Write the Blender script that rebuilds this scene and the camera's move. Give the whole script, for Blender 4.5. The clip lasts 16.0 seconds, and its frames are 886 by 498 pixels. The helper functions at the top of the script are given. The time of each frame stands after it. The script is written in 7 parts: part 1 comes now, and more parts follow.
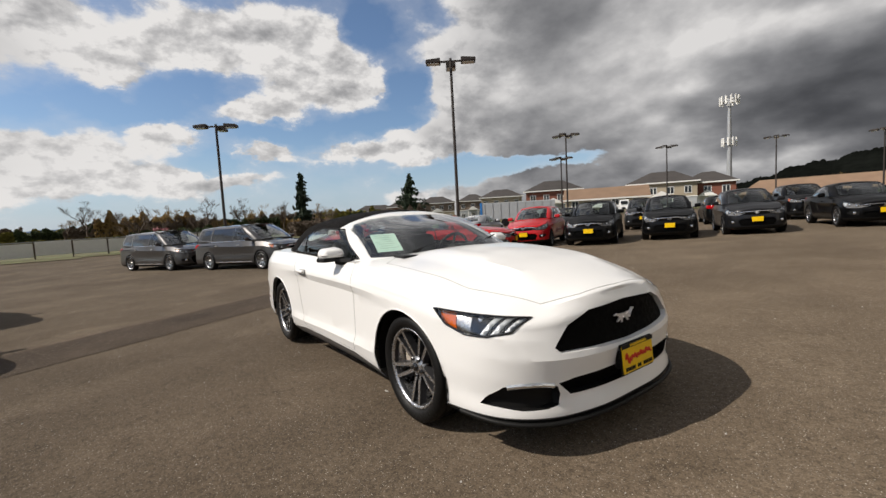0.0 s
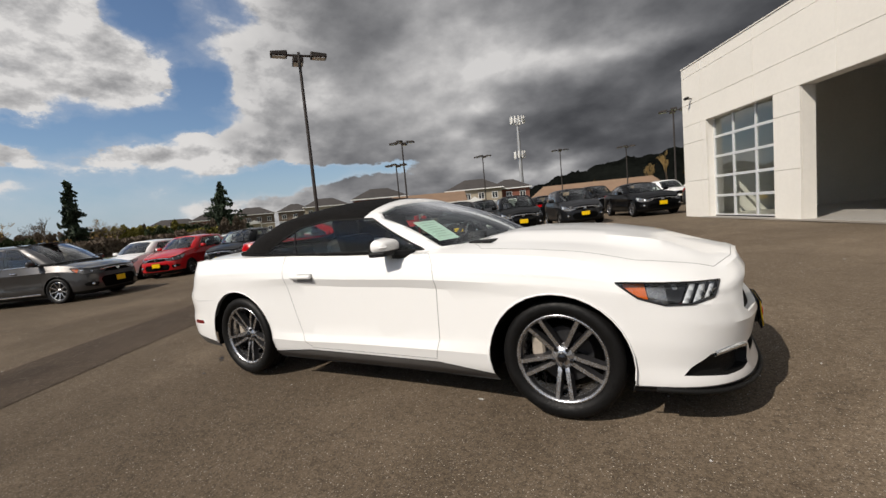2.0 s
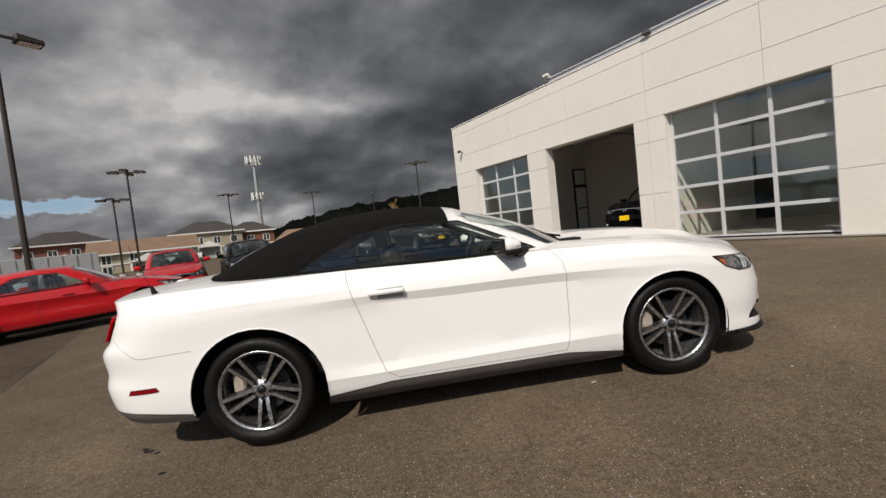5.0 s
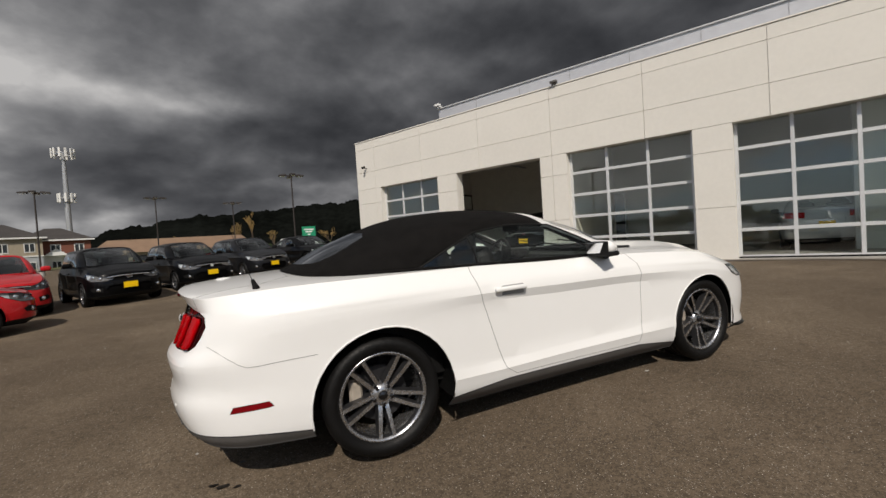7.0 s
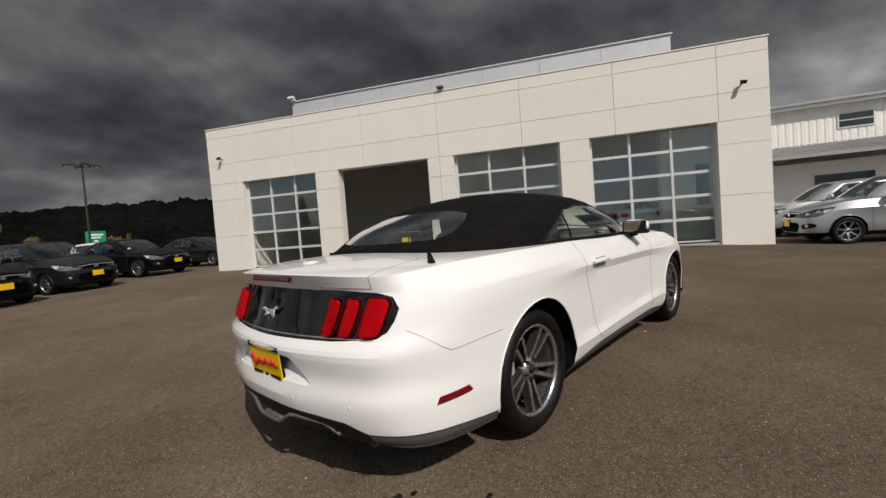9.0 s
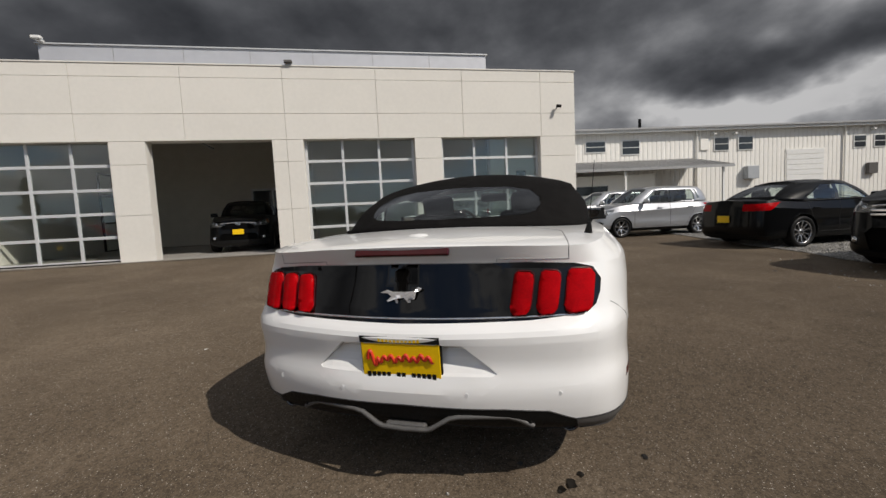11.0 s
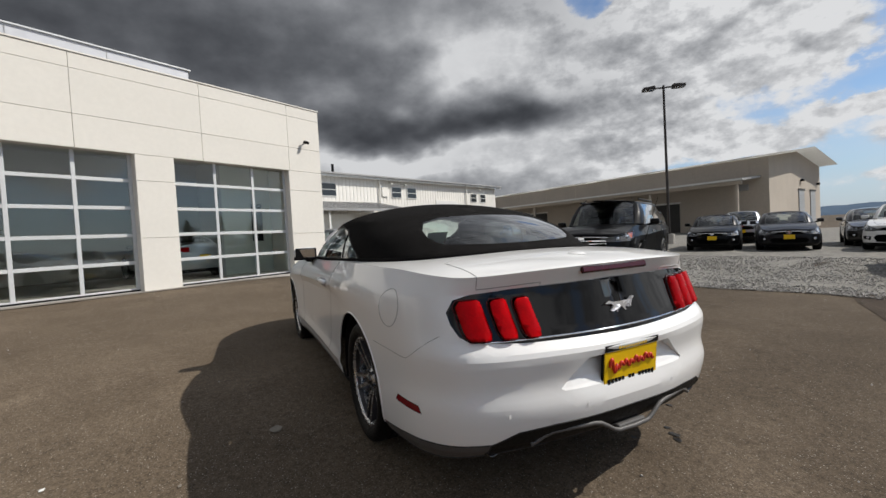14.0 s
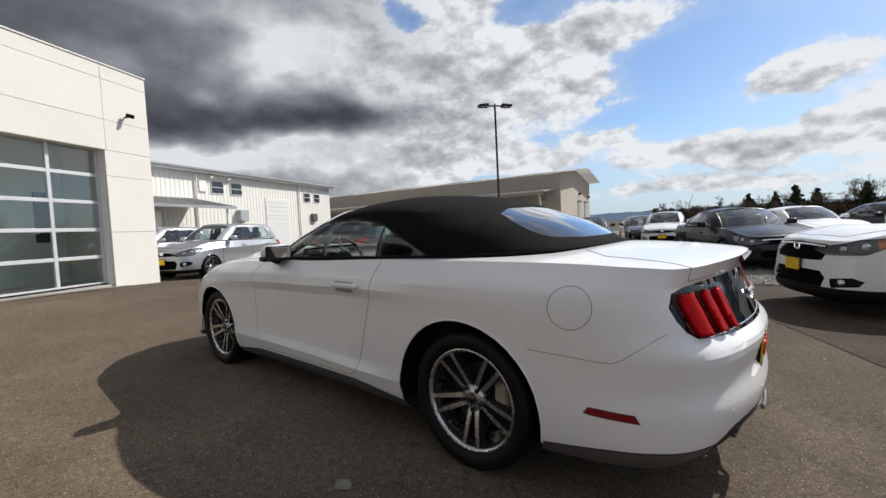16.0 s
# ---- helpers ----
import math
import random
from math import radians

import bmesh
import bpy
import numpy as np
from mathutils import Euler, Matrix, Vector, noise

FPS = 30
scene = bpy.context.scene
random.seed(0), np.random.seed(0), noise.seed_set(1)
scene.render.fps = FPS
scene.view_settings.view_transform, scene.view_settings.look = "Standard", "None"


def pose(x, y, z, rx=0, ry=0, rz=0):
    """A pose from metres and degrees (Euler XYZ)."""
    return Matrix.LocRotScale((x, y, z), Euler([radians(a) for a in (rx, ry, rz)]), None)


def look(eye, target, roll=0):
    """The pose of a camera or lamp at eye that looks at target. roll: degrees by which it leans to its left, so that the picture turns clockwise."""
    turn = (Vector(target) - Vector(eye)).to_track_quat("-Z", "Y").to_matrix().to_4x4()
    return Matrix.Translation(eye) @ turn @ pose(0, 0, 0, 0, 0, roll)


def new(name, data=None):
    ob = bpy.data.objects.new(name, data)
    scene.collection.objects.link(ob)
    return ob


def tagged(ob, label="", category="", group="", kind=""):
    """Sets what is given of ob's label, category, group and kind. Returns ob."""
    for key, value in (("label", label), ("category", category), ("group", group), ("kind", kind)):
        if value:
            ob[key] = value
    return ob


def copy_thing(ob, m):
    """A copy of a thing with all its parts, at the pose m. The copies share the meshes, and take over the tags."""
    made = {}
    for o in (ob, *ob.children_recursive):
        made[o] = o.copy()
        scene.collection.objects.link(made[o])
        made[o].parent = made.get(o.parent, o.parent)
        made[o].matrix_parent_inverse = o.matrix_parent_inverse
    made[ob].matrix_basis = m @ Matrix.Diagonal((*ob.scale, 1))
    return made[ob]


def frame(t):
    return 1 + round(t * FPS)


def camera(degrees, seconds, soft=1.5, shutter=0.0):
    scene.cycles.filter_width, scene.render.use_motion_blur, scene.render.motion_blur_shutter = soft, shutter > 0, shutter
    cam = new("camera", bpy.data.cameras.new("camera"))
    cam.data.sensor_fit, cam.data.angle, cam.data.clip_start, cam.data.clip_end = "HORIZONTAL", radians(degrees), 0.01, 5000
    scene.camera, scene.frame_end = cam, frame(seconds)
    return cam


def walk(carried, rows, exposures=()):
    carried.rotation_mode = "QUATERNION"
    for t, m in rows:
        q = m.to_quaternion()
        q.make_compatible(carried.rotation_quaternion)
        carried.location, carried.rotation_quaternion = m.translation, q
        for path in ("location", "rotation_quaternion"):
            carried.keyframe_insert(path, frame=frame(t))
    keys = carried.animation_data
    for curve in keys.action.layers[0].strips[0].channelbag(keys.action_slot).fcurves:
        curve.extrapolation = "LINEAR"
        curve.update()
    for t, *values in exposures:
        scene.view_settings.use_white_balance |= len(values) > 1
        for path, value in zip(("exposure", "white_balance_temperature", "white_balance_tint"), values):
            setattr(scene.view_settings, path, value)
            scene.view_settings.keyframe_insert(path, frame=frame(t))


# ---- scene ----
cam = camera(93.2, 16.0)
PATH = [
    (0, (3.54, -2.15, 1.297), (1.924, -0.982, 1.136), -3.1),
    (0.5, (3.188, -2.469, 1.294), (1.779, -1.061, 1.123), -3.4),
    (1, (2.754, -2.679, 1.266), (1.423, -1.2, 1.065), -4.5),
    (1.5, (2.37, -2.943, 1.255), (1.207, -1.328, 1.057), -5.1),
    (2, (1.962, -3.059, 1.226), (0.959, -1.338, 1.045), -5.3),
    (2.5, (1.571, -3.175, 1.221), (0.774, -1.346, 1.09), -3.8),
    (3, (1.179, -3.277, 1.212), (0.499, -1.403, 1.054), -4.1),
    (3.5, (0.789, -3.308, 1.205), (0.31, -1.373, 1.033), -3.1),
    (3.7, (0.633, -3.357, 1.196), (0.278, -1.392, 1.073), -3.3),
    (5.8, (-0.993, -3.509, 1.181), (-0.614, -1.547, 1.087), -3.6),
    (6, (-1.149, -3.462, 1.19), (-0.71, -1.512, 1.105), -2.3),
    (6.5, (-1.59, -3.352, 1.188), (-0.942, -1.46, 1.126), -3.6),
    (7, (-1.97, -3.13, 1.173), (-1.15, -1.306, 1.118), -3.7),
    (7.5, (-2.369, -2.946, 1.172), (-1.329, -1.237, 1.135), -5.4),
    (8, (-2.711, -2.677, 1.142), (-1.533, -1.062, 1.094), -4.6),
    (8.5, (-3.071, -2.399, 1.135), (-1.735, -0.911, 1.081), -4.0),
    (9, (-3.354, -2.086, 1.116), (-1.892, -0.724, 1.026), -4.3),
    (9.2, (-3.432, -1.966, 1.112), (-1.903, -0.682, 0.995), -5.6),
    (11.3, (-4.085, -0.404, 1.078), (-2.13, 0.002, 0.961), -3.4),
    (11.5, (-4.151, -0.281, 1.083), (-2.177, 0.029, 0.996), -4.2),
    (12, (-4.099, 0.096, 1.096), (-2.103, 0.188, 1.015), -2.6),
    (12.5, (-4.14, 0.511, 1.103), (-2.154, 0.315, 0.982), -3.7),
    (13, (-4.034, 0.876, 1.065), (-2.084, 0.442, 0.958), -4.9),
    (13.5, (-3.867, 1.232, 1.089), (-2.009, 0.499, 1.002), -4.0),
    (14, (-3.726, 1.539, 1.113), (-1.941, 0.638, 1.053), -3.2),
    (14.5, (-3.436, 1.81, 1.105), (-1.738, 0.756, 1.01), -4.2),
    (15, (-3.209, 2.128, 1.141), (-1.714, 0.803, 1.053), -5.2),
    (15.5, (-2.894, 2.32, 1.116), (-1.502, 0.887, 1.022), -3.9),
    (16, (-2.554, 2.478, 1.134), (-1.286, 0.934, 1.04), -2.9),
]
walk(cam, [(t, look(eye, target, roll)) for t, eye, target, roll in PATH],
     [(0.0, 0.04, 6650, 11), (2.0, -0.11, 6650, 11), (3.5, -0.16, 6600, 11), (6.0, -0.36, 6650, 11), (9.0, -0.43, 6650, 11), (11.5, -0.39, 6450, 11), (12.5, -0.20, 6400, 11), (13.5, -0.09, 6350, 10), (14.5, -0.02, 6320, 10), (16.0, 0.16, 6200, 10)])

# ---- world, sun, exposure ----
SUN_EL, SUN_AZ = radians(43.0), math.atan2(-0.917, -0.398)  # the sun stands behind the car's right flank
sun_way = Vector((math.cos(SUN_AZ) * math.cos(SUN_EL), math.sin(SUN_AZ) * math.cos(SUN_EL), math.sin(SUN_EL)))
sun = new("sun", bpy.data.lights.new("sun", "SUN"))
sun.data.energy, sun.data.angle, sun.data.color = 4.6, radians(0.55), (1.0, 0.93, 0.83)
sun.matrix_world = look(sun_way * 60, (0, 0, 0))
scene.view_settings.exposure = 0.0


class Net:
    """A small builder of node trees."""

    def __init__(self, tree):
        self.t = tree
        tree.nodes.clear()

    def n(self, what, **put):
        node = self.t.nodes.new(what)
        for key, value in put.items():
            if key == "op":
                node.operation = value
            elif key == "blend":
                node.blend_type = value
            elif key == "kind":
                node.sky_type = value
        return node

    def to(self, a, b):
        self.t.links.new(a, b)

    def feed(self, socket, value):
        if isinstance(value, bpy.types.NodeSocket):
            self.to(value, socket)
        else:
            socket.default_value = value

    def math(self, op, a, b=0.0, clamp=False):
        node = self.n("ShaderNodeMath", op=op)
        node.use_clamp = clamp
        self.feed(node.inputs[0], a)
        self.feed(node.inputs[1], b)
        return node.outputs[0]

    def vec(self, op, a, b=(0, 0, 0)):
        node = self.n("ShaderNodeVectorMath", op=op)
        self.feed(node.inputs[0], a)
        self.feed(node.inputs[1], b)
        return node.outputs["Value"] if op == "DOT_PRODUCT" else node.outputs[0]

    def noise(self, where, scale, detail=4.0, rough=0.55, warp=0.0):
        node = self.n("ShaderNodeTexNoise")
        self.feed(node.inputs["Vector"], where)
        node.inputs["Scale"].default_value, node.inputs["Detail"].default_value = scale, detail
        node.inputs["Roughness"].default_value, node.inputs["Distortion"].default_value = rough, warp
        return node.outputs["Fac"]

    def span(self, value, a, b, c=0.0, d=1.0, smooth=True):
        node = self.n("ShaderNodeMapRange")
        node.interpolation_type = "SMOOTHSTEP" if smooth else "LINEAR"
        self.feed(node.inputs[0], value)
        for i, v in enumerate((a, b, c, d)):
            self.feed(node.inputs[1 + i], v)
        return node.outputs[0]

    def mix(self, fac, a, b, blend="MIX"):
        node = self.n("ShaderNodeMix")
        node.data_type, node.blend_type = "RGBA", blend
        self.feed(node.inputs[0], fac)
        for i, v in ((6, a), (7, b)):
            self.feed(node.inputs[i], v if isinstance(v, bpy.types.NodeSocket) else (*v, 1.0))
        return node.outputs[2]


# cloud masses: (azimuth, elevation, half width, half height, weight), in degrees
HEAPS_OPEN = ((187, 20, 6, 3.5, .8), (181, 17, 3.5, 2.2, .6), (174, 20, 5, 3, .9), (163, 22, 8, 3.2, 1), (157, 17, 7, 2.6, 1), (166, 14, 4, 1.6, .9),
              (177, 10.9, 3.6, 1.5, .9), (165.4, 9.2, 2.6, 1.1, .9), (156, 8.4, 5, 1.0, .9), (146, 9.4, 4.5, 1.4, .9), (138, 8, 5, 1.2, .7))
HEAPS_LOW = ((189, 8.2, 9, 1.7, 1), (186, 4.6, 14, 1.6, .85), (172, 6.4, 7, .8, .7), (205, 12, 10, 5, .8), (-63, 8.6, 8, 1.6, .9), (-91, 14.2, 4.6, 1.8, 1),
             (-88, 7.3, 12, 1.9, 1), (-72, 10.6, 4, 1.3, .8), (-84, 3.6, 14, 1.0, .6), (-104, 9, 9, 3, .9), (-52, 11, 9, 3, .8))
HEAPS_HIGH = ((216, 14, 14, 6, .9), (-126, 12, 10, 5, .9), (200, 27, 12, 5, .8), (-116, 24, 7, 4, .6), (-58, 20.5, 11, 4.6, 1.15), (-47, 11, 8, 5, .9), (-68, 15.5, 6, 2.2, .8), (-74, 22.5, 6, 2.2, .8), (-100, 24, 5, 2, .6))
BLUE_GAPS = ((172, 15.8, 4, 1.5, .5), (181, 13.2, 6, 1.5, .6), (162, 11.4, 9, .9, .5), (150, 12.4, 5, 1.4, .7), (171, 8.2, 3, .9, .5), (147, 16, 3.2, 1.8, .6), (153, 23.5, 4, 2.2, .7), (-45.5, 26.5, 3.5, 3.2, .8), (-49.5, 17.6, 2.0, 1.1, .55), (-82, 17.5, 7, 2.4, .7), (-76, 12.8, 4, 1.2, .6), (144, 5.5, 8, 1.4, .5), (125, 6.4, 7, 1.6, 1.5), (137, 6.6, 7, 1.8, 1.4), (147, 17, 4, 3, .5))
DARK = ((74, 11, 15, 3.4, .22), (52, 12, 12, 6, .12), (47, 21, 24, 8, .26), (81, 15.5, 8, 3.2, .20), (100, 8.0, 9, 2.8, .30), (78, 13, 13, 3.0, .16), (92, 18, 5, 6, .14), (61, 26, 15, 4, .16),
        (10, 23.5, 18, 5, .24), (-5, 20.5, 8, 2.6, .16), (-22, 15, 15, 2.6, .34), (-39, 14.8, 9, 1.6, .30), (-12, 25, 10, 4, .16), (128, 21, 7, 2.4, .10), (93, 5.5, 14, 2.2, .10))
PALE = ((-30, 22.5, 9, 4, .25), (-12, 17, 7, 2, .12), (28, 10, 18, 2.5, .10), (107, 17.7, 7, 2.6, .24), (96, 17.4, 4.5, 2.0, .20), (113, 13.2, 6, 1.6, .18), (118.6, 8.2, 7, 2.0, .22), (110, 5.0, 12, 1.3, .30), (84, 7.4, 14, 0.9, .10), (-1, 13, 9, 2.2, .20),
        (-42, 20, 8, 5, .25), (-22.6, 10.4, 18, 1.9, .54), (-44, 8.2, 14, 2.4, .50), (-35, 22.5, 7, 3.4, .22), (-15, 18.5, 6, 2.0, .10), (136, 16, 9, 6, .10), (112, 21, 10, 4, .14), (85, 56, 65, 15, .24), (126, 17, 16, 7, .17), (122, 13, 7, 3, .12), (64, 8.5, 12, 1.5, .06))


def make_sky():
    world = bpy.data.worlds.new("sky")
    world.use_nodes = True
    scene.world = world
    w = Net(world.node_tree)
    way = w.n("ShaderNodeTexCoord").outputs["Generated"]
    sky = w.n("ShaderNodeTexSky", kind="NISHITA")
    sky.sun_disc, sky.sun_elevation, sky.sun_rotation = False, SUN_EL, math.pi / 2 - SUN_AZ
    sky.air_density, sky.dust_density, sky.ozone_density = 1.0, 0.6, 1.6
    split = w.n("ShaderNodeSeparateXYZ")
    w.to(way, split.inputs[0])
    x, y, z = split.outputs
    up = w.math("MAXIMUM", z, 0.0)
    mid = radians(47)
    ahead = w.vec("DOT_PRODUCT", way, (math.cos(mid), math.sin(mid), 0))
    aside = w.vec("DOT_PRODUCT", way, (-math.sin(mid), math.cos(mid), 0))
    az = w.math("MULTIPLY", w.math("ARCTAN2", aside, ahead), 57.2958)
    el = w.math("MULTIPLY", w.math("ARCSINE", z), 57.2958)
    place = w.n("ShaderNodeCombineXYZ")
    w.to(az, place.inputs[0])
    w.to(el, place.inputs[1])

    def torn(scale, detail, rough, reach):
        """The place looked at, pushed about by noise."""
        node = w.n("ShaderNodeTexNoise")
        w.to(w.vec("MULTIPLY", way, (1, 1, 1.7)), node.inputs["Vector"])
        node.inputs["Scale"].default_value, node.inputs["Detail"].default_value, node.inputs["Roughness"].default_value = scale, detail, rough
        push = w.vec("MULTIPLY", w.vec("SUBTRACT", node.outputs["Color"], (.5, .5, .5)), reach)
        return w.vec("ADD", place.outputs[0], push)

    def masses(spot, table):
        total = 0.0
        for a, e, sa, se, k in table:
            v = w.vec("MULTIPLY", w.vec("SUBTRACT", spot, (a - 47, e, 0)), (1 / sa, 1 / se, 0))
            total = w.math("ADD", w.math("MULTIPLY", w.math("POWER", 0.36788, w.vec("DOT_PRODUCT", v, v)), k), total)
        return total

    knobby, soft = torn(7.0, 9.0, 0.60, (12, 6, 0)), torn(3.2, 5.0, 0.52, (22, 9, 0))
    # rolls of cloud lie on a level sheet, so that they close up towards the horizon
    deep_ = w.math("DIVIDE", 1.0, w.math("ADD", up, 0.42))
    sheet_ = w.n("ShaderNodeCombineXYZ")
    w.to(w.math("MULTIPLY", x, deep_), sheet_.inputs[0])
    w.to(w.math("MULTIPLY", y, deep_), sheet_.inputs[1])
    roll = w.noise(sheet_.outputs[0], 2.9, 6.0, 0.45, 0.1)
    toward = w.vec("ADD", sheet_.outputs[0], (-0.025, -0.05, 0))
    lit = w.math("SUBTRACT", roll, w.noise(toward, 2.9, 6.0, 0.45, 0.1))
    # heaps: white sunlit crowns, grey bases
    spot = w.vec("MULTIPLY", way, (1.0, 1.0, 1.7))
    puff = w.noise(spot, 9.0, 11.0, 0.58)
    crown = w.math("SUBTRACT", puff, w.noise(w.vec("ADD", spot, (-0.006, -0.015, 0.030)), 9.0, 8.0, 0.58))
    # the closed cover reaches from the open west round to the east
    edge = w.math("ADD", az, w.math("MULTIPLY", w.math("SUBTRACT", roll, 0.5), 30.0))
    shut = w.math("MULTIPLY", w.span(edge, 112, 74), w.span(edge, -108, -80))
    heaps = w.math("ADD", masses(knobby, HEAPS_OPEN + HEAPS_LOW + HEAPS_HIGH), w.span(el, 26, 40, 0.0, 0.30))
    heaps = w.math("SUBTRACT", heaps, masses(knobby, BLUE_GAPS))
    body = w.math("ADD", w.math("ADD", heaps, w.math("MULTIPLY", shut, 1.5)), w.math("MULTIPLY", w.math("SUBTRACT", puff, 0.5), 1.15))
    mask = w.span(body, 0.17, 0.42)
    thin = w.span(body, -0.20, 0.30, 0.0, 0.25)
    # tone, from the darkest rain cloud to a sunlit crown
    grim = w.math("SUBTRACT", masses(soft, PALE), masses(soft, DARK))
    tone = w.math("ADD", w.math("ADD", w.math("MULTIPLY", grim, 1.15), 0.55), w.math("ADD", w.math("MULTIPLY", w.math("SUBTRACT", roll, 0.5), 0.62), w.math("MULTIPLY", lit, 0.55)))
    tone = w.math("ADD", tone, w.math("MULTIPLY", crown, 0.25))
    tone = w.span(tone, 0.06, 0.95, 0.06, 0.95, smooth=False)
    bright = w.math("ADD", 0.925, w.math("MULTIPLY", crown, 1.15))
    bright = w.math("ADD", bright, w.math("MULTIPLY", w.math("SUBTRACT", body, 0.8), -0.10))
    bright = w.span(bright, 0.66, 0.985, 0.66, 0.985, smooth=False)
    inner = w.math("MULTIPLY", w.span(edge, 102, 80), w.span(edge, -102, -70))
    inner = w.math("ADD", inner, masses(soft, ((-35, 14.8, 13, 2.6, 0.9), (206, 15, 13, 7, 0.8), (-136, 18, 18, 8, 0.8))), clamp=True)
    tone = w.math("ADD", w.math("MULTIPLY", tone, inner), w.math("MULTIPLY", bright, w.math("SUBTRACT", 1.0, inner)))
    force = w.math("MULTIPLY", w.math("POWER", 21.0, tone), 0.37)
    cloud = w.vec("MULTIPLY", w.mix(tone, (0.90, 0.96, 1.10), (1.0, 0.995, 0.985)), (1, 1, 1))
    scaled = w.n("ShaderNodeVectorMath", op="SCALE")
    w.to(cloud, scaled.inputs[0])
    w.to(force, scaled.inputs["Scale"])
    deep = w.mix(1.0, sky.outputs[0], (0.88, 0.97, 1.06), "MULTIPLY")
    clear = w.mix(w.span(up, 0.0, 0.20, 0.6, 0.0), deep, (3.7, 4.9, 6.5))
    clear = w.mix(thin, clear, (6.0, 6.3, 6.8))
    look_up = w.mix(mask, clear, scaled.outputs[0])
    below = w.span(z, -0.02, 0.0)
    final = w.mix(below, (0.9, 0.85, 0.8), look_up)
    back = w.n("ShaderNodeBackground")
    w.to(final, back.inputs[0])
    back.inputs[1].default_value = 0.102
    out = w.n("ShaderNodeOutputWorld")
    w.to(back.outputs[0], out.inputs[0])


make_sky()

# ---- materials ----
def material(name, base, rough=0.5, metal=0.0, var=0.12, scale=6.0, bump=0.0, coat=0.0, spec=0.5, glow=0.0, dark=None):
    """A surface with grain at a fine and stains at a coarse scale, in metres."""
    m = bpy.data.materials.new(name)
    m.use_nodes = True
    w = Net(m.node_tree)
    where = w.n("ShaderNodeTexCoord").outputs["Object"]
    fine, coarse = w.noise(where, scale * 6, 5.0), w.noise(where, scale * 0.5, 3.0)
    both = w.math("ADD", w.math("MULTIPLY", fine, 0.5), w.math("MULTIPLY", coarse, 0.5))
    each = w.n("ShaderNodeObjectInfo").outputs["Random"]
    both = w.math("ADD", both, w.math("MULTIPLY", w.math("SUBTRACT", each, 0.5), 0.12))
    low = dark or tuple(c * (1 - var) for c in base)
    colour = w.mix(w.span(both, 0.3, 0.7), low, tuple(min(1.0, c * (1 + var)) for c in base))
    p = w.n("ShaderNodeBsdfPrincipled")
    w.to(colour, p.inputs["Base Color"])
    w.to(w.span(fine, 0.3, 0.7, rough * 0.85, min(1.0, rough * 1.15)), p.inputs["Roughness"])
    p.inputs["Metallic"].default_value = metal
    p.inputs["Specular IOR Level"].default_value = spec
    p.inputs["Coat Weight"].default_value, p.inputs["Coat Roughness"].default_value = coat, 0.03
    if glow:
        w.to(colour, p.inputs["Emission Color"])
        p.inputs["Emission Strength"].default_value = glow
    if bump:
        b = w.n("ShaderNodeBump")
        b.inputs["Strength"].default_value, b.inputs["Distance"].default_value = bump, 0.01
        w.to(fine, b.inputs["Height"])
        w.to(b.outputs[0], p.inputs["Normal"])
    out = w.n("ShaderNodeOutputMaterial")
    w.to(p.outputs[0], out.inputs[0])
    return m


def glass(name, tint, ior=1.5, gloss=0.0, rough=0.0, faces=1.7):
    """A thin pane: tinted see-through with a mirror gloss that grows at grazing angles."""
    m = bpy.data.materials.new(name)
    m.use_nodes = True
    w = Net(m.node_tree)
    clear, shine, facing, blend = w.n("ShaderNodeBsdfTransparent"), w.n("ShaderNodeBsdfGlossy"), w.n("ShaderNodeLayerWeight"), w.n("ShaderNodeMixShader")
    clear.inputs[0].default_value = (*tint, 1)
    shine.inputs[0].default_value, shine.inputs["Roughness"].default_value = (0.95, 0.97, 1, 1), rough
    facing.inputs[0].default_value = 0.5
    head_on = ((ior - 1) / (ior + 1)) ** 2
    mirrored = w.math("ADD", head_on, w.math("MULTIPLY", w.math("POWER", facing.outputs["Facing"], 5.0), 1 - head_on))
    w.to(w.math("ADD", w.math("MULTIPLY", mirrored, faces), gloss, clamp=True), blend.inputs[0])
    w.to(clear.outputs[0], blend.inputs[1])
    w.to(shine.outputs[0], blend.inputs[2])
    out = w.n("ShaderNodeOutputMaterial")
    w.to(blend.outputs[0], out.inputs[0])
    return m


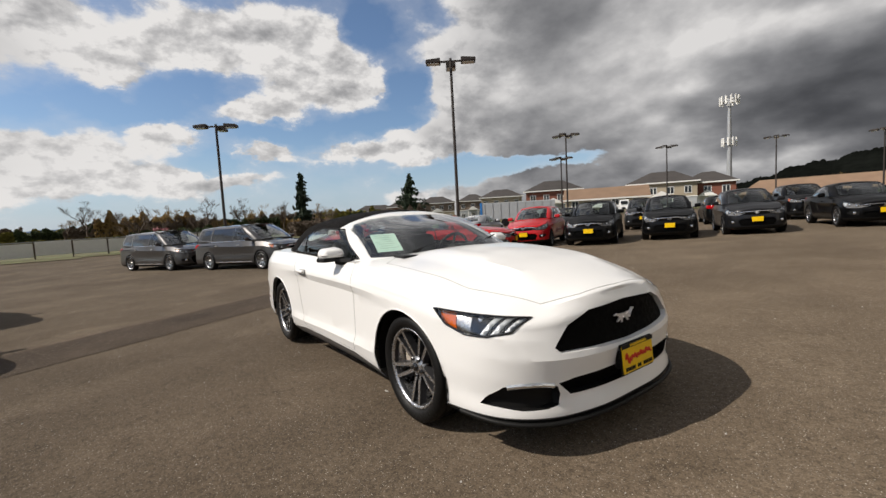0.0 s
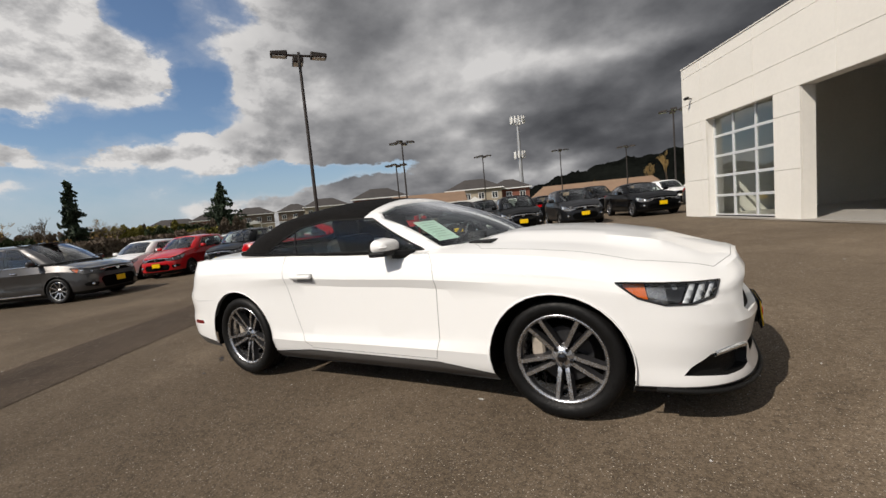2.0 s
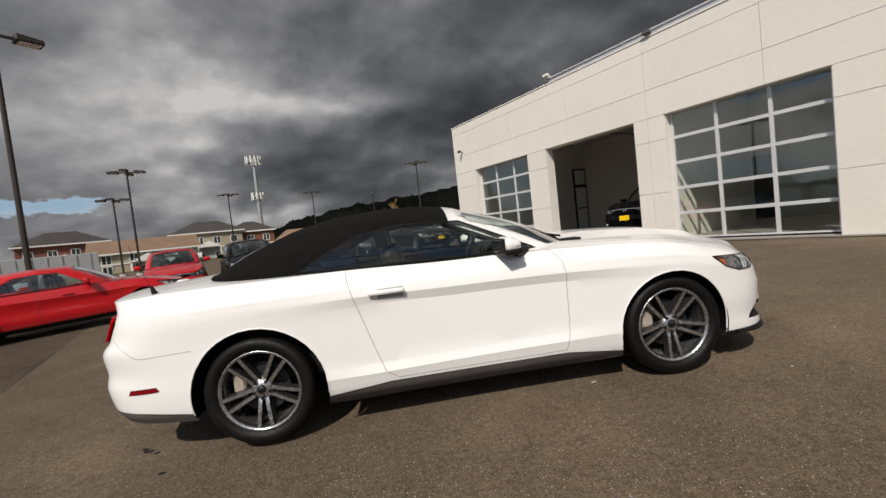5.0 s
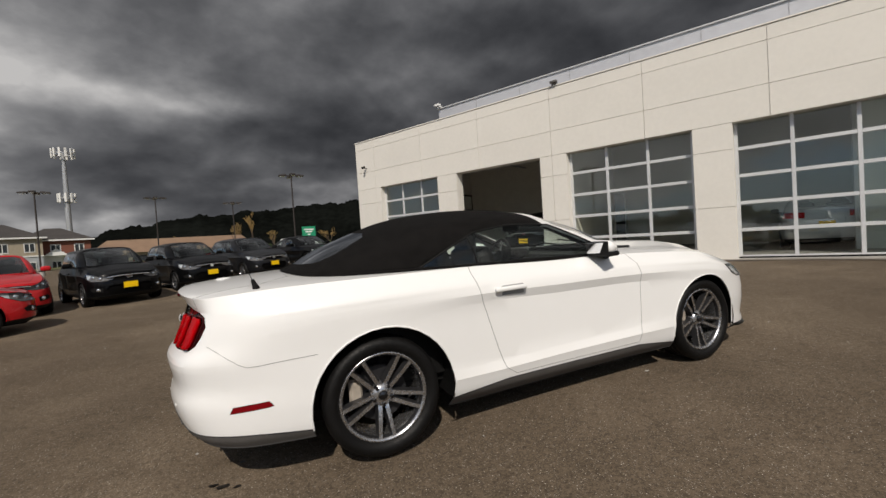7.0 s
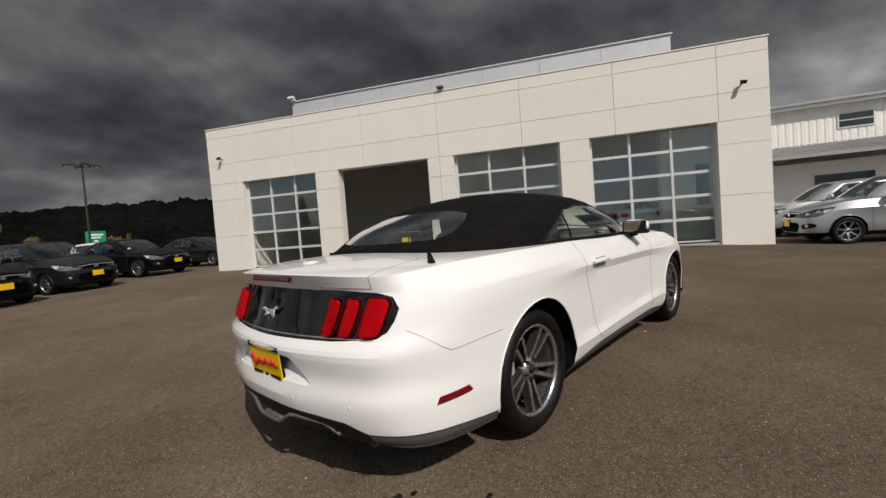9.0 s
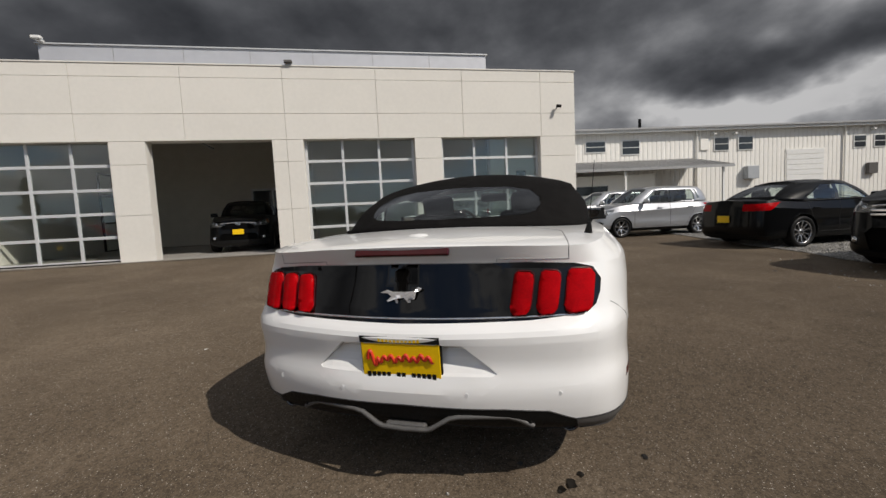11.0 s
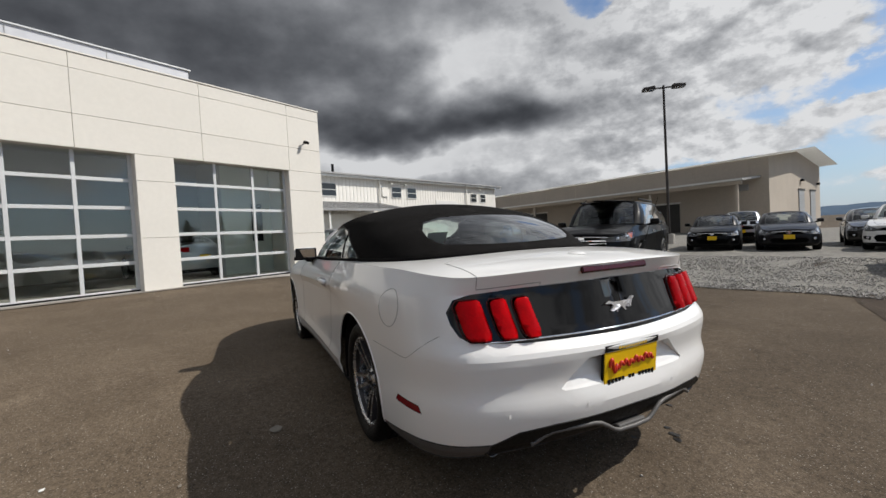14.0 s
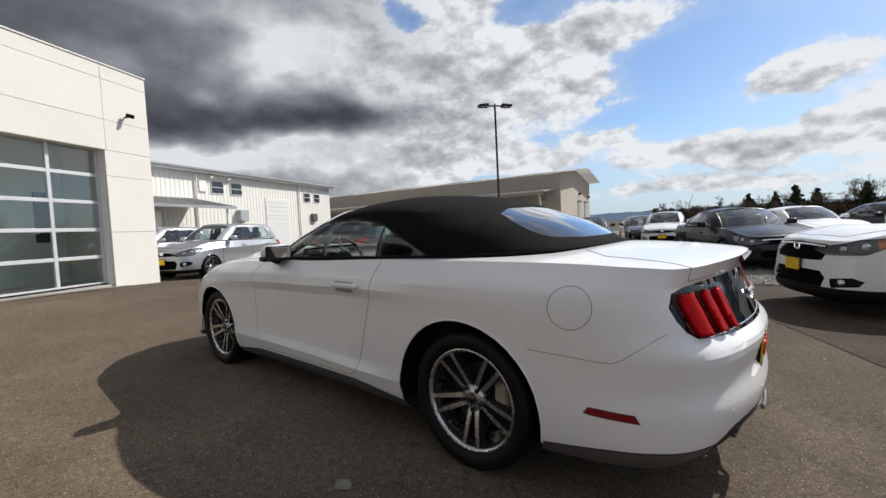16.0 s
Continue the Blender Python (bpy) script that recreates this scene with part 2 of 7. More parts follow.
def asphalt(name, base, seed=0.0):
    m = bpy.data.materials.new(name)
    m.use_nodes = True
    w = Net(m.node_tree)
    where = w.vec("ADD", w.n("ShaderNodeTexCoord").outputs["Object"], (seed, seed, 0))
    grit, grain = w.noise(where, 95.0, 3.0, 0.7), w.noise(where, 28.0, 4.0, 0.65)
    patch, wide = w.noise(where, 0.9, 6.0, 0.6, 0.4), w.noise(where, 0.16, 4.0, 0.55)
    cells = w.n("ShaderNodeTexVoronoi")
    w.to(where, cells.inputs["Vector"])
    cells.inputs["Scale"].default_value = 60.0
    chips = w.span(cells.outputs["Distance"], 0.10, 0.22, 1.0, 0.0)
    chance = w.n("ShaderNodeSeparateColor")
    w.to(cells.outputs["Color"], chance.inputs[0])
    chips = w.math("MULTIPLY", chips, w.span(chance.outputs[0], 0.58, 0.84))
    fine_cells = w.n("ShaderNodeTexVoronoi")
    w.to(where, fine_cells.inputs["Vector"])
    fine_cells.inputs["Scale"].default_value = 125.0
    fine_chance = w.n("ShaderNodeSeparateColor")
    w.to(fine_cells.outputs["Color"], fine_chance.inputs[0])
    specks = w.math("MULTIPLY", w.span(fine_cells.outputs["Distance"], 0.18, 0.40, 1.0, 0.0), w.span(fine_chance.outputs[0], 0.62, 0.95))
    tone = w.math("ADD", w.math("MULTIPLY", grit, 0.64), w.math("MULTIPLY", grain, 0.36))
    colour = w.mix(w.span(tone, 0.34, 0.66), tuple(c * 0.55 for c in base), tuple(c * 1.45 for c in base))
    colour = w.mix(w.span(patch, 0.38, 0.70), colour, (1.24, 1.25, 1.26), "MULTIPLY")
    colour = w.mix(w.span(wide, 0.40, 0.64), colour, (0.80, 0.79, 0.78), "MULTIPLY")
    spill = w.noise(w.vec("ADD", where, (7.3, 2.1, 0)), 0.55, 2.0, 0.5, 0.2)
    colour = w.mix(w.span(spill, 0.70, 0.76, 0.0, 0.5), colour, tuple(c * 0.55 for c in base))
    dusty = w.noise(w.vec("ADD", where, (3.7, 8.8, 0)), 0.34, 5.0, 0.62, 0.3)
    colour = w.mix(w.span(dusty, 0.46, 0.66), colour, (1.24, 1.24, 1.25), "MULTIPLY")
    stain = w.noise(w.vec("ADD", where, (1.9, 4.4, 0)), 3.2, 4.0, 0.6, 0.5)
    colour = w.mix(w.span(stain, 0.54, 0.74), colour, (0.80, 0.79, 0.78), "MULTIPLY")
    colour = w.mix(w.math("MULTIPLY", chips, 0.95), colour, (0.46, 0.42, 0.365))
    colour = w.mix(w.math("MULTIPLY", specks, 0.75), colour, (0.30, 0.27, 0.235))
    p = w.n("ShaderNodeBsdfPrincipled")
    w.to(colour, p.inputs["Base Color"])
    p.inputs["Roughness"].default_value, p.inputs["Specular IOR Level"].default_value = 0.9, 0.12
    p.inputs["Diffuse Roughness"].default_value = 0.35
    b = w.n("ShaderNodeBump")
    b.inputs["Strength"].default_value, b.inputs["Distance"].default_value = 0.40, 0.005
    w.to(w.math("ADD", tone, w.math("MULTIPLY", chips, 0.3)), b.inputs["Height"])
    w.to(b.outputs[0], p.inputs["Normal"])
    out = w.n("ShaderNodeOutputMaterial")
    w.to(p.outputs[0], out.inputs[0])
    return m


ASPHALT = asphalt("asphalt", (0.102, 0.079, 0.056))
ASPHALT_DARK = asphalt("asphalt_patch", (0.060, 0.045, 0.033), 31.0)
GRAVEL = material("gravel", (0.155, 0.148, 0.132), 0.9, var=0.55, scale=8, bump=0.6)
GRASS = material("grass", (0.075, 0.10, 0.03), 0.9, var=0.5, scale=2, bump=0.6, dark=(0.09, 0.07, 0.035))
WHITE_PAINT = material("white_car_paint", (0.82, 0.82, 0.81), 0.36, var=0.006, scale=1.5, coat=0.8, spec=0.3)
SILVER_PAINT = material("silver_car_paint", (0.42, 0.43, 0.45), 0.32, 0.55, var=0.05, coat=1.0)
GREY_PAINT = material("grey_car_paint", (0.046, 0.044, 0.044), 0.36, 0.45, var=0.06, coat=1.0, spec=0.25)
DARK_PAINT = material("dark_grey_car_paint", (0.012, 0.0125, 0.0145), 0.34, 0.2, var=0.08, coat=0.4, spec=0.1)
BLACK_PAINT = material("black_car_paint", (0.0030, 0.0031, 0.0035), 0.35, var=0.05, coat=0.3, spec=0.05)
RED_PAINT = material("red_car_paint", (0.46, 0.008, 0.012), 0.34, 0.0, var=0.05, coat=0.9, spec=0.15)
CANVAS = material("black_canvas", (0.0075, 0.007, 0.0068), 0.95, var=0.3, scale=30, bump=0.4, spec=0.08)
TRIM = material("black_plastic", (0.007, 0.007, 0.007), 0.55, var=0.2, scale=12, bump=0.1, spec=0.2)
TRIM_GREY = material("grey_plastic", (0.095, 0.090, 0.086), 0.6, var=0.15, scale=12, bump=0.1, spec=0.3)
GLOSS_BLACK = material("gloss_black", (0.005, 0.005, 0.006), 0.03, var=0.05, coat=1.0)
GRILLE_BLACK = material("matt_black_mesh", (0.002, 0.002, 0.002), 0.7, var=0.05, spec=0.05)
TAIL_BLACK = material("gloss_black_panel", (0.0022, 0.0021, 0.0021), 0.03, var=0.05, spec=0.42)
RUBBER = material("tyre_rubber", (0.0042, 0.0040, 0.0040), 0.55, var=0.35, scale=12, bump=0.25, spec=0.25)
ALLOY = material("machined_alloy", (0.54, 0.54, 0.55), 0.26, 0.92, var=0.14)
ALLOY_DARK = material("dark_alloy", (0.045, 0.045, 0.048), 0.4, 0.6, var=0.1)
EMBLEM = material("satin_chrome", (0.80, 0.80, 0.81), 0.25, 0.45, var=0.03)
CHROME = material("chrome", (0.85, 0.86, 0.88), 0.07, 1.0, var=0.02)
IRON = material("brake_iron", (0.42, 0.37, 0.31), 0.55, 0.3, var=0.25)
SENSOR = material("parking_sensor_paint", (0.66, 0.66, 0.66), 0.4)
TRIM_PALE = material("pale_grey_plastic", (0.11, 0.107, 0.104), 0.5, var=0.15, scale=12, bump=0.1, spec=0.3)
GAP = material("panel_gap", (0.03, 0.03, 0.03), 0.8)
SEAM = material("shut_line", (0.30, 0.30, 0.30), 0.8)
GLASS_CAR = glass("car_glass", (0.82, 0.89, 0.86), 1.5, 0.01, 0.0, 1.8)
GLASS_SIDE = glass("side_glass", (0.80, 0.88, 0.84), 1.5, 0.0, 0.0, 1.15)
GLASS_DARK = glass("privacy_glass", (0.12, 0.135, 0.135), 1.5, 0.015, 0.0, 1.8)
GLASS_DOOR = glass("door_glass", (0.93, 0.965, 0.945), 1.55, 0.012, 0.0, 1.25)
LENS = glass("lamp_lens", (0.9, 0.92, 0.93), 1.45, 0.02)
LAMP_RED = material("tail_lamp_red", (0.34, 0.0012, 0.003), 0.14, var=0.3, scale=30, coat=0.03, spec=0.06)
MARKER_RED = material("side_marker_red", (0.17, 0.003, 0.006), 0.15, var=0.15, coat=0.4, spec=0.2)
LAMP_RED_DEEP = material("tail_lamp_dark_red", (0.05, 0.003, 0.004), 0.12, var=0.2, coat=0.5, spec=0.2)
LAMP_AMBER = material("amber_lamp", (0.62, 0.12, 0.012), 0.15, var=0.15, coat=1.0)
LAMP_BAR = material("frosted_light_bar", (0.62, 0.64, 0.66), 0.3, 0.2, var=0.08, coat=0.5)
LAMP_CLEAR = material("lamp_reflector", (0.72, 0.74, 0.76), 0.12, 0.9, var=0.1)
PLATE_YELLOW = material("yellow_sign_board", (0.82, 0.52, 0.0), 0.4, var=0.05)
PLATE_RED = material("red_script", (0.55, 0.03, 0.01), 0.5)
PAPER = material("pale_green_paper", (0.55, 0.74, 0.64), 0.7, var=0.03)
INK = material("grey_print", (0.36, 0.50, 0.43), 0.8)
SEAT = material("black_leather", (0.012, 0.0115, 0.011), 0.55, var=0.2, bump=0.15, spec=0.3)
STUCCO = material("cream_wall_panel", (0.72, 0.695, 0.64), 0.85, var=0.035, scale=1.6, bump=0.12, spec=0.2)
PARAPET = material("grey_metal_panel", (0.50, 0.51, 0.54), 0.5, 0.2, var=0.05, scale=0.6)
ALU = material("white_aluminium", (0.62, 0.63, 0.635), 0.4, 0.25, var=0.06)
APRON = material("worn_concrete_apron", (0.19, 0.17, 0.145), 0.9, var=0.25, scale=3, bump=0.2)
PALE_SCRAP = material("pale_scrap", (0.20, 0.18, 0.15), 0.9, var=0.3, scale=20)
CONCRETE = material("concrete", (0.42, 0.40, 0.37), 0.85, var=0.15, bump=0.2)
INNER_WALL = material("white_inner_wall", (0.80, 0.84, 0.79), 0.7, var=0.04)
INNER_GREY = material("grey_inner_wall", (0.66, 0.635, 0.57), 0.7, var=0.06)
CEILING = material("grey_deck_ceiling", (0.60, 0.58, 0.54), 0.7, var=0.12)
INNER_DARK = material("dark_inner_wall", (0.03, 0.03, 0.03), 0.6, var=0.2)
TILE = material("grey_floor_tile", (0.42, 0.40, 0.37), 0.3, var=0.12)
CORRUGATED = material("white_corrugated_steel", (0.80, 0.78, 0.73), 0.6, 0.0, var=0.05, scale=0.8)
TAN_WALL = material("tan_block_wall", (0.47, 0.415, 0.35), 0.85, var=0.08, scale=0.7, bump=0.15)
ROOF_METAL = material("grey_roof_metal", (0.33, 0.33, 0.33), 0.5, 0.3, var=0.1, scale=0.7)
DARK_GLASS_FAR = material("far_window_glass", (0.03, 0.035, 0.04), 0.08, var=0.2)
POLE = material("dark_bronze_pole", (0.045, 0.038, 0.034), 0.5, 0.4, var=0.15)
GALV = material("galvanised_steel", (0.42, 0.43, 0.44), 0.5, 0.7, var=0.1)
BARK = material("bark", (0.085, 0.06, 0.045), 0.9, var=0.3, bump=0.5)
TWIG = material("bare_twigs", (0.15, 0.115, 0.085), 0.9, var=0.3, scale=0.5)
TWIG_GOLD = material("golden_twigs", (0.30, 0.20, 0.075), 0.9, var=0.3, scale=0.5)
FIR = material("fir_needles", (0.030, 0.050, 0.026), 0.85, var=0.4, scale=0.5)
HEDGE = material("hedge_leaves", (0.045, 0.065, 0.02), 0.85, var=0.5, scale=0.4)
SHRUB_GOLD = material("yellow_green_leaves", (0.19, 0.17, 0.03), 0.85, var=0.4, scale=0.4)
BLOSSOM = material("pink_blossom", (0.42, 0.20, 0.22), 0.85, var=0.3, scale=0.4)
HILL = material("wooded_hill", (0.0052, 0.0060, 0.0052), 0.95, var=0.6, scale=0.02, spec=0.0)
# the blue of distant haze is put into the far hills' base colour
HILL_HAZE = material("far_hill_painted_haze", (0.10, 0.14, 0.20), 0.95, var=0.15, scale=0.01, spec=0.0)
SIGN_GREEN = material("green_road_sign", (0.0, 0.22, 0.11), 0.5, var=0.05)
SIDING_RED = material("red_siding", (0.17, 0.06, 0.038), 0.8, var=0.1)
SIDING_BROWN = material("brown_siding", (0.14, 0.105, 0.08), 0.8, var=0.1)
SIDING_TAN = material("tan_siding", (0.34, 0.29, 0.215), 0.8, var=0.1)
SIDING_GREY = material("grey_siding", (0.36, 0.38, 0.40), 0.8, var=0.08)
WHITE_TRIM = material("white_trim", (0.72, 0.72, 0.70), 0.7, var=0.05)
SHINGLE = material("dark_shingle", (0.045, 0.04, 0.038), 0.9, var=0.25, scale=1)
SHINGLE_TAN = material("tan_shingle", (0.20, 0.130, 0.085), 0.9, var=0.15, scale=1)

# ---- builders ----
def part(name, bm, mat, parent=None, label="", smooth=False):
    """Links a bmesh as one mesh object, under a thing or a part if one is given."""
    me = bpy.data.meshes.new(name)
    bm.to_mesh(me)
    bm.free()
    for m in mat if isinstance(mat, (list, tuple)) else (mat,):
        me.materials.append(m)
    me.polygons.foreach_set("use_smooth", [smooth] * len(me.polygons))
    ob = new(name, me)
    if parent:
        ob.parent = parent
    if label:
        ob["label"] = label
    return ob


def empty(name, m, label, category, group="", kind=""):
    ob = new(name)
    ob.empty_display_size = 0.2
    ob.matrix_basis = m
    return tagged(ob, label, category, group, kind)


def box(size, at=(0, 0, 0), bevel=0.0, turn=None, bm=None, segments=1):
    """A block with its centre at `at`; joined to bm if one is given."""
    b = bmesh.new()
    m = Matrix.Translation(at) @ (turn or Matrix()) @ Matrix.Diagonal((*size, 1))
    bmesh.ops.create_cube(b, size=1, matrix=m)
    if bevel:
        bmesh.ops.bevel(b, geom=b.edges[:], offset=bevel, segments=segments, affect="EDGES", profile=0.5)
    return join(bm, b) if bm else b


def span_box(lo, hi, bevel=0.0, bm=None):
    return box([b - a for a, b in zip(lo, hi)], [(a + b) / 2 for a, b in zip(lo, hi)], bevel, bm=bm)


def join(bm, other):
    me = bpy.data.meshes.new("scratch")
    other.to_mesh(me)
    other.free()
    bm.from_mesh(me)
    bpy.data.meshes.remove(me)
    return bm


def rod(a, b, r0, r1=None, sides=8, bm=None, caps=True):
    a, b = Vector(a), Vector(b)
    g = bmesh.new()
    turn = (b - a).to_track_quat("Z", "Y").to_matrix().to_4x4()
    bmesh.ops.create_cone(g, cap_ends=caps, segments=sides, radius1=r0, radius2=r0 if r1 is None else r1, depth=(b - a).length,
                          matrix=Matrix.Translation((a + b) / 2) @ turn)
    return join(bm, g) if bm else g


def lathe(profile, sides=40, axis="y", bm=None):
    """Turns pairs of (radius, offset) about an axis through the origin."""
    g = bm or bmesh.new()
    rings = []
    for r, o in profile:
        ring = []
        for i in range(sides):
            a = 2 * math.pi * i / sides
            c, s = r * math.cos(a), r * math.sin(a)
            ring.append(g.verts.new((c, o, s) if axis == "y" else (c, s, o)))
        rings.append(ring)
    for p, q in zip(rings, rings[1:]):
        for i in range(sides):
            j = (i + 1) % sides
            g.faces.new((p[i], p[j], q[j], q[i]))
    return g


def smooth_rows(ctrl, at, flip=True):
    """A smooth curve through control points (Catmull-Rom), mirrored in y at both ends."""
    c = np.array(ctrl, float)
    turn = np.array([1, -1, 1]) if flip else np.ones(3)
    c = np.vstack((c[1] * turn, c, c[-2] * turn))
    out = []
    for s in at:
        i = min(int(s), len(c) - 4)
        t = s - i
        p0, p1, p2, p3 = c[i:i + 4]
        out.append(0.5 * (2 * p1 + (p2 - p0) * t + (2 * p0 - 5 * p1 + 4 * p2 - p3) * t * t + (3 * p1 - p0 - 3 * p2 + p3) * t ** 3))
    return np.array(out)


def column(points, sub, sharp=()):
    """A smooth curve up through the points of the levels, with free ends, broken at the sharp ones."""
    if sharp:
        marks = [0, *sorted(sharp), len(points) - 1]
        out = []
        for a, b in zip(marks, marks[1:]):
            out += column(points[a:b + 1], sub)[:-1]
        return out + [np.array(points[-1], float)]
    c = np.array(points, float)
    c = np.vstack((2 * c[0] - c[1], c, 2 * c[-1] - c[-2]))
    out = []
    for i in range(len(c) - 3):
        p0, p1, p2, p3 = c[i:i + 4]
        for k in range(sub):
            t = k / sub
            out.append(0.5 * (2 * p1 + (p2 - p0) * t + (2 * p0 - 5 * p1 + 4 * p2 - p3) * t * t + (3 * p1 - p0 - 3 * p2 + p3) * t ** 3))
    out.append(c[-2])
    return out


def shell(levels, centre, per=6, sub=3, across=8, bow=0.75, sharp=(), tail=(), tail_from=99):
    """Half a car's skin: level curves round the half outline from the nose to the tail, and a top laid over to the centre line."""
    m = len(levels[0])
    at = [i / per for i in range((m - 1) * per + 1)]
    curves = [smooth_rows(l, at) for l in levels]
    ridge = smooth_rows(centre, at)
    bm = bmesh.new()
    grid = []
    for k in range(len(at)):
        line = column([c[k] for c in curves], sub, sharp)
        if at[k] > tail_from:
            mixed = min(1.0, at[k] - tail_from)
            line = [p * (1 - mixed) + q * mixed for p, q in zip(line, column([c[k] for c in curves], sub, tail))]
        edge, mid = line[-1], ridge[k]
        for j in range(1, across + 1):
            u = j / across
            p = edge + (mid - edge) * u
            p[2] = edge[2] + (mid[2] - edge[2]) * math.sin(u * math.pi / 2) ** bow
            line.append(p)
        grid.append([bm.verts.new((p[0], max(p[1], 0.0), p[2])) for p in line])
    for a, b in zip(grid, grid[1:]):
        for j in range(len(a) - 1):
            bm.faces.new((a[j], b[j], b[j + 1], a[j + 1]))
    bmesh.ops.remove_doubles(bm, verts=bm.verts[:], dist=0.0004)
    bmesh.ops.dissolve_degenerate(bm, edges=bm.edges[:], dist=0.0002)
    return bm


def carve(bm, poly, axes, test):
    """Cuts a convex outline, seen along one axis, into the faces that pass the test, and takes that piece out as a bmesh."""
    a, b = axes
    mid = [sum(p[i] for p in poly) / len(poly) for i in (0, 1)]
    found = [f for f in bm.faces if test(f.calc_center_median())]
    for p, q in zip(poly, poly[1:] + poly[:1]):
        no2 = (q[1] - p[1], p[0] - q[0])
        if (mid[0] - p[0]) * no2[0] + (mid[1] - p[1]) * no2[1] > 0:
            no2 = (-no2[0], -no2[1])
        co, no = [0, 0, 0], [0, 0, 0]
        co[a], co[b], no[a], no[b] = p[0], p[1], no2[0], no2[1]
        co, no = Vector(co), Vector(no).normalized()
        geom = list({v for f in found for v in f.verts}) + list({e for f in found for e in f.edges}) + found
        res = bmesh.ops.bisect_plane(bm, geom=geom, dist=1e-5, plane_co=co, plane_no=no)
        found = [f for f in res["geom"] if isinstance(f, bmesh.types.BMFace) and f.is_valid and (f.calc_center_median() - co).dot(no) < 0]
    piece = bmesh.new()
    made = {}
    for f in found:
        piece.faces.new([made.get(v) or made.setdefault(v, piece.verts.new(v.co)) for v in f.verts])
    bmesh.ops.delete(bm, geom=found, context="FACES")
    return piece


def circle(x, z, r, n=28):
    return [(x + r * math.cos(2 * math.pi * i / n), z + r * math.sin(2 * math.pi * i / n)) for i in range(n)]


def mirror(bm):
    """The other half, on the far side of the centre line."""
    g = bm.copy()
    for v in g.verts:
        v.co.y = -v.co.y
    bmesh.ops.reverse_faces(g, faces=g.faces[:])
    return g


def both(bm):
    g = join(bm.copy(), mirror(bm))
    bm.free()
    bmesh.ops.remove_doubles(g, verts=[v for v in g.verts if abs(v.co.y) < 0.002], dist=0.0015)
    return g


def rims(bm, low=-9.0):
    """The border lines of a piece, as lists of points."""
    edges = {e for e in bm.edges if e.is_boundary and max(v.co.z for v in e.verts) > low}
    lines = []
    while edges:
        e = edges.pop()
        line = [e.verts[0], e.verts[1]]
        grown = True
        while grown:
            grown = False
            for tip, put in ((line[-1], line.append), (line[0], lambda v: line.insert(0, v))):
                for f in tip.link_edges:
                    if f in edges:
                        edges.discard(f)
                        put(f.other_vert(tip))
                        grown = True
                        break
        lines.append([v.co.copy() for v in line])
    return lines


def piping(name, lines, r, mat, parent, label=""):
    """Thin beads along lines of points."""
    cu = bpy.data.curves.new(name, "CURVE")
    cu.dimensions, cu.bevel_depth, cu.bevel_resolution = "3D", r, 1
    for line in lines:
        s = cu.splines.new("POLY")
        s.points.add(len(line) - 1)
        for p, v in zip(s.points, line):
            p.co = (*v, 1)
    cu.materials.append(mat)
    ob = new(name, cu)
    ob.parent = parent
    if label:
        ob["label"] = label
    return ob


def thicken(bm, depth):
    """Gives an open sheet a depth, to the inside."""
    bmesh.ops.recalc_face_normals(bm, faces=bm.faces[:])
    bmesh.ops.solidify(bm, geom=bm.faces[:], thickness=depth)
    return bm


# the lot rises softly to the workshop: u runs to the wall, v along it
ALONG, INTO = Vector((0.4532, -0.8914, 0)), Vector((0.8914, 0.4532, 0))
WALL_START = Vector((2.014, 13.707, 0))
WALL_U = WALL_START.dot(INTO)


def step(a, b, t):
    t = min(1.0, max(0.0, (t - a) / (b - a)))
    return t * t * (3 - 2 * t)


def rise(x, y):
    u = x * INTO.x + y * INTO.y
    v = (x - WALL_START.x) * ALONG.x + (y - WALL_START.y) * ALONG.y
    if u > 0:
        c = min(u, WALL_U)
        lot = 0.0235 * c + 0.0013 * c * c
    else:
        lot = -0.62 * math.tanh(-u * 0.034 / 0.62)
    side = max(-0.10, min(0.16, 0.016 * u))
    w = step(13.5, 18.5, v)
    return lot * (1 - w) + side * w

# ---- ground ----
def sheet(name, xs, ys, lift, mat, keep=None, kind="structure", label="", category=""):
    bm = bmesh.new()
    grid = [[bm.verts.new((x, y, rise(x, y) + lift)) for y in ys] for x in xs]
    for i in range(len(xs) - 1):
        for j in range(len(ys) - 1):
            if keep is None or keep((xs[i] + xs[i + 1]) / 2, (ys[j] + ys[j + 1]) / 2):
                bm.faces.new((grid[i][j], grid[i + 1][j], grid[i + 1][j + 1], grid[i][j + 1]))
    bmesh.ops.delete(bm, geom=[v for v in bm.verts if not v.link_faces], context="VERTS")
    return tagged(part(name, bm, mat, smooth=True), label, category, kind=kind)


near = [i * 1.0 for i in range(-45, 46)]
far = [46 * 1.28 ** i for i in range(1, 18)]
lines = [-f for f in reversed(far)] + near + far
sheet("ground", lines, lines, 0.0, ASPHALT, label="worn brownish asphalt of the car lot, reaching the horizon", category="ground")


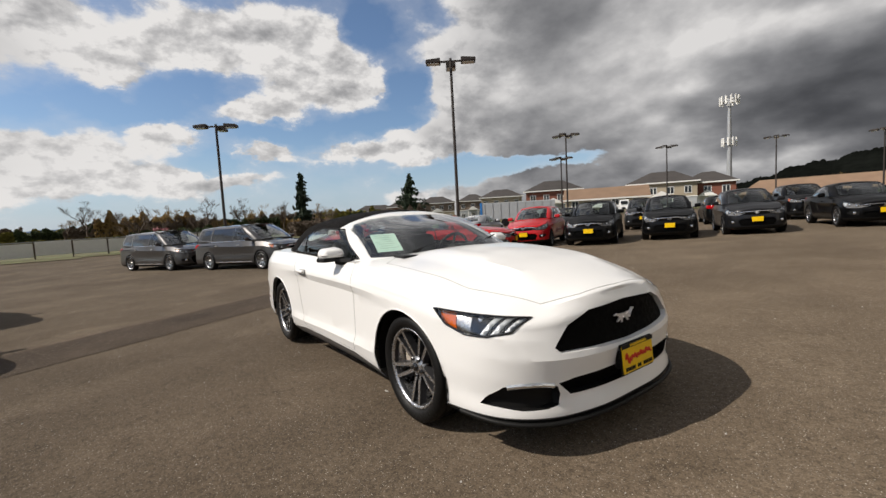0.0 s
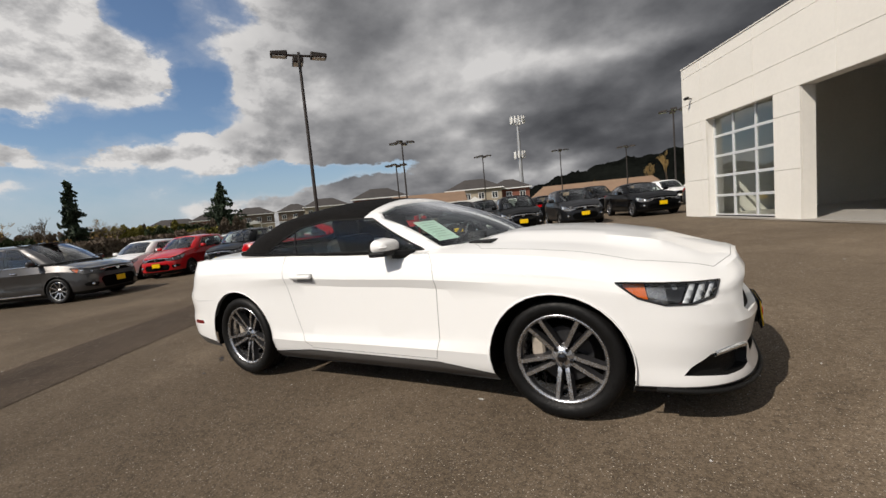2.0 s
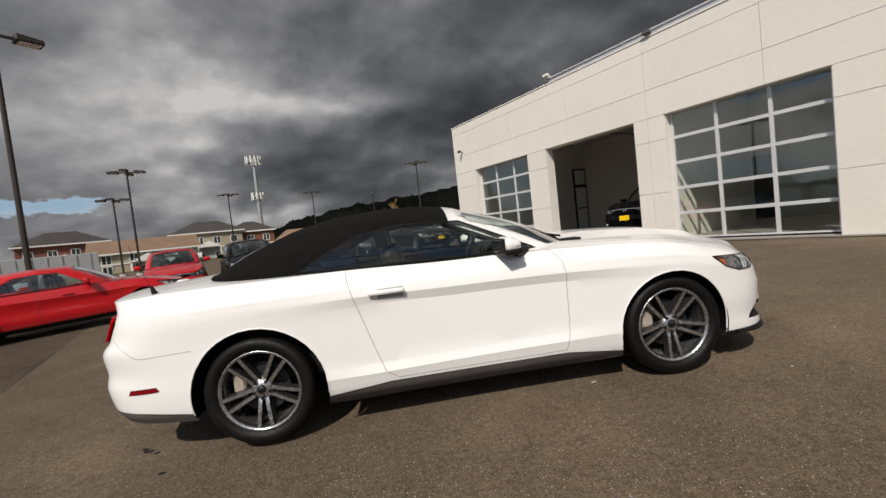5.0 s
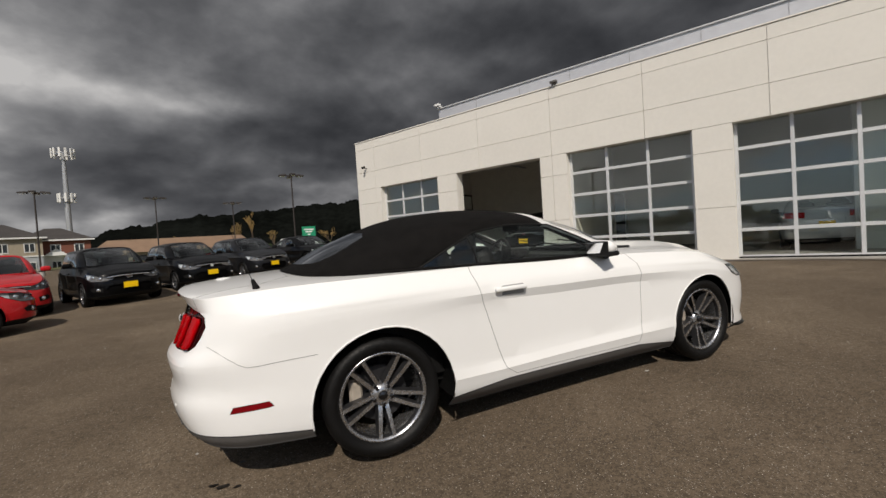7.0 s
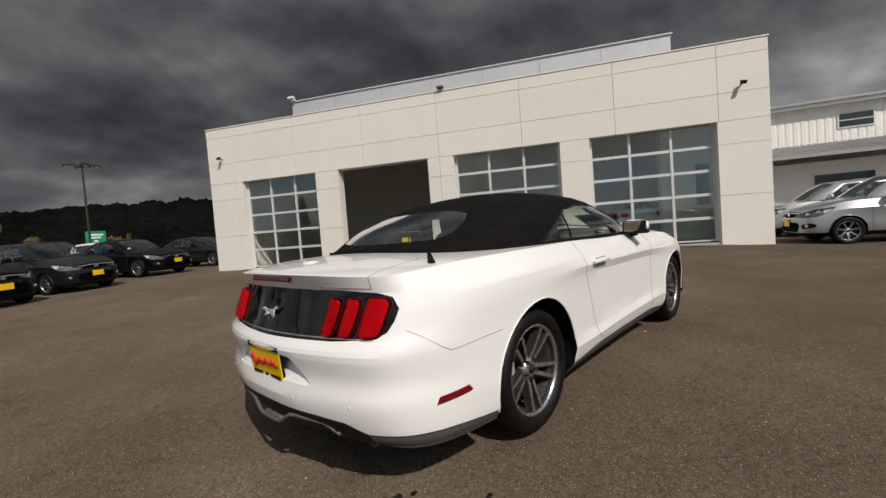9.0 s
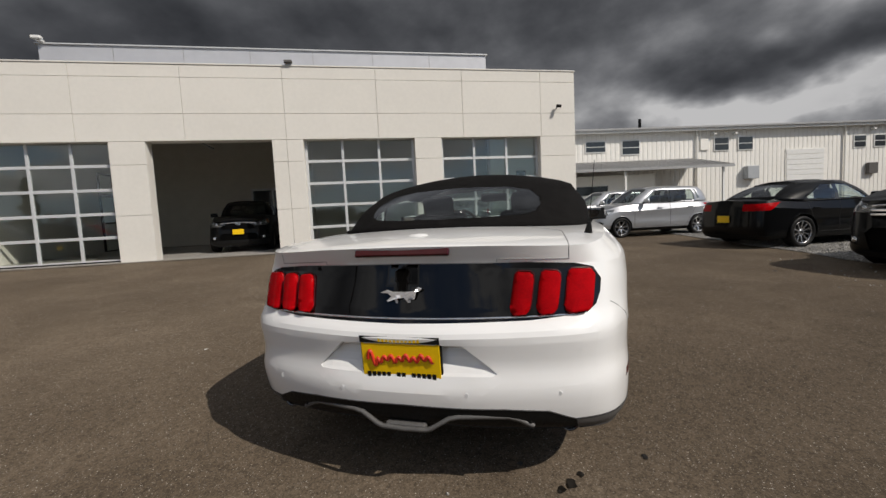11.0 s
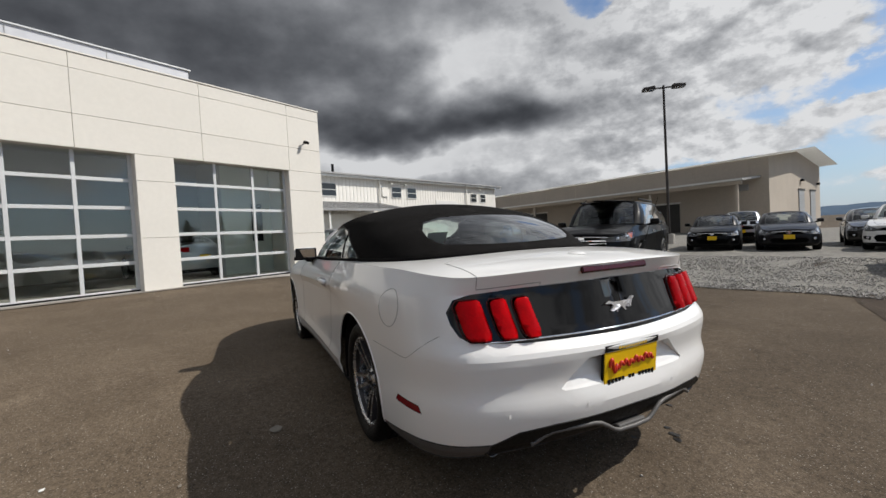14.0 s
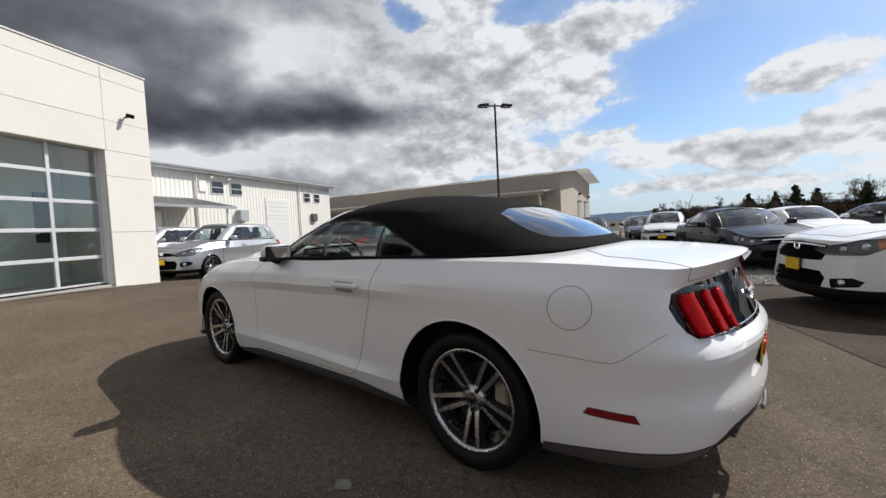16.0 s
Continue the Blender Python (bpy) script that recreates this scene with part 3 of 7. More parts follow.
def strip(name, mat, u0, u1, v0, v1, lift, n, label, ragged=0.0):
    """A patch laid on the lot, in the wall's own directions."""
    bm = bmesh.new()
    rows = []
    for i in range(n + 1):
        v = v0 + (v1 - v0) * i / n
        row = []
        for k in range(5):
            u = u0 + (u1 - u0) * k / 4 + (ragged * noise.noise((v * 0.9, k * 3.1, 5)) if k in (0, 4) else 0)
            p = WALL_START + ALONG * v + INTO * (u - WALL_U)
            row.append(bm.verts.new((p.x, p.y, rise(p.x, p.y) + lift)))
        rows.append(row)
    for a, b in zip(rows, rows[1:]):
        for k in range(4):
            bm.faces.new((a[k], a[k + 1], b[k + 1], b[k]))
    return tagged(part(name, bm, mat, smooth=True), label, "pavement", kind="structure")


strip("pavement", ASPHALT_DARK, -5.15, -3.80, -30, 30, 0.005, 120, "darker strip of relaid asphalt across the lot", 0.05)
strip("pavement", APRON, WALL_U - 0.22, WALL_U + 0.02, 1.1, 15.7, 0.012, 40, "pale concrete apron along the workshop doors")


# loose stone yard beside the asphalt
def gravel_edge(x):
    return -5.55 + 0.24 * (x - 2.2) * (1 if x < 2.2 else 0.75) + 0.18 * noise.noise((x * 0.8, 0, 0))


xs = [-42 + 0.6 * i for i in range(118)]
bm = bmesh.new()
rows = []
for x in xs:
    top = min(gravel_edge(x), 40)
    rows.append([bm.verts.new((x, top - d, rise(x, top - d) + 0.015 + (0.03 * noise.noise((x * 1.3, d * 1.3, 2)) if d > 0.3 else -0.012))) for d in [0, 0.25, 0.6, 1, 1.6, 2.4, 3.4, 5, 7, 10, 14, 19, 25, 34, 46]])
for a, b in zip(rows, rows[1:]):
    for k in range(len(a) - 1):
        bm.faces.new((a[k], a[k + 1], b[k + 1], b[k]))
tagged(part("gravel_yard", bm, GRAVEL, smooth=True), "grey crushed stone yard beside the asphalt", "gravel", kind="structure")

rng = random.Random(7)


def pebbles(name, count, place, size, mat, label):
    """Loose stones, far too many to count, in one mesh."""
    vs, fs = [], []
    base = [(1, 0, 0), (-1, 0, 0), (0, 1, 0), (0, -1, 0), (0, 0, 1), (0, 0, -1)]
    tri = [(0, 2, 4), (2, 1, 4), (1, 3, 4), (3, 0, 4), (2, 0, 5), (1, 2, 5), (3, 1, 5), (0, 3, 5)]
    for _ in range(count):
        x, y, z = place()
        r = size * rng.uniform(0.45, 1.3)
        turn = Euler((rng.random() * 6, rng.random() * 6, rng.random() * 6)).to_matrix()
        k = len(vs)
        for b in base:
            p = turn @ Vector((b[0] * r * rng.uniform(0.7, 1.2), b[1] * r * rng.uniform(0.7, 1.2), b[2] * r * 0.7))
            vs.append((x + p.x, y + p.y, z + p.z * 0.8 + r * 0.25))
        fs += [(a + k, b + k, c + k) for a, b, c in tri]
    me = bpy.data.meshes.new(name)
    me.from_pydata(vs, [], fs)
    me.materials.append(mat)
    return tagged(new(name, me), label, "gravel", kind="stuff")


def yard_spot():
    x = rng.uniform(-7, 12)
    y = gravel_edge(x) - 7.5 * rng.random() ** 1.6 + 0.05
    return x, y, rise(x, y) + 0.015


def lot_spot():
    x, y = rng.uniform(-8, 10), rng.uniform(-6, 6)
    return x, y, rise(x, y)


STONE = material("crushed_stone", (0.34, 0.33, 0.315), 0.9, var=0.5, scale=3, bump=0.4)
pebbles("crushed_stones", 36000, yard_spot, 0.021, STONE, "loose grey crushed stones in the yard")
pebbles("grit", 260, lot_spot, 0.008, STONE, "scattered pale grit on the asphalt")

def edge_spot():
    x, y = rng.gauss(2.3, 0.9), rng.gauss(-4.6, 0.35)
    return x, y, rise(x, y)


pebbles("loose_stones", 60, edge_spot, 0.016, STONE, "stray crushed stones strewn on the asphalt edge")
OIL = material("oil_stain", (0.018, 0.015, 0.012), 0.5, var=0.4, scale=20)
# leaf litter and scraps on the lot
for x, y, s, tone in ((0.8, -0.76, 0.022, WHITE_TRIM), (-2.21, -0.62, 0.045, OIL), (-2.26, -0.58, 0.03, OIL), (-2.14, -0.66, 0.025, OIL), (-2.12, -0.40, 0.025, OIL), (-1.95, -0.95, 0.03, OIL), (-0.98, 1.36, 0.07, PALE_SCRAP), (-1.07, 2.42, 0.025, WHITE_TRIM), (-1.37, 1.83, 0.02, PALE_SCRAP), (3.2, -3.6, 0.05, OIL)):
    bm = bmesh.new()
    vs = [bm.verts.new((x + s * rng.uniform(0.5, 1) * math.cos(a), y + s * rng.uniform(0.3, 0.7) * math.sin(a), rise(x, y) + 0.004 + s * 0.06 * rng.random())) for a in [i * 0.7 for i in range(9)]]
    bm.faces.new(vs)
    bmesh.ops.solidify(bm, geom=bm.faces[:], thickness=0.004)
    tagged(part("litter", bm, tone), "small scrap of litter or oil-soaked absorbent on the asphalt", "litter", "litter on the lot")

# ---- workshop ----
SHOP = Matrix.Translation(WALL_START) @ Matrix(((ALONG.x, INTO.x, 0, 0), (ALONG.y, INTO.y, 0, 0), (0, 0, 1, 0), (0, 0, 0, 1)))
LEN, TOP, SILL, HEAD, DEEP = 16.59, 5.13, 0.27, 3.26, 15.0
OPEN = [(1.33, 4.14), (4.96, 7.94), (8.73, 11.71), (12.48, 15.46)]
BACK = 7.6


def shop(name, bm, mat, label="", category="", kind="structure"):
    ob = part(name, bm, mat)
    ob.matrix_basis = SHOP
    return tagged(ob, label, category, kind=kind)


bm = bmesh.new()
cuts = [0.0] + [v for o in OPEN for v in o] + [LEN]
for a, b in zip(cuts[::2], cuts[1::2]):
    span_box((a, 0.045, SILL - 0.6), (b, 0.34, HEAD), bm=bm)
span_box((0, 0.045, HEAD), (LEN, 0.34, TOP - 0.01), bm=bm)
wall = shop("wall_front", bm, STUCCO, "cream wall-panel front of the car workshop with four door bays", "wall")
joints = [3.46 - 2.4, 3.46, 5.88, 8.31, 10.72, 13.13, 15.5]


def panel(a, b, z0, z1):
    ob = part("panel", span_box((a + 0.004, 0.0, z0 + 0.004), (b - 0.004, 0.04, z1 - 0.004), 0.002), STUCCO, wall)


def panel_row(a, b, z0, z1):
    marks = [a] + [j for j in joints if a + 0.1 < j < b - 0.1] + [b]
    for p, q in zip(marks, marks[1:]):
        panel(p, q, z0, z1)


panel_row(0, LEN, 4.82, TOP)
panel_row(0, LEN, 3.93, 4.82)
panel_row(0, LEN, HEAD, 3.93)
for a, b in zip(cuts[::2], cuts[1::2]):
    for z0, z1 in ((SILL - 0.5, 1.44), (1.44, 2.69), (2.69, HEAD)):
        panel_row(a, b, z0, z1)
shop("trim", span_box((-0.02, -0.02, TOP), (LEN + 0.02, 0.38, TOP + 0.035), 0.005), STUCCO, "cream metal coping on the workshop parapet", "coping")
shop("wall_side", span_box((LEN - 0.3, 0.342, -0.3), (LEN, DEEP, TOP)), STUCCO, "cream side wall of the workshop", "wall")
shop("wall_side", span_box((0, 0.342, -0.3), (0.3, DEEP, TOP)), STUCCO, "cream side wall of the workshop", "wall")
shop("wall_back", span_box((0.302, BACK, 0.3), (LEN - 0.302, BACK + 0.2, 4.55)), INNER_GREY, "white inner wall at the back of the workshop", "wall")
shop("ceiling", span_box((0.302, 0.345, 4.55), (LEN - 0.302, DEEP, 4.75)), CEILING, "grey steel-deck workshop ceiling", "ceiling")
shop("roof", span_box((0.302, 0.345, 4.76), (LEN - 0.302, DEEP, 4.9)), ROOF_METAL, "flat grey workshop roof", "roof")
shop("floor", span_box((0.302, 0.06, 0.0), (LEN - 0.302, BACK, 0.285)), TILE, "grey workshop floor", "floor")
shop("wall_inner", span_box((8.28, 0.35, 0.29), (8.42, 5.2, 4.5)), INNER_GREY, "white partition wall between workshop bays", "wall")
shop("wall_inner", span_box((14.66, 2.4, 0.29), (16.28, 2.55, 4.5)), INNER_WALL, "white inner wall behind the last door", "wall")
shop("window_inner", span_box((15.6, 2.36, 1.3), (15.95, 2.395, 2.5)), DARK_GLASS_FAR, "small dark inner window", "window")
shop("trim", span_box((14.58, 2.36, 0.29), (14.655, 2.56, 4.5)), ALU, "white upright beside the inner wall", "frame")
shop("wall_lower", span_box((-1.9, 8.0, -0.3), (-0.01, 22.0, 4.90)), STUCCO, "cream lower wall of the set-back wing", "wall")
shop("wall_upper", span_box((-1.9, 8.0, 4.91), (16.45, 22.0, 8.55)), PARAPET, "pale grey metal-clad upper storey set back on the roof", "wall")
for k in range(1, 7):
    shop("trim", span_box((-1.9 + k * 2.6, 7.985, 4.95), (-1.885 + k * 2.6, 7.995, 8.5)), ROOF_METAL, "thin joint cover on the upper cladding", "trim")
shop("trim", span_box((-1.98, 7.93, 8.552), (16.53, 22.0, 8.60)), ALU, "pale metal coping of the upper storey", "coping")

# inner glazing and fittings behind the open bay
bm = bmesh.new()
span_box((5.6, BACK - 0.06, 0.30), (8.2, BACK - 0.01, 2.5), bm=bm)
shop("window_inner", bm, DARK_GLASS_FAR, "dark inner window into the service reception", "window")
bm = bmesh.new()
for v in (5.6, 6.45, 7.3, 8.15):
    span_box((v, BACK - 0.12, 0.30), (v + 0.06, BACK - 0.062, 2.5), bm=bm)
span_box((5.6, BACK - 0.12, 2.5), (8.21, BACK - 0.062, 2.58), bm=bm)
shop("trim", bm, ALU, "white frames of the inner window", "frame")
opener = empty("door_opener", SHOP @ pose(6.9, 1.7, 3.72), "black overhead door opener under the workshop ceiling", "door opener")
part("motor_box", box((0.34, 0.5, 0.2), (0, 0, 0), 0.02), TRIM, opener)
for v in (-1.75, 1.15):
    part("rail", span_box((v, -1.3, 0.05), (v + 0.05, 2.8, 0.10)), GALV, opener)
part("hanger", rod((0, 0, 0.1), (0, 0, 0.85), 0.02), GALV, opener)
shop("trim", span_box((0.302, 6.66, 0.29), (0.345, 7.56, 3.34)), INNER_DARK, "dark frame of the inner side door", "frame")
side_door = shop("door_side", span_box((0.346, 6.76, 0.33), (0.375, 7.46, 2.42)), INNER_WALL, "pale grey inner side door with a lever handle", "door")
shop("window_over_door", span_box((0.346, 6.76, 2.56), (0.372, 7.46, 3.26)), INNER_WALL, "pale frosted light above the inner side door", "window")
part("door_handle", rod((0.376, 6.86, 1.32), (0.44, 6.86, 1.32), 0.02), GALV, side_door)
part("push_bar", span_box((0.376, 6.80, 1.38), (0.41, 7.42, 1.43)), TRIM, side_door)


def overhead_door(a, b, name):
    """A glazed sectional door: three panes across, five high, in white aluminium."""
    y, n = 0.25, 5
    z0, z1 = SILL + 0.05, HEAD + 0.04
    door = empty(name, SHOP, "closed overhead workshop door with fifteen glass panes in white aluminium", "door", kind="structure")
    w, h = (b - a) / 3, (z1 - z0) / n
    for i in range(4):
        v = a + i * w
        part("stile", span_box((v - (0.035 if 0 < i < 3 else -0.0 if i == 0 else 0.07), y - 0.035, z0), (v + (0.035 if 0 < i < 3 else 0.07 if i == 0 else 0.0), y + 0.02, z1), 0.004), ALU, door)
    for k in range(n + 1):
        z = z0 + k * h
        part("rail", span_box((a, y - 0.03, z - (0.04 if k else 0)), (b, y + 0.018, z + 0.035), 0.004), ALU, door)
    for i in range(3):
        for k in range(n):
            bm = span_box((a + i * w + 0.03, y - 0.012, z0 + k * h + 0.03), (a + (i + 1) * w - 0.03, y - 0.006, z0 + (k + 1) * h - 0.03))
            ob = part("pane", bm, GLASS_DOOR, door)
            ob.visible_shadow = False
    part("bottom_seal", span_box((a, y - 0.02, SILL), (b, y + 0.01, SILL + 0.05)), TRIM, door)
    return door


for i in (0, 2, 3):
    overhead_door(*OPEN[i], "door_%d" % (i + 1))


def camera_box(v, z):
    c = empty("security_camera", SHOP @ pose(v, 0, z), "small dark security camera on a wall bracket", "security camera", "security cameras on the workshop")
    part("bracket", rod((0, 0, 0), (0, -0.10, 0.0), 0.018), TRIM, c)
    part("housing", box((0.085, 0.17, 0.085), (0, -0.16, 0.02), 0.02, Euler((0.3, 0, 0.35)).to_matrix().to_4x4()), TRIM, c)
    part("lens", rod((0.0, -0.235, 0.0), (-0.01, -0.25, -0.005), 0.03), GLOSS_BLACK, c)


camera_box(0.6, 4.08)
camera_box(16.0, 4.08)
lamp = empty("parapet_light", SHOP @ pose(8.5, 0, TOP + 0.06), "small grey floodlight on the parapet", "floodlight")
part("base", box((0.16, 0.14, 0.05), (0, 0.05, 0.0), 0.008), GALV, lamp)
part("head", box((0.20, 0.12, 0.07), (0, -0.05, 0.045), 0.015), TRIM_GREY, lamp)
lamp = empty("parapet_light", SHOP @ pose(-1.75, 7.9, 8.64), "small white floodlight on the upper coping", "floodlight")
part("base", box((0.2, 0.2, 0.08), (0, 0, 0.0), 0.008), WHITE_TRIM, lamp)
part("head", box((0.34, 0.2, 0.12), (-0.05, -0.1, 0.09), 0.02), WHITE_TRIM, lamp)

# ---- corrugated hall behind the workshop ----
HALL_A = Vector((32.8, -11.8, 0))
HALL_D = (Vector((38.5, -27.0, 0)) - HALL_A).normalized()
HALL_N = Vector((-HALL_D.y, HALL_D.x, 0))
HALL = Matrix.Translation(HALL_A) @ Matrix(((HALL_D.x, HALL_N.x, 0, 0), (HALL_D.y, HALL_N.y, 0, 0), (0, 0, 1, 0), (0, 0, 0, 1)))
hall = empty("corrugated_hall", HALL, "long white corrugated-steel hall with small upper windows", "building")
bm = bmesh.new()
v = -26.0
pts = []
while v < 16.3:
    pts += [(v, 0.0), (v + 0.22, 0.0), (v + 0.25, 0.022), (v + 0.33, 0.022)]
    v += 0.36
pts.append((16.3, 0.0))
lo = [bm.verts.new((a, b, -0.3)) for a, b in pts]
hi = [bm.verts.new((a, b, 6.75)) for a, b in pts]
for i in range(len(pts) - 1):
    bm.faces.new((lo[i], lo[i + 1], hi[i + 1], hi[i]))
part("wall", bm, CORRUGATED, hall)
part("inner_wall", span_box((-26, 0.08, -0.3), (16.3, 0.3, 6.7)), CORRUGATED, hall)
part("end_wall", span_box((16.32, 0.0, -0.3), (16.5, 16.0, 6.75)), CORRUGATED, hall)
bm = bmesh.new()
q = [bm.verts.new(p) for p in ((-26, -0.5, 6.7), (17, -0.5, 6.7), (17, 8, 7.9), (-26, 8, 7.9))]
bm.faces.new(q)
q2 = [bm.verts.new(p) for p in ((-26, 16.5, 6.7), (17, 16.5, 6.7))]
bm.faces.new((q[3], q[2], q2[1], q2[0]))
bmesh.ops.solidify(bm, geom=bm.faces[:], thickness=0.15)
part("roof", bm, ROOF_METAL, hall)
part("gutter", span_box((-26, -0.62, 6.60), (17, -0.5, 6.74), 0.01), ROOF_METAL, hall)
part("fascia", span_box((-26, -0.49, 6.42), (17, -0.44, 6.60), 0.005), WHITE_TRIM, hall)
for a, b, z0, z1 in ((-10.0, -8.4, 5.1, 5.95), (-7.2, -5.75, 4.85, 5.95), (0.1, 1.35, 4.9, 5.95), (2.05, 3.3, 4.9, 5.95), (11.7, 12.8, 4.75, 5.75), (13.45, 14.5, 4.75, 5.75)):
    win = part("window", span_box((a, -0.06, z0), (b, -0.01, z1), 0.005), WHITE_TRIM, hall)
    part("pane", span_box((a + 0.07, -0.075, z0 + 0.07), (b - 0.07, -0.062, (z0 + z1) / 2 - 0.03)), DARK_GLASS_FAR, win)
    part("pane", span_box((a + 0.07, -0.075, (z0 + z1) / 2 + 0.03), (b - 0.07, -0.062, z1 - 0.07)), DARK_GLASS_FAR, win)
part("vent", span_box((-1.0, -0.1, 5.0), (-0.35, -0.01, 5.85), 0.01), CORRUGATED, hall)
gate = part("roller_door", span_box((6.0, -0.03, 0.0), (9.3, -0.005, 4.9)), CORRUGATED, hall)
for k in range(12):
    part("slat", span_box((6.08, -0.055, 0.05 + k * 0.4), (9.22, -0.032, 0.42 + k * 0.4), 0.01), WHITE_TRIM, gate)
for v in (-1.3, 10.9):
    part("downpipe", rod((v, -0.12, 0), (v, -0.12, 6.6), 0.07), CORRUGATED, hall)
part("air_conditioner", span_box((2.5, -0.5, 2.7), (3.45, -0.02, 3.65), 0.03), SIDING_GREY, hall)
part("meter_box", span_box((12.8, -0.3, 2.7), (13.6, -0.02, 3.55), 0.02), TRIM_GREY, hall)
for v in (0.0, 1.7, 13.2):
    part("wall_lamp", box((0.25, 0.3, 0.15), (v, -0.2, 6.15), 0.03), WHITE_TRIM, hall)
part("roof_vent", rod((-4.0, 3, 7.0), (-4.0, 3, 8.1), 0.12), TRIM, hall)
awn = part("porch_roof", span_box((-16, -4.2, 3.35), (-1.6, -0.02, 3.5)), ROOF_METAL, hall)
for v in awn.data.vertices:
    v.co.z += 0.9 * (v.co.y + 4.2) / 4.2
for k in range(48):
    rib = part("roof_rib", box((0.03, 4.25, 0.03), (-15.9 + k * 0.303, -2.1, 3.99), 0, Euler((0.211, 0, 0)).to_matrix().to_4x4()), ROOF_METAL, awn)
for v in (-15.5, -9, -2.2):
    part("porch_post", box((0.12, 0.12, 3.5), (v, -3.9, 1.65)), WHITE_TRIM, hall)
part("porch_wall", span_box((-16, -2.6, 0), (-6.2, -2.4, 3.2)), CORRUGATED, hall)
part("porch_window", span_box((-12, -2.66, 1.9), (-9.6, -2.61, 2.5)), DARK_GLASS_FAR, hall)

# ---- tan block hall ----
TAN = Matrix.Translation((17.4, -43.5, 0)) @ Matrix(((0.985, 0.172, 0, 0), (0.172, -0.985, 0, 0), (0, 0, 1, 0), (0, 0, 0, 1)))
tan = empty("block_hall", TAN, "long low tan hall with a shallow gable and loading canopy", "building")
bm = bmesh.new()
ends = []
for v in (0.0, 110.0):
    ends.append([bm.verts.new(p) for p in ((v, 0, -1), (v, 0, 6.85), (v, 9.0, 8.0), (v, 18.0, 6.85), (v, 18.0, -1))])
bm.faces.new(ends[0])
bm.faces.new(ends[1])
for i in range(4):
    bm.faces.new((ends[0][i], ends[0][i + 1], ends[1][i + 1], ends[1][i]))
bmesh.ops.recalc_face_normals(bm, faces=bm.faces[:])
part("wall", bm, TAN_WALL, tan)
bm = bmesh.new()
rows = [[bm.verts.new((v, y, z)) for y, z in ((-0.7, 6.99), (9.0, 8.22), (18.9, 6.96))] for v in (-1.5, 110)]
for k in range(2):
    bm.faces.new((rows[0][k], rows[0][k + 1], rows[1][k + 1], rows[1][k]))
bmesh.ops.solidify(bm, geom=bm.faces[:], thickness=0.28)
part("roof", bm, WHITE_TRIM, tan)
bm = span_box((0.6, -4.6, 5.02), (64, -0.02, 5.2))
for v in bm.verts:
    v.co.z -= 0.35 * (-v.co.y / 3.6)
part("canopy", bm, ROOF_METAL, tan, "grey steel loading canopy")
part("canopy_gutter", span_box((0.6, -4.72, 4.62), (64, -4.605, 4.78)), WHITE_TRIM, tan)
part("canopy_beam", span_box((0.8, -4.4, 4.30), (64, -4.2, 4.58)), TAN_WALL, tan)
for k in range(9):
    part("canopy_post", box((0.2, 0.2, 5.6), (1.2 + k * 7.8, -4.3, 1.48)), TAN_WALL, tan)
for k in range(22):
    part("wall_rib", span_box((1.5 + k * 4.9, -0.05, 5.3), (1.58 + k * 4.9, -0.004, 6.8)), TAN_WALL, tan)
for v, wd, hh in ((8, 3.0, 3.2), (18, 1.2, 2.2), (26, 4.0, 3.6), (38, 4.0, 3.6), (47, 1.2, 2.2)):
    d = part("loading_door", span_box((v, -0.06, -0.5), (v + wd, -0.01, hh)), INNER_DARK, tan)
    part("door_frame", span_box((v - 0.15, -0.09, hh), (v + wd + 0.15, -0.062, hh + 0.2)), WHITE_TRIM, d)
for y0 in (10.2, 14.6):
    d = part("roller_door", span_box((-0.06, y0 - 1.0, -0.3), (-0.01, y0 + 1.0, 3.9)), ROOF_METAL, tan)
    part("door_frame", span_box((-0.1, y0 - 1.2, 3.9), (-0.062, y0 + 1.2, 4.1)), INNER_DARK, d)
    for k in range(9):
        part("slat", span_box((-0.075, y0 - 0.95, -0.2 + k * 0.45), (-0.062, y0 + 0.95, 0.2 + k * 0.45)), SIDING_GREY, d)
part("wall_lamp", box((0.3, 0.5, 0.25), (-0.15, 10.2, 5.0), 0.03), TRIM, tan)
part("wall_lamp", box((0.3, 0.4, 0.25), (-0.15, 16.6, 4.8), 0.03), TRIM, tan)
part("wall_vent", span_box((1.6, -0.12, 3.9), (2.4, -0.01, 4.5), 0.02), ROOF_METAL, tan)

from mathutils.bvhtree import BVHTree

# ---- wheels ----
spoke_meshes = {}


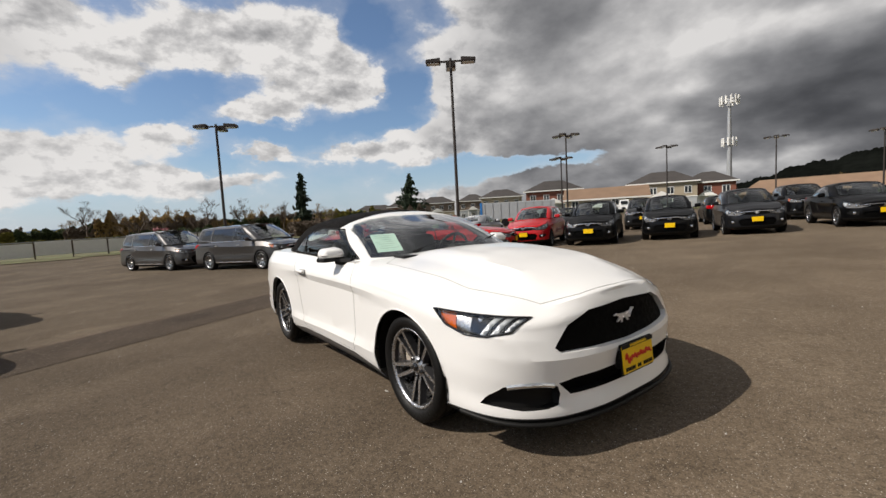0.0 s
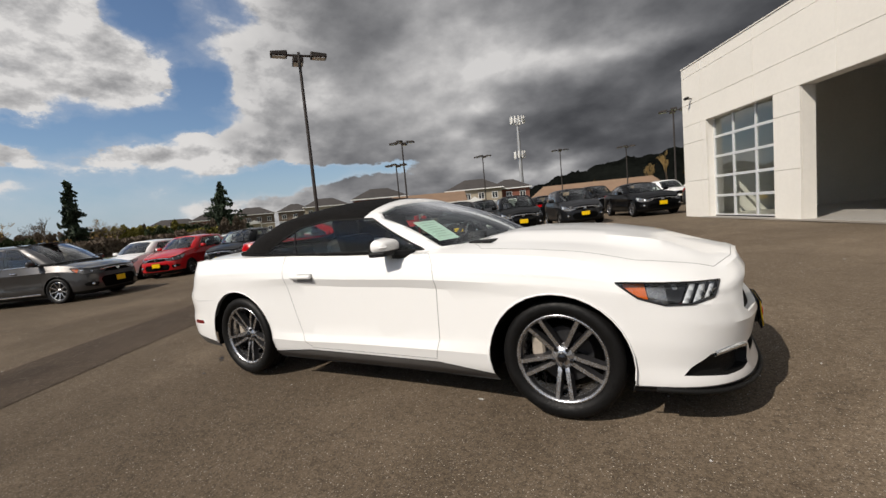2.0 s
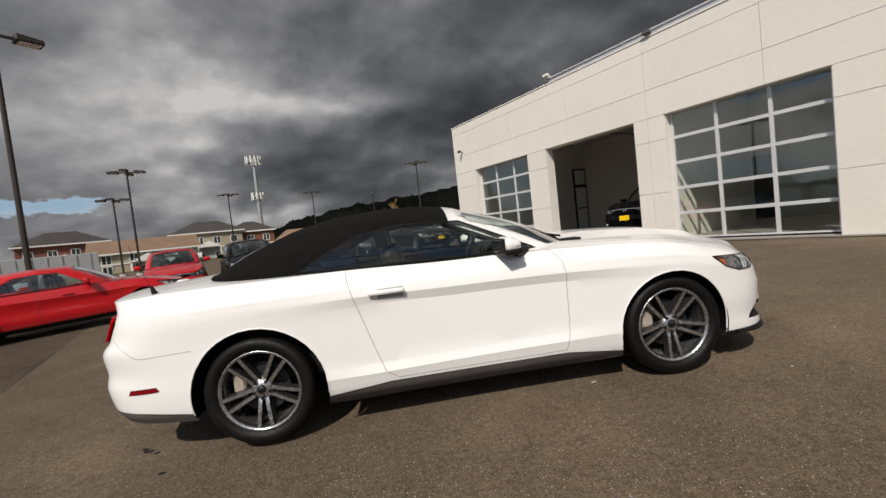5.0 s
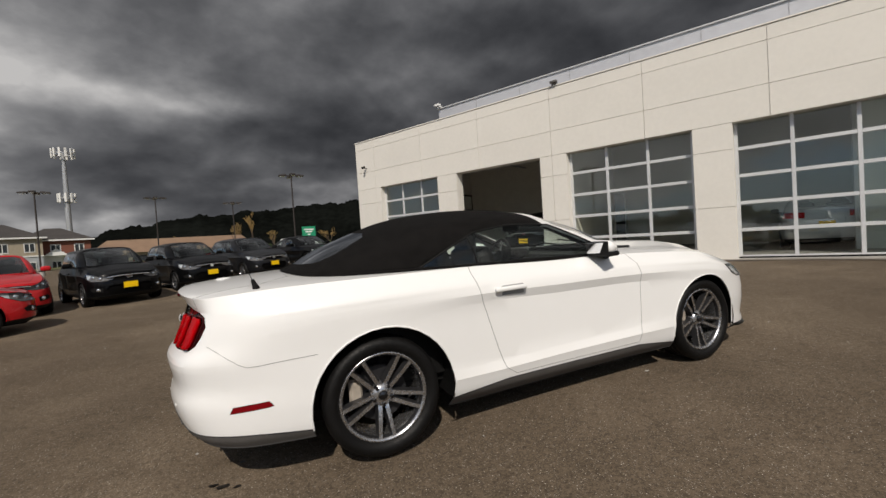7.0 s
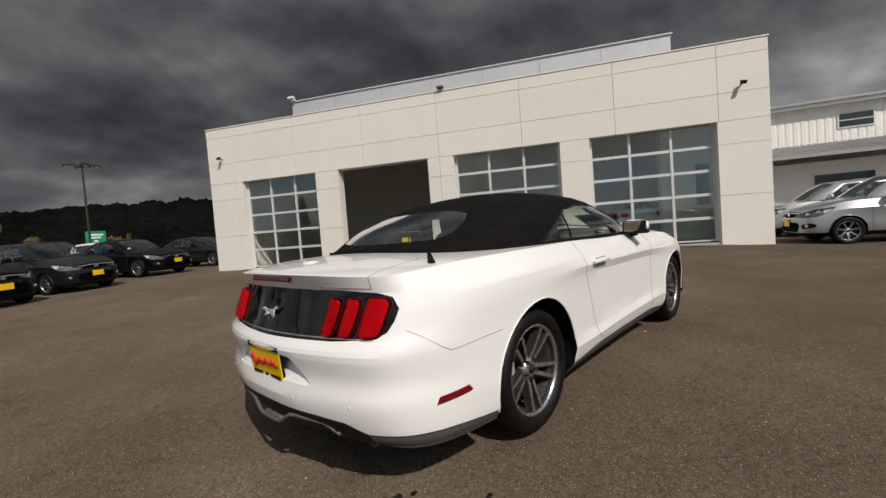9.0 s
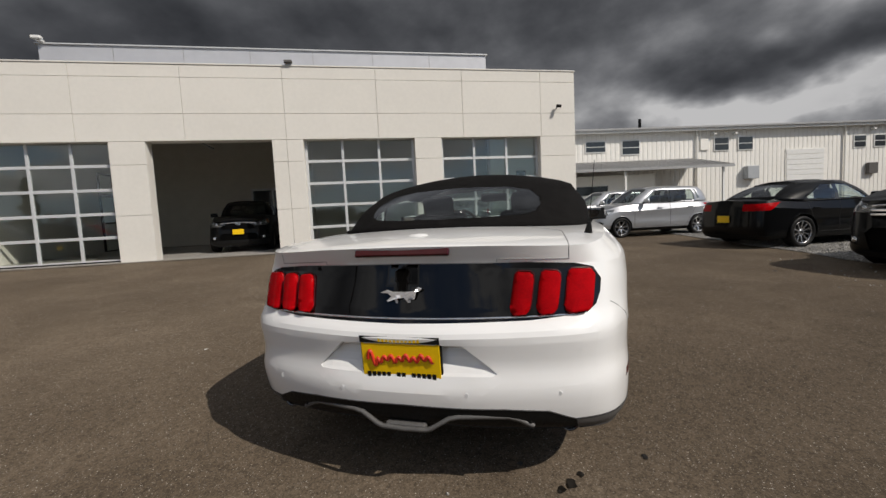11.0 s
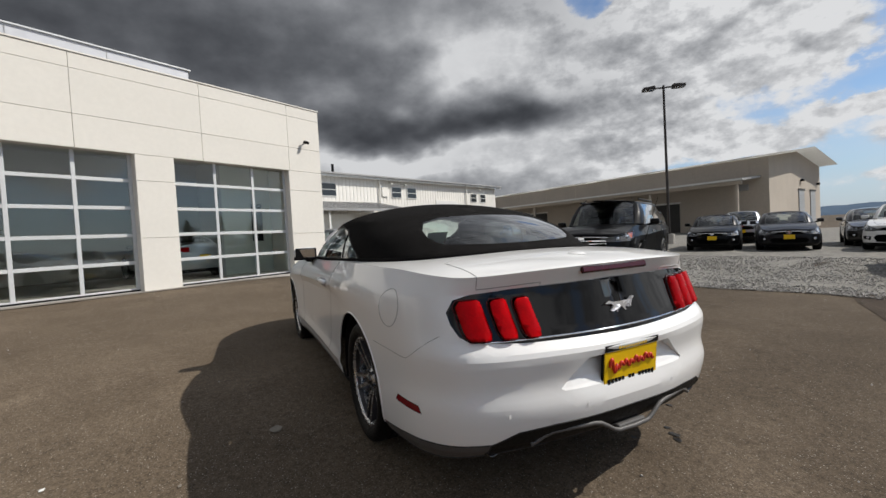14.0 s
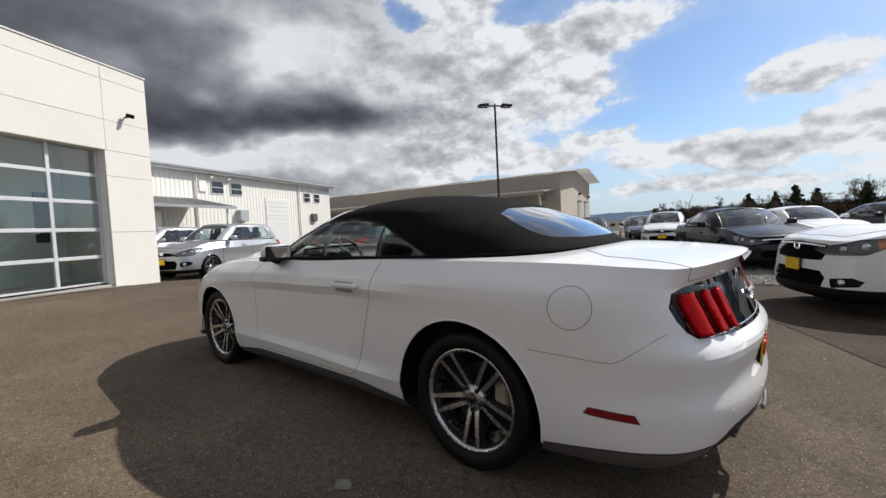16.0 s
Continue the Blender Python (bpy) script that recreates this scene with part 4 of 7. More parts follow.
def wheel(car, x, side, y, z, r, rim_r, width, spokes=5, twin=True, face=ALLOY, caliper=False):
    """A tyre on an alloy rim. side: 1 is the left of the car, -1 the right."""
    b = rim_r / 0.233
    key = (round(rim_r, 3), round(r, 3), width, spokes, twin)
    bm = bmesh.new()
    lathe([(rim_r * 0.96, -width * 0.9), (rim_r * 0.90, -width * 0.8), (rim_r * 0.915, -0.035), (rim_r * 0.945, -0.012), (rim_r * 0.975, -0.002), (rim_r * 1.015, 0.002), (rim_r * 1.03, -0.008), (rim_r * 1.03, -width * 0.4)], 48, bm=bm)
    ob = part("wheel", bm, [ALLOY_DARK, face], car, smooth=True)
    for p in ob.data.polygons:
        p.material_index = 1 if 48 <= p.index < 48 * 6 and not 48 * 2 <= p.index < 48 * 3 else 0
    if key not in spoke_meshes:
        g = bmesh.new()
        n = 7
        for k in (-1, 1) if twin else (0,):
            rings = []
            for j in range(n + 1):
                t = j / n
                d = (0.050 + t * 0.182) * b
                off = k * (0.017 + 0.023 * t) * b
                half = ((0.0112 - 0.0015 * t) if twin else (0.030 - 0.008 * t) * 5 / spokes) * b
                front = -0.046 + 0.040 * t ** 0.8
                rings.append([g.verts.new((d, front, off - half)), g.verts.new((d, front, off + half)), g.verts.new((d, front - 0.045, off + half * 1.7)), g.verts.new((d, front - 0.045, off - half * 1.7))])
            for p, q in zip(rings, rings[1:]):
                for m in range(4):
                    g.faces.new((p[m], p[(m + 1) % 4], q[(m + 1) % 4], q[m]))
        me = bpy.data.meshes.new("spoke")
        g.to_mesh(me)
        g.free()
        me.materials.append(ALLOY_DARK)
        me.materials.append(face)
        for p in me.polygons:
            p.material_index = 1 if abs(p.normal.y) > 0.6 and p.index % 4 == 0 else 0
        spoke_meshes[key] = me
    for i in range(spokes):
        o = new("spoke", spoke_meshes[key])
        o.parent = ob
        o.matrix_basis = Matrix.Rotation(2 * math.pi * i / spokes + math.pi / 2, 4, "Y")
    part("hub", lathe([(0.0001, -0.030), (0.034 * b, -0.031), (0.060 * b, -0.044), (0.066 * b, -0.09)], 24), face, ob, smooth=True)
    profile = [(rim_r * 0.97, -width * 0.92), (r * 0.90, -width * 1.02), (r * 0.965, -width * 0.97), (r, -width * 0.88)]
    for k in range(4):
        o = -width * (0.76 - k * 0.17)
        profile += [(r, o - 0.006), (r * 0.982, o - 0.003), (r * 0.982, o + 0.003), (r, o + 0.006)]
    profile += [(r, -width * 0.10), (r * 0.975, 0.004), (r * 0.93, 0.016), (r * 0.88, 0.020), (r * 0.83, 0.018), (rim_r * 1.07, 0.011), (rim_r * 1.02, -0.004)]
    part("tyre", lathe(profile, 56), RUBBER, ob, smooth=True)
    part("brake_disc", lathe([(0.05 * b, -0.10), (0.150 * b, -0.10), (0.150 * b, -0.125), (0.05 * b, -0.125)], 32), ALLOY_DARK, ob)
    if caliper:
        part("brake_caliper", box((0.07 * b, 0.05, 0.15 * b), (-0.135 * b * side, -0.088, 0.03), 0.012), IRON, ob)
    part("hub_cap", lathe([(0.0001, -0.016), (0.020 * b, -0.017), (0.026 * b, -0.026), (0.028 * b, -0.04)], 20), GLOSS_BLACK, ob, smooth=True)
    if twin:
        for i in range(5):
            a = 2 * math.pi * (i + 0.5) / 5 + math.pi / 2
            part("lug_nut", rod((0.054 * math.cos(a), -0.06, 0.054 * math.sin(a)), (0.054 * math.cos(a), -0.022, 0.054 * math.sin(a)), 0.0125, 0.010, 8), GLOSS_BLACK, ob)
    ob.matrix_basis = Matrix.Translation((x, y * side, z)) @ (Matrix() if side > 0 else Matrix.Rotation(math.pi, 4, "Z"))
    return ob


def wheel_well(car, x, r, y0, y1, z):
    """The dark arch over a wheel, on the left half."""
    bm = bmesh.new()
    n = 20
    rows = []
    for i in range(n + 1):
        a = math.pi * (-0.07 + 1.14 * i / n)
        rows.append([bm.verts.new((x + r * math.cos(a), y, z + r * math.sin(a))) for y in (y1, y0)])
    for p, q in zip(rows, rows[1:]):
        bm.faces.new((p[0], p[1], q[1], q[0]))
    bm.faces.new([q[1] for q in rows])
    return bm


def sign_board(parent, at, turn, scripted=True, w=0.30, h=0.155):
    """A yellow dealer board in a dark frame; its writing is left as plain bars."""
    m = Matrix.Translation(at) @ turn
    frame_ = box((0.010, w + 0.014, h + 0.014), (0, 0, 0), 0.003)
    ob = part("number_plate", frame_, TRIM, parent, "yellow dealer board in a black frame")
    ob.matrix_basis = m
    part("board", box((0.006, w, h * 0.94), (0.009, 0, 0), 0.001), PLATE_YELLOW, ob)
    if scripted:
        stroke = [Vector((.0145, w * (-.42 + .84 * k / 90), .002 + h * (.06 * k / 90 + (.16 if k < 14 else .055) * math.sin(k * (.62 if k > 13 else .45)) + .03 * math.sin(k * .27)))) for k in range(91)]
        piping("script_bar", [stroke], h * .040, PLATE_RED, ob, "red script, drawn as a plain wavy stroke")
        part("top_band", box((0.004, w * 1.02, h * 0.15), (0.0135, 0, h * 0.46)), TRIM, ob)
        for k in range(11):
            part("print_bar", box((0.003, w * 0.030, h * 0.09), (0.0162, w * (-.25 + .05 * k), h * 0.455)), PLATE_YELLOW, ob)
        for k in range(14):
            if k not in (5, 8):
                part("print_bar", box((0.003, w * 0.046, h * 0.125), (0.0134, w * (-.42 + .0645 * k), -h * 0.345)), TRIM, ob)
    return ob


def inset_levels(outline, zs, insets):
    """Level curves: the plan outline drawn in by an inset and set to a height, station by station."""
    o = np.array(outline, float)
    ends = np.vstack((o[1] * (1, -1), o, o[-2] * (1, -1)))
    tang = ends[2:] - ends[:-2]
    out = np.stack((-tang[:, 1], tang[:, 0]), 1)
    out /= np.linalg.norm(out, axis=1)[:, None]
    out = np.where((out * (o - np.array((0.0, 0.0)))).sum(1)[:, None] < 0, -out, out)
    return [np.column_stack((o - out * np.array(i)[:, None], z)) for z, i in zip(zs, insets)]


def build_convertible():
    car = empty("convertible", pose(0, .015, 0, 0, -1.17, 0), "white two-door convertible with its black canvas top up", "car")
    outline = [(2.31, 0), (2.295, .32), (2.21, .60), (2.04, .79), (1.77, .885), (1.36, .938), (.62, .925), (-.1, .922), (-.72, .93), (-1.36, .945), (-1.83, .918), (-2.14, .862), (-2.335, .718), (-2.446, .36), (-2.472, 0)]
    zs = [
        [.16, .16, .16, .17, .19, .19, .17, .17, .17, .20, .22, .238, .265, .28, .285],
        [.20, .20, .20, .21, .23, .24, .24, .24, .24, .26, .28, .3, .315, .33, .33],
        [.30, .30, .30, .31, .335, .35, .355, .352, .345, .36, .405, .435, .445, .445, .445],
        [.41, .41, .41, .42, .45, .47, .420, .412, .405, .46, .51, .535, .545, .55, .55],
        [.50, .50, .51, .53, .58, .668, .740, .758, .774, .72, .668, .665, .665, .665, .66],
        [.60, .60, .60, .63, .69, .752, .798, .815, .831, .828, .795, .756, .735, .722, .72],
        [.66, .66, .645, .665, .722, .79, .832, .848, .862, .865, .856, .836, .825, .82, .82],
        [.72, .72, .69, .70, .75, .83, .875, .89, .905, .91, .905, .905, .915, .93, .935],
        [.785, .785, .745, .755, .80, .895, .95, .968, .995, 1.005, 1.005, .993, .986, 1.002, 1.008],
    ]
    insets = [
        [.09, .09, .08, .07, .06, .06, .10, .10, .10, .07, .05, .05, .07, .08, .08],
        [.01, .01, .01, .015, .02, .03, .035, .035, .035, .03, .018, .015, .03, .03, .03],
        [.035, .03, .02, .02, .015, .01, .002, .002, .002, .01, .008, .004, 0, 0, 0],
        [.02, .02, .01, .005, .005, .004, .018, .019, .016, .004, .01, .014, .014, .018, .02],
        [0, 0, 0, 0, .005, .006, .020, .021, .015, .004, .008, .006, .002, .002, .002],
        [.03, .03, .025, .012, .006, .002, 0, 0, 0, .001, .006, .026, .048, .050, .042],
        [.037, .037, .04, .03, .016, .008, .007, .007, .006, .004, .012, .040, .082, .090, .078],
        [.045, .045, .055, .05, .035, .020, .023, .024, .021, .016, .028, .060, .118, .130, .118],
        [.075, .08, .12, .12, .10, .095, .085, .085, .085, .095, .105, .1, .104, .088, .082],
    ]
    centre = [(2.24, 0, .805), (2.20, 0, .815), (2.10, 0, .845), (1.94, 0, .885), (1.70, 0, .94), (1.36, 0, .985), (.70, 0, 1.015), (-.1, 0, 1.01), (-.72, 0, 1.02), (-1.36, 0, 1.04), (-1.80, 0, 1.046), (-2.06, 0, 1.040), (-2.21, 0, 1.032), (-2.335, 0, 1.022), (-2.382, 0, 1.014)]
    levels = inset_levels(outline, zs, insets)
    body = shell(levels, centre, per=9, sub=4, across=10, sharp=(2, 3, 4, 5), tail=(5, 7), tail_from=10)
    skin = BVHTree.FromBMesh(body)

    def beside(x, z, out=.001):
        """A point on the left flank."""
        hit = skin.ray_cast(Vector((x, 2, z)), Vector((0, -1, 0)))
        return hit[0] + hit[1] * 0 + Vector((0, out, 0))

    def behind(y, z, out=.001):
        hit = skin.ray_cast(Vector((-4, y, z)), Vector((1, 0, 0)))
        return hit[0] - Vector((out, 0, 0))

    # the hollow for the number board
    for v in body.verts:
        x, y, z = v.co
        if x < -2.2 and .45 < z < .66:
            v.co.x += .006 * (1 - step(.20, .34, y)) * step(.455, .49, z) * (1 - step(.63, .655, z))
    # soft ridges on the bonnet
    for v in body.verts:
        x, y, z = v.co
        if .75 < x < 2.2 and z > .8 and y < .7:
            fade = step(.75, 1.0, x) * (1 - step(1.75, 2.15, x))
            v.co.z += fade * (0.020 * (1 - step(.40, .475, y)) + 0.010 * math.exp(-((y - .37) / .06) ** 2) - 0.005 * math.exp(-((y - .56) / .06) ** 2))
    # cabin opening, arches, skirts
    hole = [(.86, -.01), (.83, .28), (.74, .54), (.60, .72), (.25, .79), (-.4, .80), (-1.0, .785), (-1.4, .72), (-1.65, .56), (-1.76, .28), (-1.78, -.01)]
    carve(body, hole, (0, 1), lambda c: c.z > .93).free()
    for x, r in ((1.348, .388), (-1.345, .410)):
        cut = carve(body, circle(x, .325, r, 36), (0, 2), lambda c: c.y > .55 and c.z < .8)
        lip = rims(cut, .275)
        cut.free()
        piping("arch_lip", lip, .005, WHITE_PAINT, car)
        piping("arch_lip", [[Vector((p.x, -p.y, p.z)) for p in l] for l in lip], .005, WHITE_PAINT, car)
        well = wheel_well(car, x, r + .004, .50, .89, .325)
        part("wheel_well", mirror(well), TRIM, car)
        part("wheel_well", well, TRIM, car)

    def off_middle(line):
        """The runs of a border line that do not lie on the car's middle plane."""
        runs, run = [], []
        for p, q in zip(line, line[1:]):
            if max(abs(p.y), abs(q.y)) < .012:
                if len(run) > 1:
                    runs.append(run)
                run = []
            else:
                run = run or [p]
                run.append(q)
        return runs + ([run] if len(run) > 1 else [])

    def cut_out(name, poly, axes, test, mat, bead=0.0020, seam=SEAM, one=False, label="", low=-9.0, smooth=True):
        piece = carve(body, poly, axes, test)
        lines_ = rims(piece, low)
        if one:
            ob = part(name, both(piece), mat, car, label, smooth)
            if bead:
                piping("shut_line", [r for l in lines_ for r in off_middle(l)] + [[Vector((p.x, -p.y, p.z)) for p in r] for l in lines_ for r in off_middle(l)], bead, seam, ob)
            return [ob]
        other = part(name, mirror(piece), mat, car, label, smooth)
        mine = part(name, piece, mat, car, label, smooth)
        if bead:
            piping("shut_line", lines_, bead, seam, mine)
            piping("shut_line", [[Vector((p.x, -p.y, p.z)) for p in l] for l in lines_], bead, seam, other)
        return [mine, other]

    cut_out("side_skirt", [(-.99, .05), (.99, .05), (.985, .225), (.60, .272), (-.55, .275), (-.985, .235)], (0, 2), lambda c: c.y > .6, TRIM_GREY, .003, GAP, label="grey plastic side skirt")
    cut_out("rear_valance", [(-.01, .05), (-.01, .392), (.40, .386), (.56, .372), (.66, .325), (.68, .05)], (1, 2), lambda c: c.x < -2.1, TRIM, .003, GAP, True, "black lower rear bumper")
    cut_out("bumper_strip", [(-1.66, .05), (-1.66, .270), (-1.80, .282), (-2.18, .322), (-2.30, .338), (-2.6, .35), (-2.6, .05)], (0, 2), lambda c: c.x < -1.6, TRIM_GREY, .003, GAP, label="grey plastic strip under the rear bumper")
    cut_out("side_marker", [(-2.125, .424), (-2.108, .454), (-1.945, .458), (-1.925, .432), (-1.95, .428)], (0, 2), lambda c: c.y > .7 and c.x < -1.85, MARKER_RED, .0012, GAP, label="red side marker")
    cut_out("front_splitter", [(1.70, .05), (2.6, .05), (2.6, .205), (1.70, .232)], (0, 2), lambda c: c.x > 1.6, TRIM, .003, GAP, True, "black front splitter")
    lip_line = [Vector((x + .012, y, z - .012)) for x, y, z in smooth_rows(levels[1], [i / 8 for i in range(32)])]
    piping("splitter_lip", [[Vector((v.x, -v.y, v.z)) for v in reversed(lip_line)] + lip_line[1:]], .013, TRIM, car, "black splitter lip under the nose")
    # nose openings
    grille = carve(body, [(-.01, .735), (.31, .722), (.45, .665), (.548, .565), (.52, .535), (-.01, .515)], (1, 2), lambda c: c.x > 1.9)
    intake = carve(body, [(-.01, .402), (.45, .398), (.54, .385), (.47, .315), (-.01, .300)], (1, 2), lambda c: c.x > 1.9)
    fog = carve(body, [(.822, .284), (.80, .335), (.765, .382), (.70, .397), (.60, .392), (.545, .372), (.53, .33), (.54, .275), (.60, .262), (.70, .260)], (1, 2), lambda c: c.x > 1.7 and c.z < .5)
    head = carve(body, [(1.668, .759), (2.118, .714), (2.085, .652), (2.0, .636), (1.88, .640), (1.765, .680)], (0, 2), lambda c: c.y > .45 and c.x > 1.5)
    for name, piece, deep, one in (("grille", grille, .035, True), ("intake", intake, .05, True), ("fog_recess", fog, .05, False)):
        edge = rims(piece)
        for v in piece.verts:
            v.co.x -= deep
        if one:
            ob = part(name, both(piece), GRILLE_BLACK, car, "black mesh %s in the nose" % name, True)
        else:
            part(name, mirror(piece), TRIM, car, smooth=True)
            ob = part(name, piece, TRIM, car, smooth=True)
        lip = bmesh.new()
        for l in edge:
            for p, q in zip(l, l[1:]):
                if max(abs(p.y), abs(q.y)) < .004:
                    continue
                a = [lip.verts.new(w) for w in (p, q, q - Vector((deep, 0, 0)), p - Vector((deep, 0, 0)))]
                lip.faces.new(a)
        for b_ in (mirror(lip), lip):
            part("opening_edge", b_, WHITE_PAINT if name == "grille" else TRIM, ob)
    # honeycomb of the grille
    bm = bmesh.new()
    for i in range(-22, 23):
        for k in range(7):
            y, z = i * .024 + (.012 if k % 2 else 0), .545 + k * .028
            half = .30 + (.735 - z) * 1.4 if z > .6 else .50
            if abs(y) < min(half, .52) and z < .72 - .08 * max(0, abs(y) - .2):
                xx = 2.262 - .045 - .16 * y * y * 2.2
                g = box((.012, .019, .004), (xx + .008, y, z), 0)
                join(bm, g)
                join(bm, box((.012, .004, .022), (xx + .008, y - .011, z + .013), 0))
    part("grille_mesh", bm, GRILLE_BLACK, car)
    # headlamps
    back = head.copy()
    for v in back.verts:
        v.co.x -= .030
        v.co.y -= .022
    lines_ = rims(head)
    for s in (1, -1):
        def flip(b):
            return b if s > 0 else mirror(b)
        lens = part("headlamp", flip(head.copy()), LENS, car, "clear headlamp with amber corner and three light bars", True)
        lens.visible_shadow = False
        bowl = back.copy()
        amber = carve(bowl, [(1.69, .775), (1.785, .765), (1.820, .60), (1.72, .60)], (0, 2), lambda c: True)
        silver = carve(bowl, [(1.79, .765), (1.872, .752), (1.90, .60), (1.825, .60)], (0, 2), lambda c: True)
        for k in range(3):
            x0 = 1.962 + k * .046
            bar = carve(bowl, [(x0 + .016, .726), (x0 + .040, .722), (x0 + .002, .632), (x0 - .024, .634)], (0, 2), lambda c: True)
            for v in bar.verts:
                v.co += Vector((.012, .012, 0))
            part("light_bar", flip(thicken(bar, .006)), LAMP_BAR, lens, smooth=True)
        part("bowl", flip(bowl), GLOSS_BLACK, lens, smooth=True)
        part("turn_lamp", flip(amber), LAMP_AMBER, lens, "amber corner lamp", True)
        part("reflector", flip(silver), ALLOY, lens, smooth=True)
        piping("rim", [[Vector((p.x, s * p.y, p.z)) for p in l] for l in lines_], .006, GLOSS_BLACK, lens)
        ball = bmesh.new()
        bmesh.ops.create_uvsphere(ball, u_segments=16, v_segments=10, radius=.036, matrix=Matrix.Translation((1.905, .745, .688)))
        part("projector", flip(ball), CHROME, lens, smooth=True)
        part("fog_lamp", flip(lathe([(.0001, .012), (.022, .008), (.032, -.004), (.036, -.03)], 20, "y")), GLOSS_BLACK, car, smooth=True).matrix_basis = Matrix.Translation((2.045, .68 * s, .322)) @ Matrix.Rotation(-s * radians(62), 4, "Z")
        glow = [skin.ray_cast(Vector((4, y, z)), Vector((-1, 0, 0)))[0] for y, z in ((.56, .376), (.60, .386), (.65, .390), (.70, .389), (.75, .380))]
        piping("day_lamp", [[Vector((p.x - .006, s * p.y, p.z)) for p in glow]], .016, LAMP_CLEAR, car, "clear strip lamp over the fog lamp")
    head.free()
    back.free()
    # scoop behind the number board, deep at the top and flush below
    scoop = carve(body, [(-.01, .640), (.25, .636), (.375, .525), (.36, .515), (-.01, .505)], (1, 2), lambda c: c.x < -2.2 and .3 < c.z < .72)
    deep_at = lambda p: .050 * min(1.0, max(0.0, (p.z - .512) / .10))
    lip = bmesh.new()
    for l in rims(scoop):
        for p, q in zip(l, l[1:]):
            if max(abs(p.y), abs(q.y)) > .004:
                a = [lip.verts.new(w_) for w_ in (p, q, q + Vector((deep_at(q) + .0005, 0, 0)), p + Vector((deep_at(p) + .0005, 0, 0)))]
                lip.faces.new(a)
    bmesh.ops.subdivide_edges(scoop, edges=scoop.edges[:], cuts=2, use_grid_fill=True)
    for v in scoop.verts:
        v.co.x += deep_at(v.co)
    part("board_recess", both(join(scoop, lip)), WHITE_PAINT, car, smooth=False)
    # tail panel with three leaning lamps a side
    tail = carve(body, [(-.01, .938), (.5, .927), (.67, .914), (.735, .896), (.766, .848), (.760, .80), (.742, .757), (.708, .732), (.5, .718), (-.01, .712)], (1, 2), lambda c: c.x < -2.05)
    block = carve(tail, [(.390, .892), (.402, .908), (.725, .894), (.758, .850), (.752, .80), (.734, .762), (.702, .736), (.40, .724), (.378, .740)], (1, 2), lambda c: True)
    for y0, y1 in ((.428, .500), (.526, .600), (.628, .728)):
        lean = .014
        lens = carve(block, [(y0 + lean - .003, .872), (y0 + lean + .002, .888), (y0 + lean + .014, .896), (y1 + lean - .014, .893), (y1 + lean - .002, .882), (y1 + lean, .864), (y1 + .004, .780), (y1 - .002, .758), (y1 - .014, .744), (y0 + .010, .742), (y0 + .001, .750), (y0 - .003, .766)], (1, 2), lambda c: True)
        core = lens.copy()
        bmesh.ops.subdivide_edges(lens, edges=lens.edges[:], cuts=2, use_grid_fill=True)
        for v in lens.verts:
            u = (v.co.y - y0 - lean * (v.co.z - .744) / .15) / (y1 - y0)
            u = min(1, max(0, u))
            v.co.x -= .005 + .024 * math.sqrt(max(0, 1 - (2 * u - 1.35) ** 2 / 1.9))
        thicken(lens, .02)
        for s in (1, -1):
            o = part("tail_lamp", lens.copy() if s > 0 else mirror(lens), LAMP_RED, car, "red leaning tail lamp", True)
            piping("lamp_rim", [[Vector((p.x - .001, s * p.y, p.z)) for p in l] for l in rims(core)], .004, LAMP_RED_DEEP, o)
        lens.free()
        core.free()
    for b_ in (mirror(block), block):
        part("lamp_housing", b_, TAIL_BLACK, car, "black lamp housing", True)
    ob = part("tail_panel", both(tail), TAIL_BLACK, car, "gloss black panel between the tail lamps", True)
    # its gloss follows the sweep of the tail, not the seams of the cut
    outward = []
    for v in ob.data.vertices:
        y, z = abs(v.co.y), min(.905, max(.745, v.co.z))
        slope_y = (behind(min(y + .06, .74), z).x - behind(max(y - .06, .0), z).x) / (min(y + .06, .74) - max(y - .06, .0))
        slope_z = (behind(y, z + .03).x - behind(y, z - .03).x) / .06
        outward.append(Vector((-1, slope_y * (1 if v.co.y > 0 else -1) * min(1.0, y / .05), slope_z)).normalized())
    if sum(p.normal.x * p.area for p in ob.data.polygons) > 0:
        ob.data.flip_normals()
    ob.data.normals_split_custom_set_from_vertices(outward)
    sill = [behind(y, .729, -.002) for y in [.02 + .058 * i for i in range(12)]]
    piping("panel_strip", [[Vector((p.x, -p.y, p.z)) for p in reversed(sill)] + sill], .005, CHROME, car, "chrome strip under the tail panel")
    # body panels
    cut_out("door", [(.55, .985), (.622, .88), (.64, .77), (.625, .42), (.59, .295), (-.50, .297), (-.578, .350), (-.668, .62), (-.718, .82), (-.755, .95), (-.75, 1.02)], (0, 2), lambda c: c.y > .80, WHITE_PAINT)
    cut_out("bonnet", [(2.215, -.01), (2.19, .30), (2.10, .505), (1.75, .685), (1.36, .745), (.90, .745), (.80, .62), (.87, -.01)], (0, 1), lambda c: c.z > .735 and c.x > .7, WHITE_PAINT, one=True)
    cut_out("boot_lid", [(-1.80, -.01), (-1.78, .45), (-1.93, .62), (-2.36, .655), (-2.42, .3), (-2.43, -.01)], (0, 1), lambda c: c.z > .938 and c.x < -1.7, WHITE_PAINT, one=True)
    right = mirror(body)
    cap = carve(body, circle(-1.875, .838, .085, 28), (0, 2), lambda c: c.y > .7)
    fuel = rims(cap)
    o = part("fuel_cap", cap, WHITE_PAINT, car, smooth=True)
    piping("shut_line", fuel, .0018, SEAM, o)
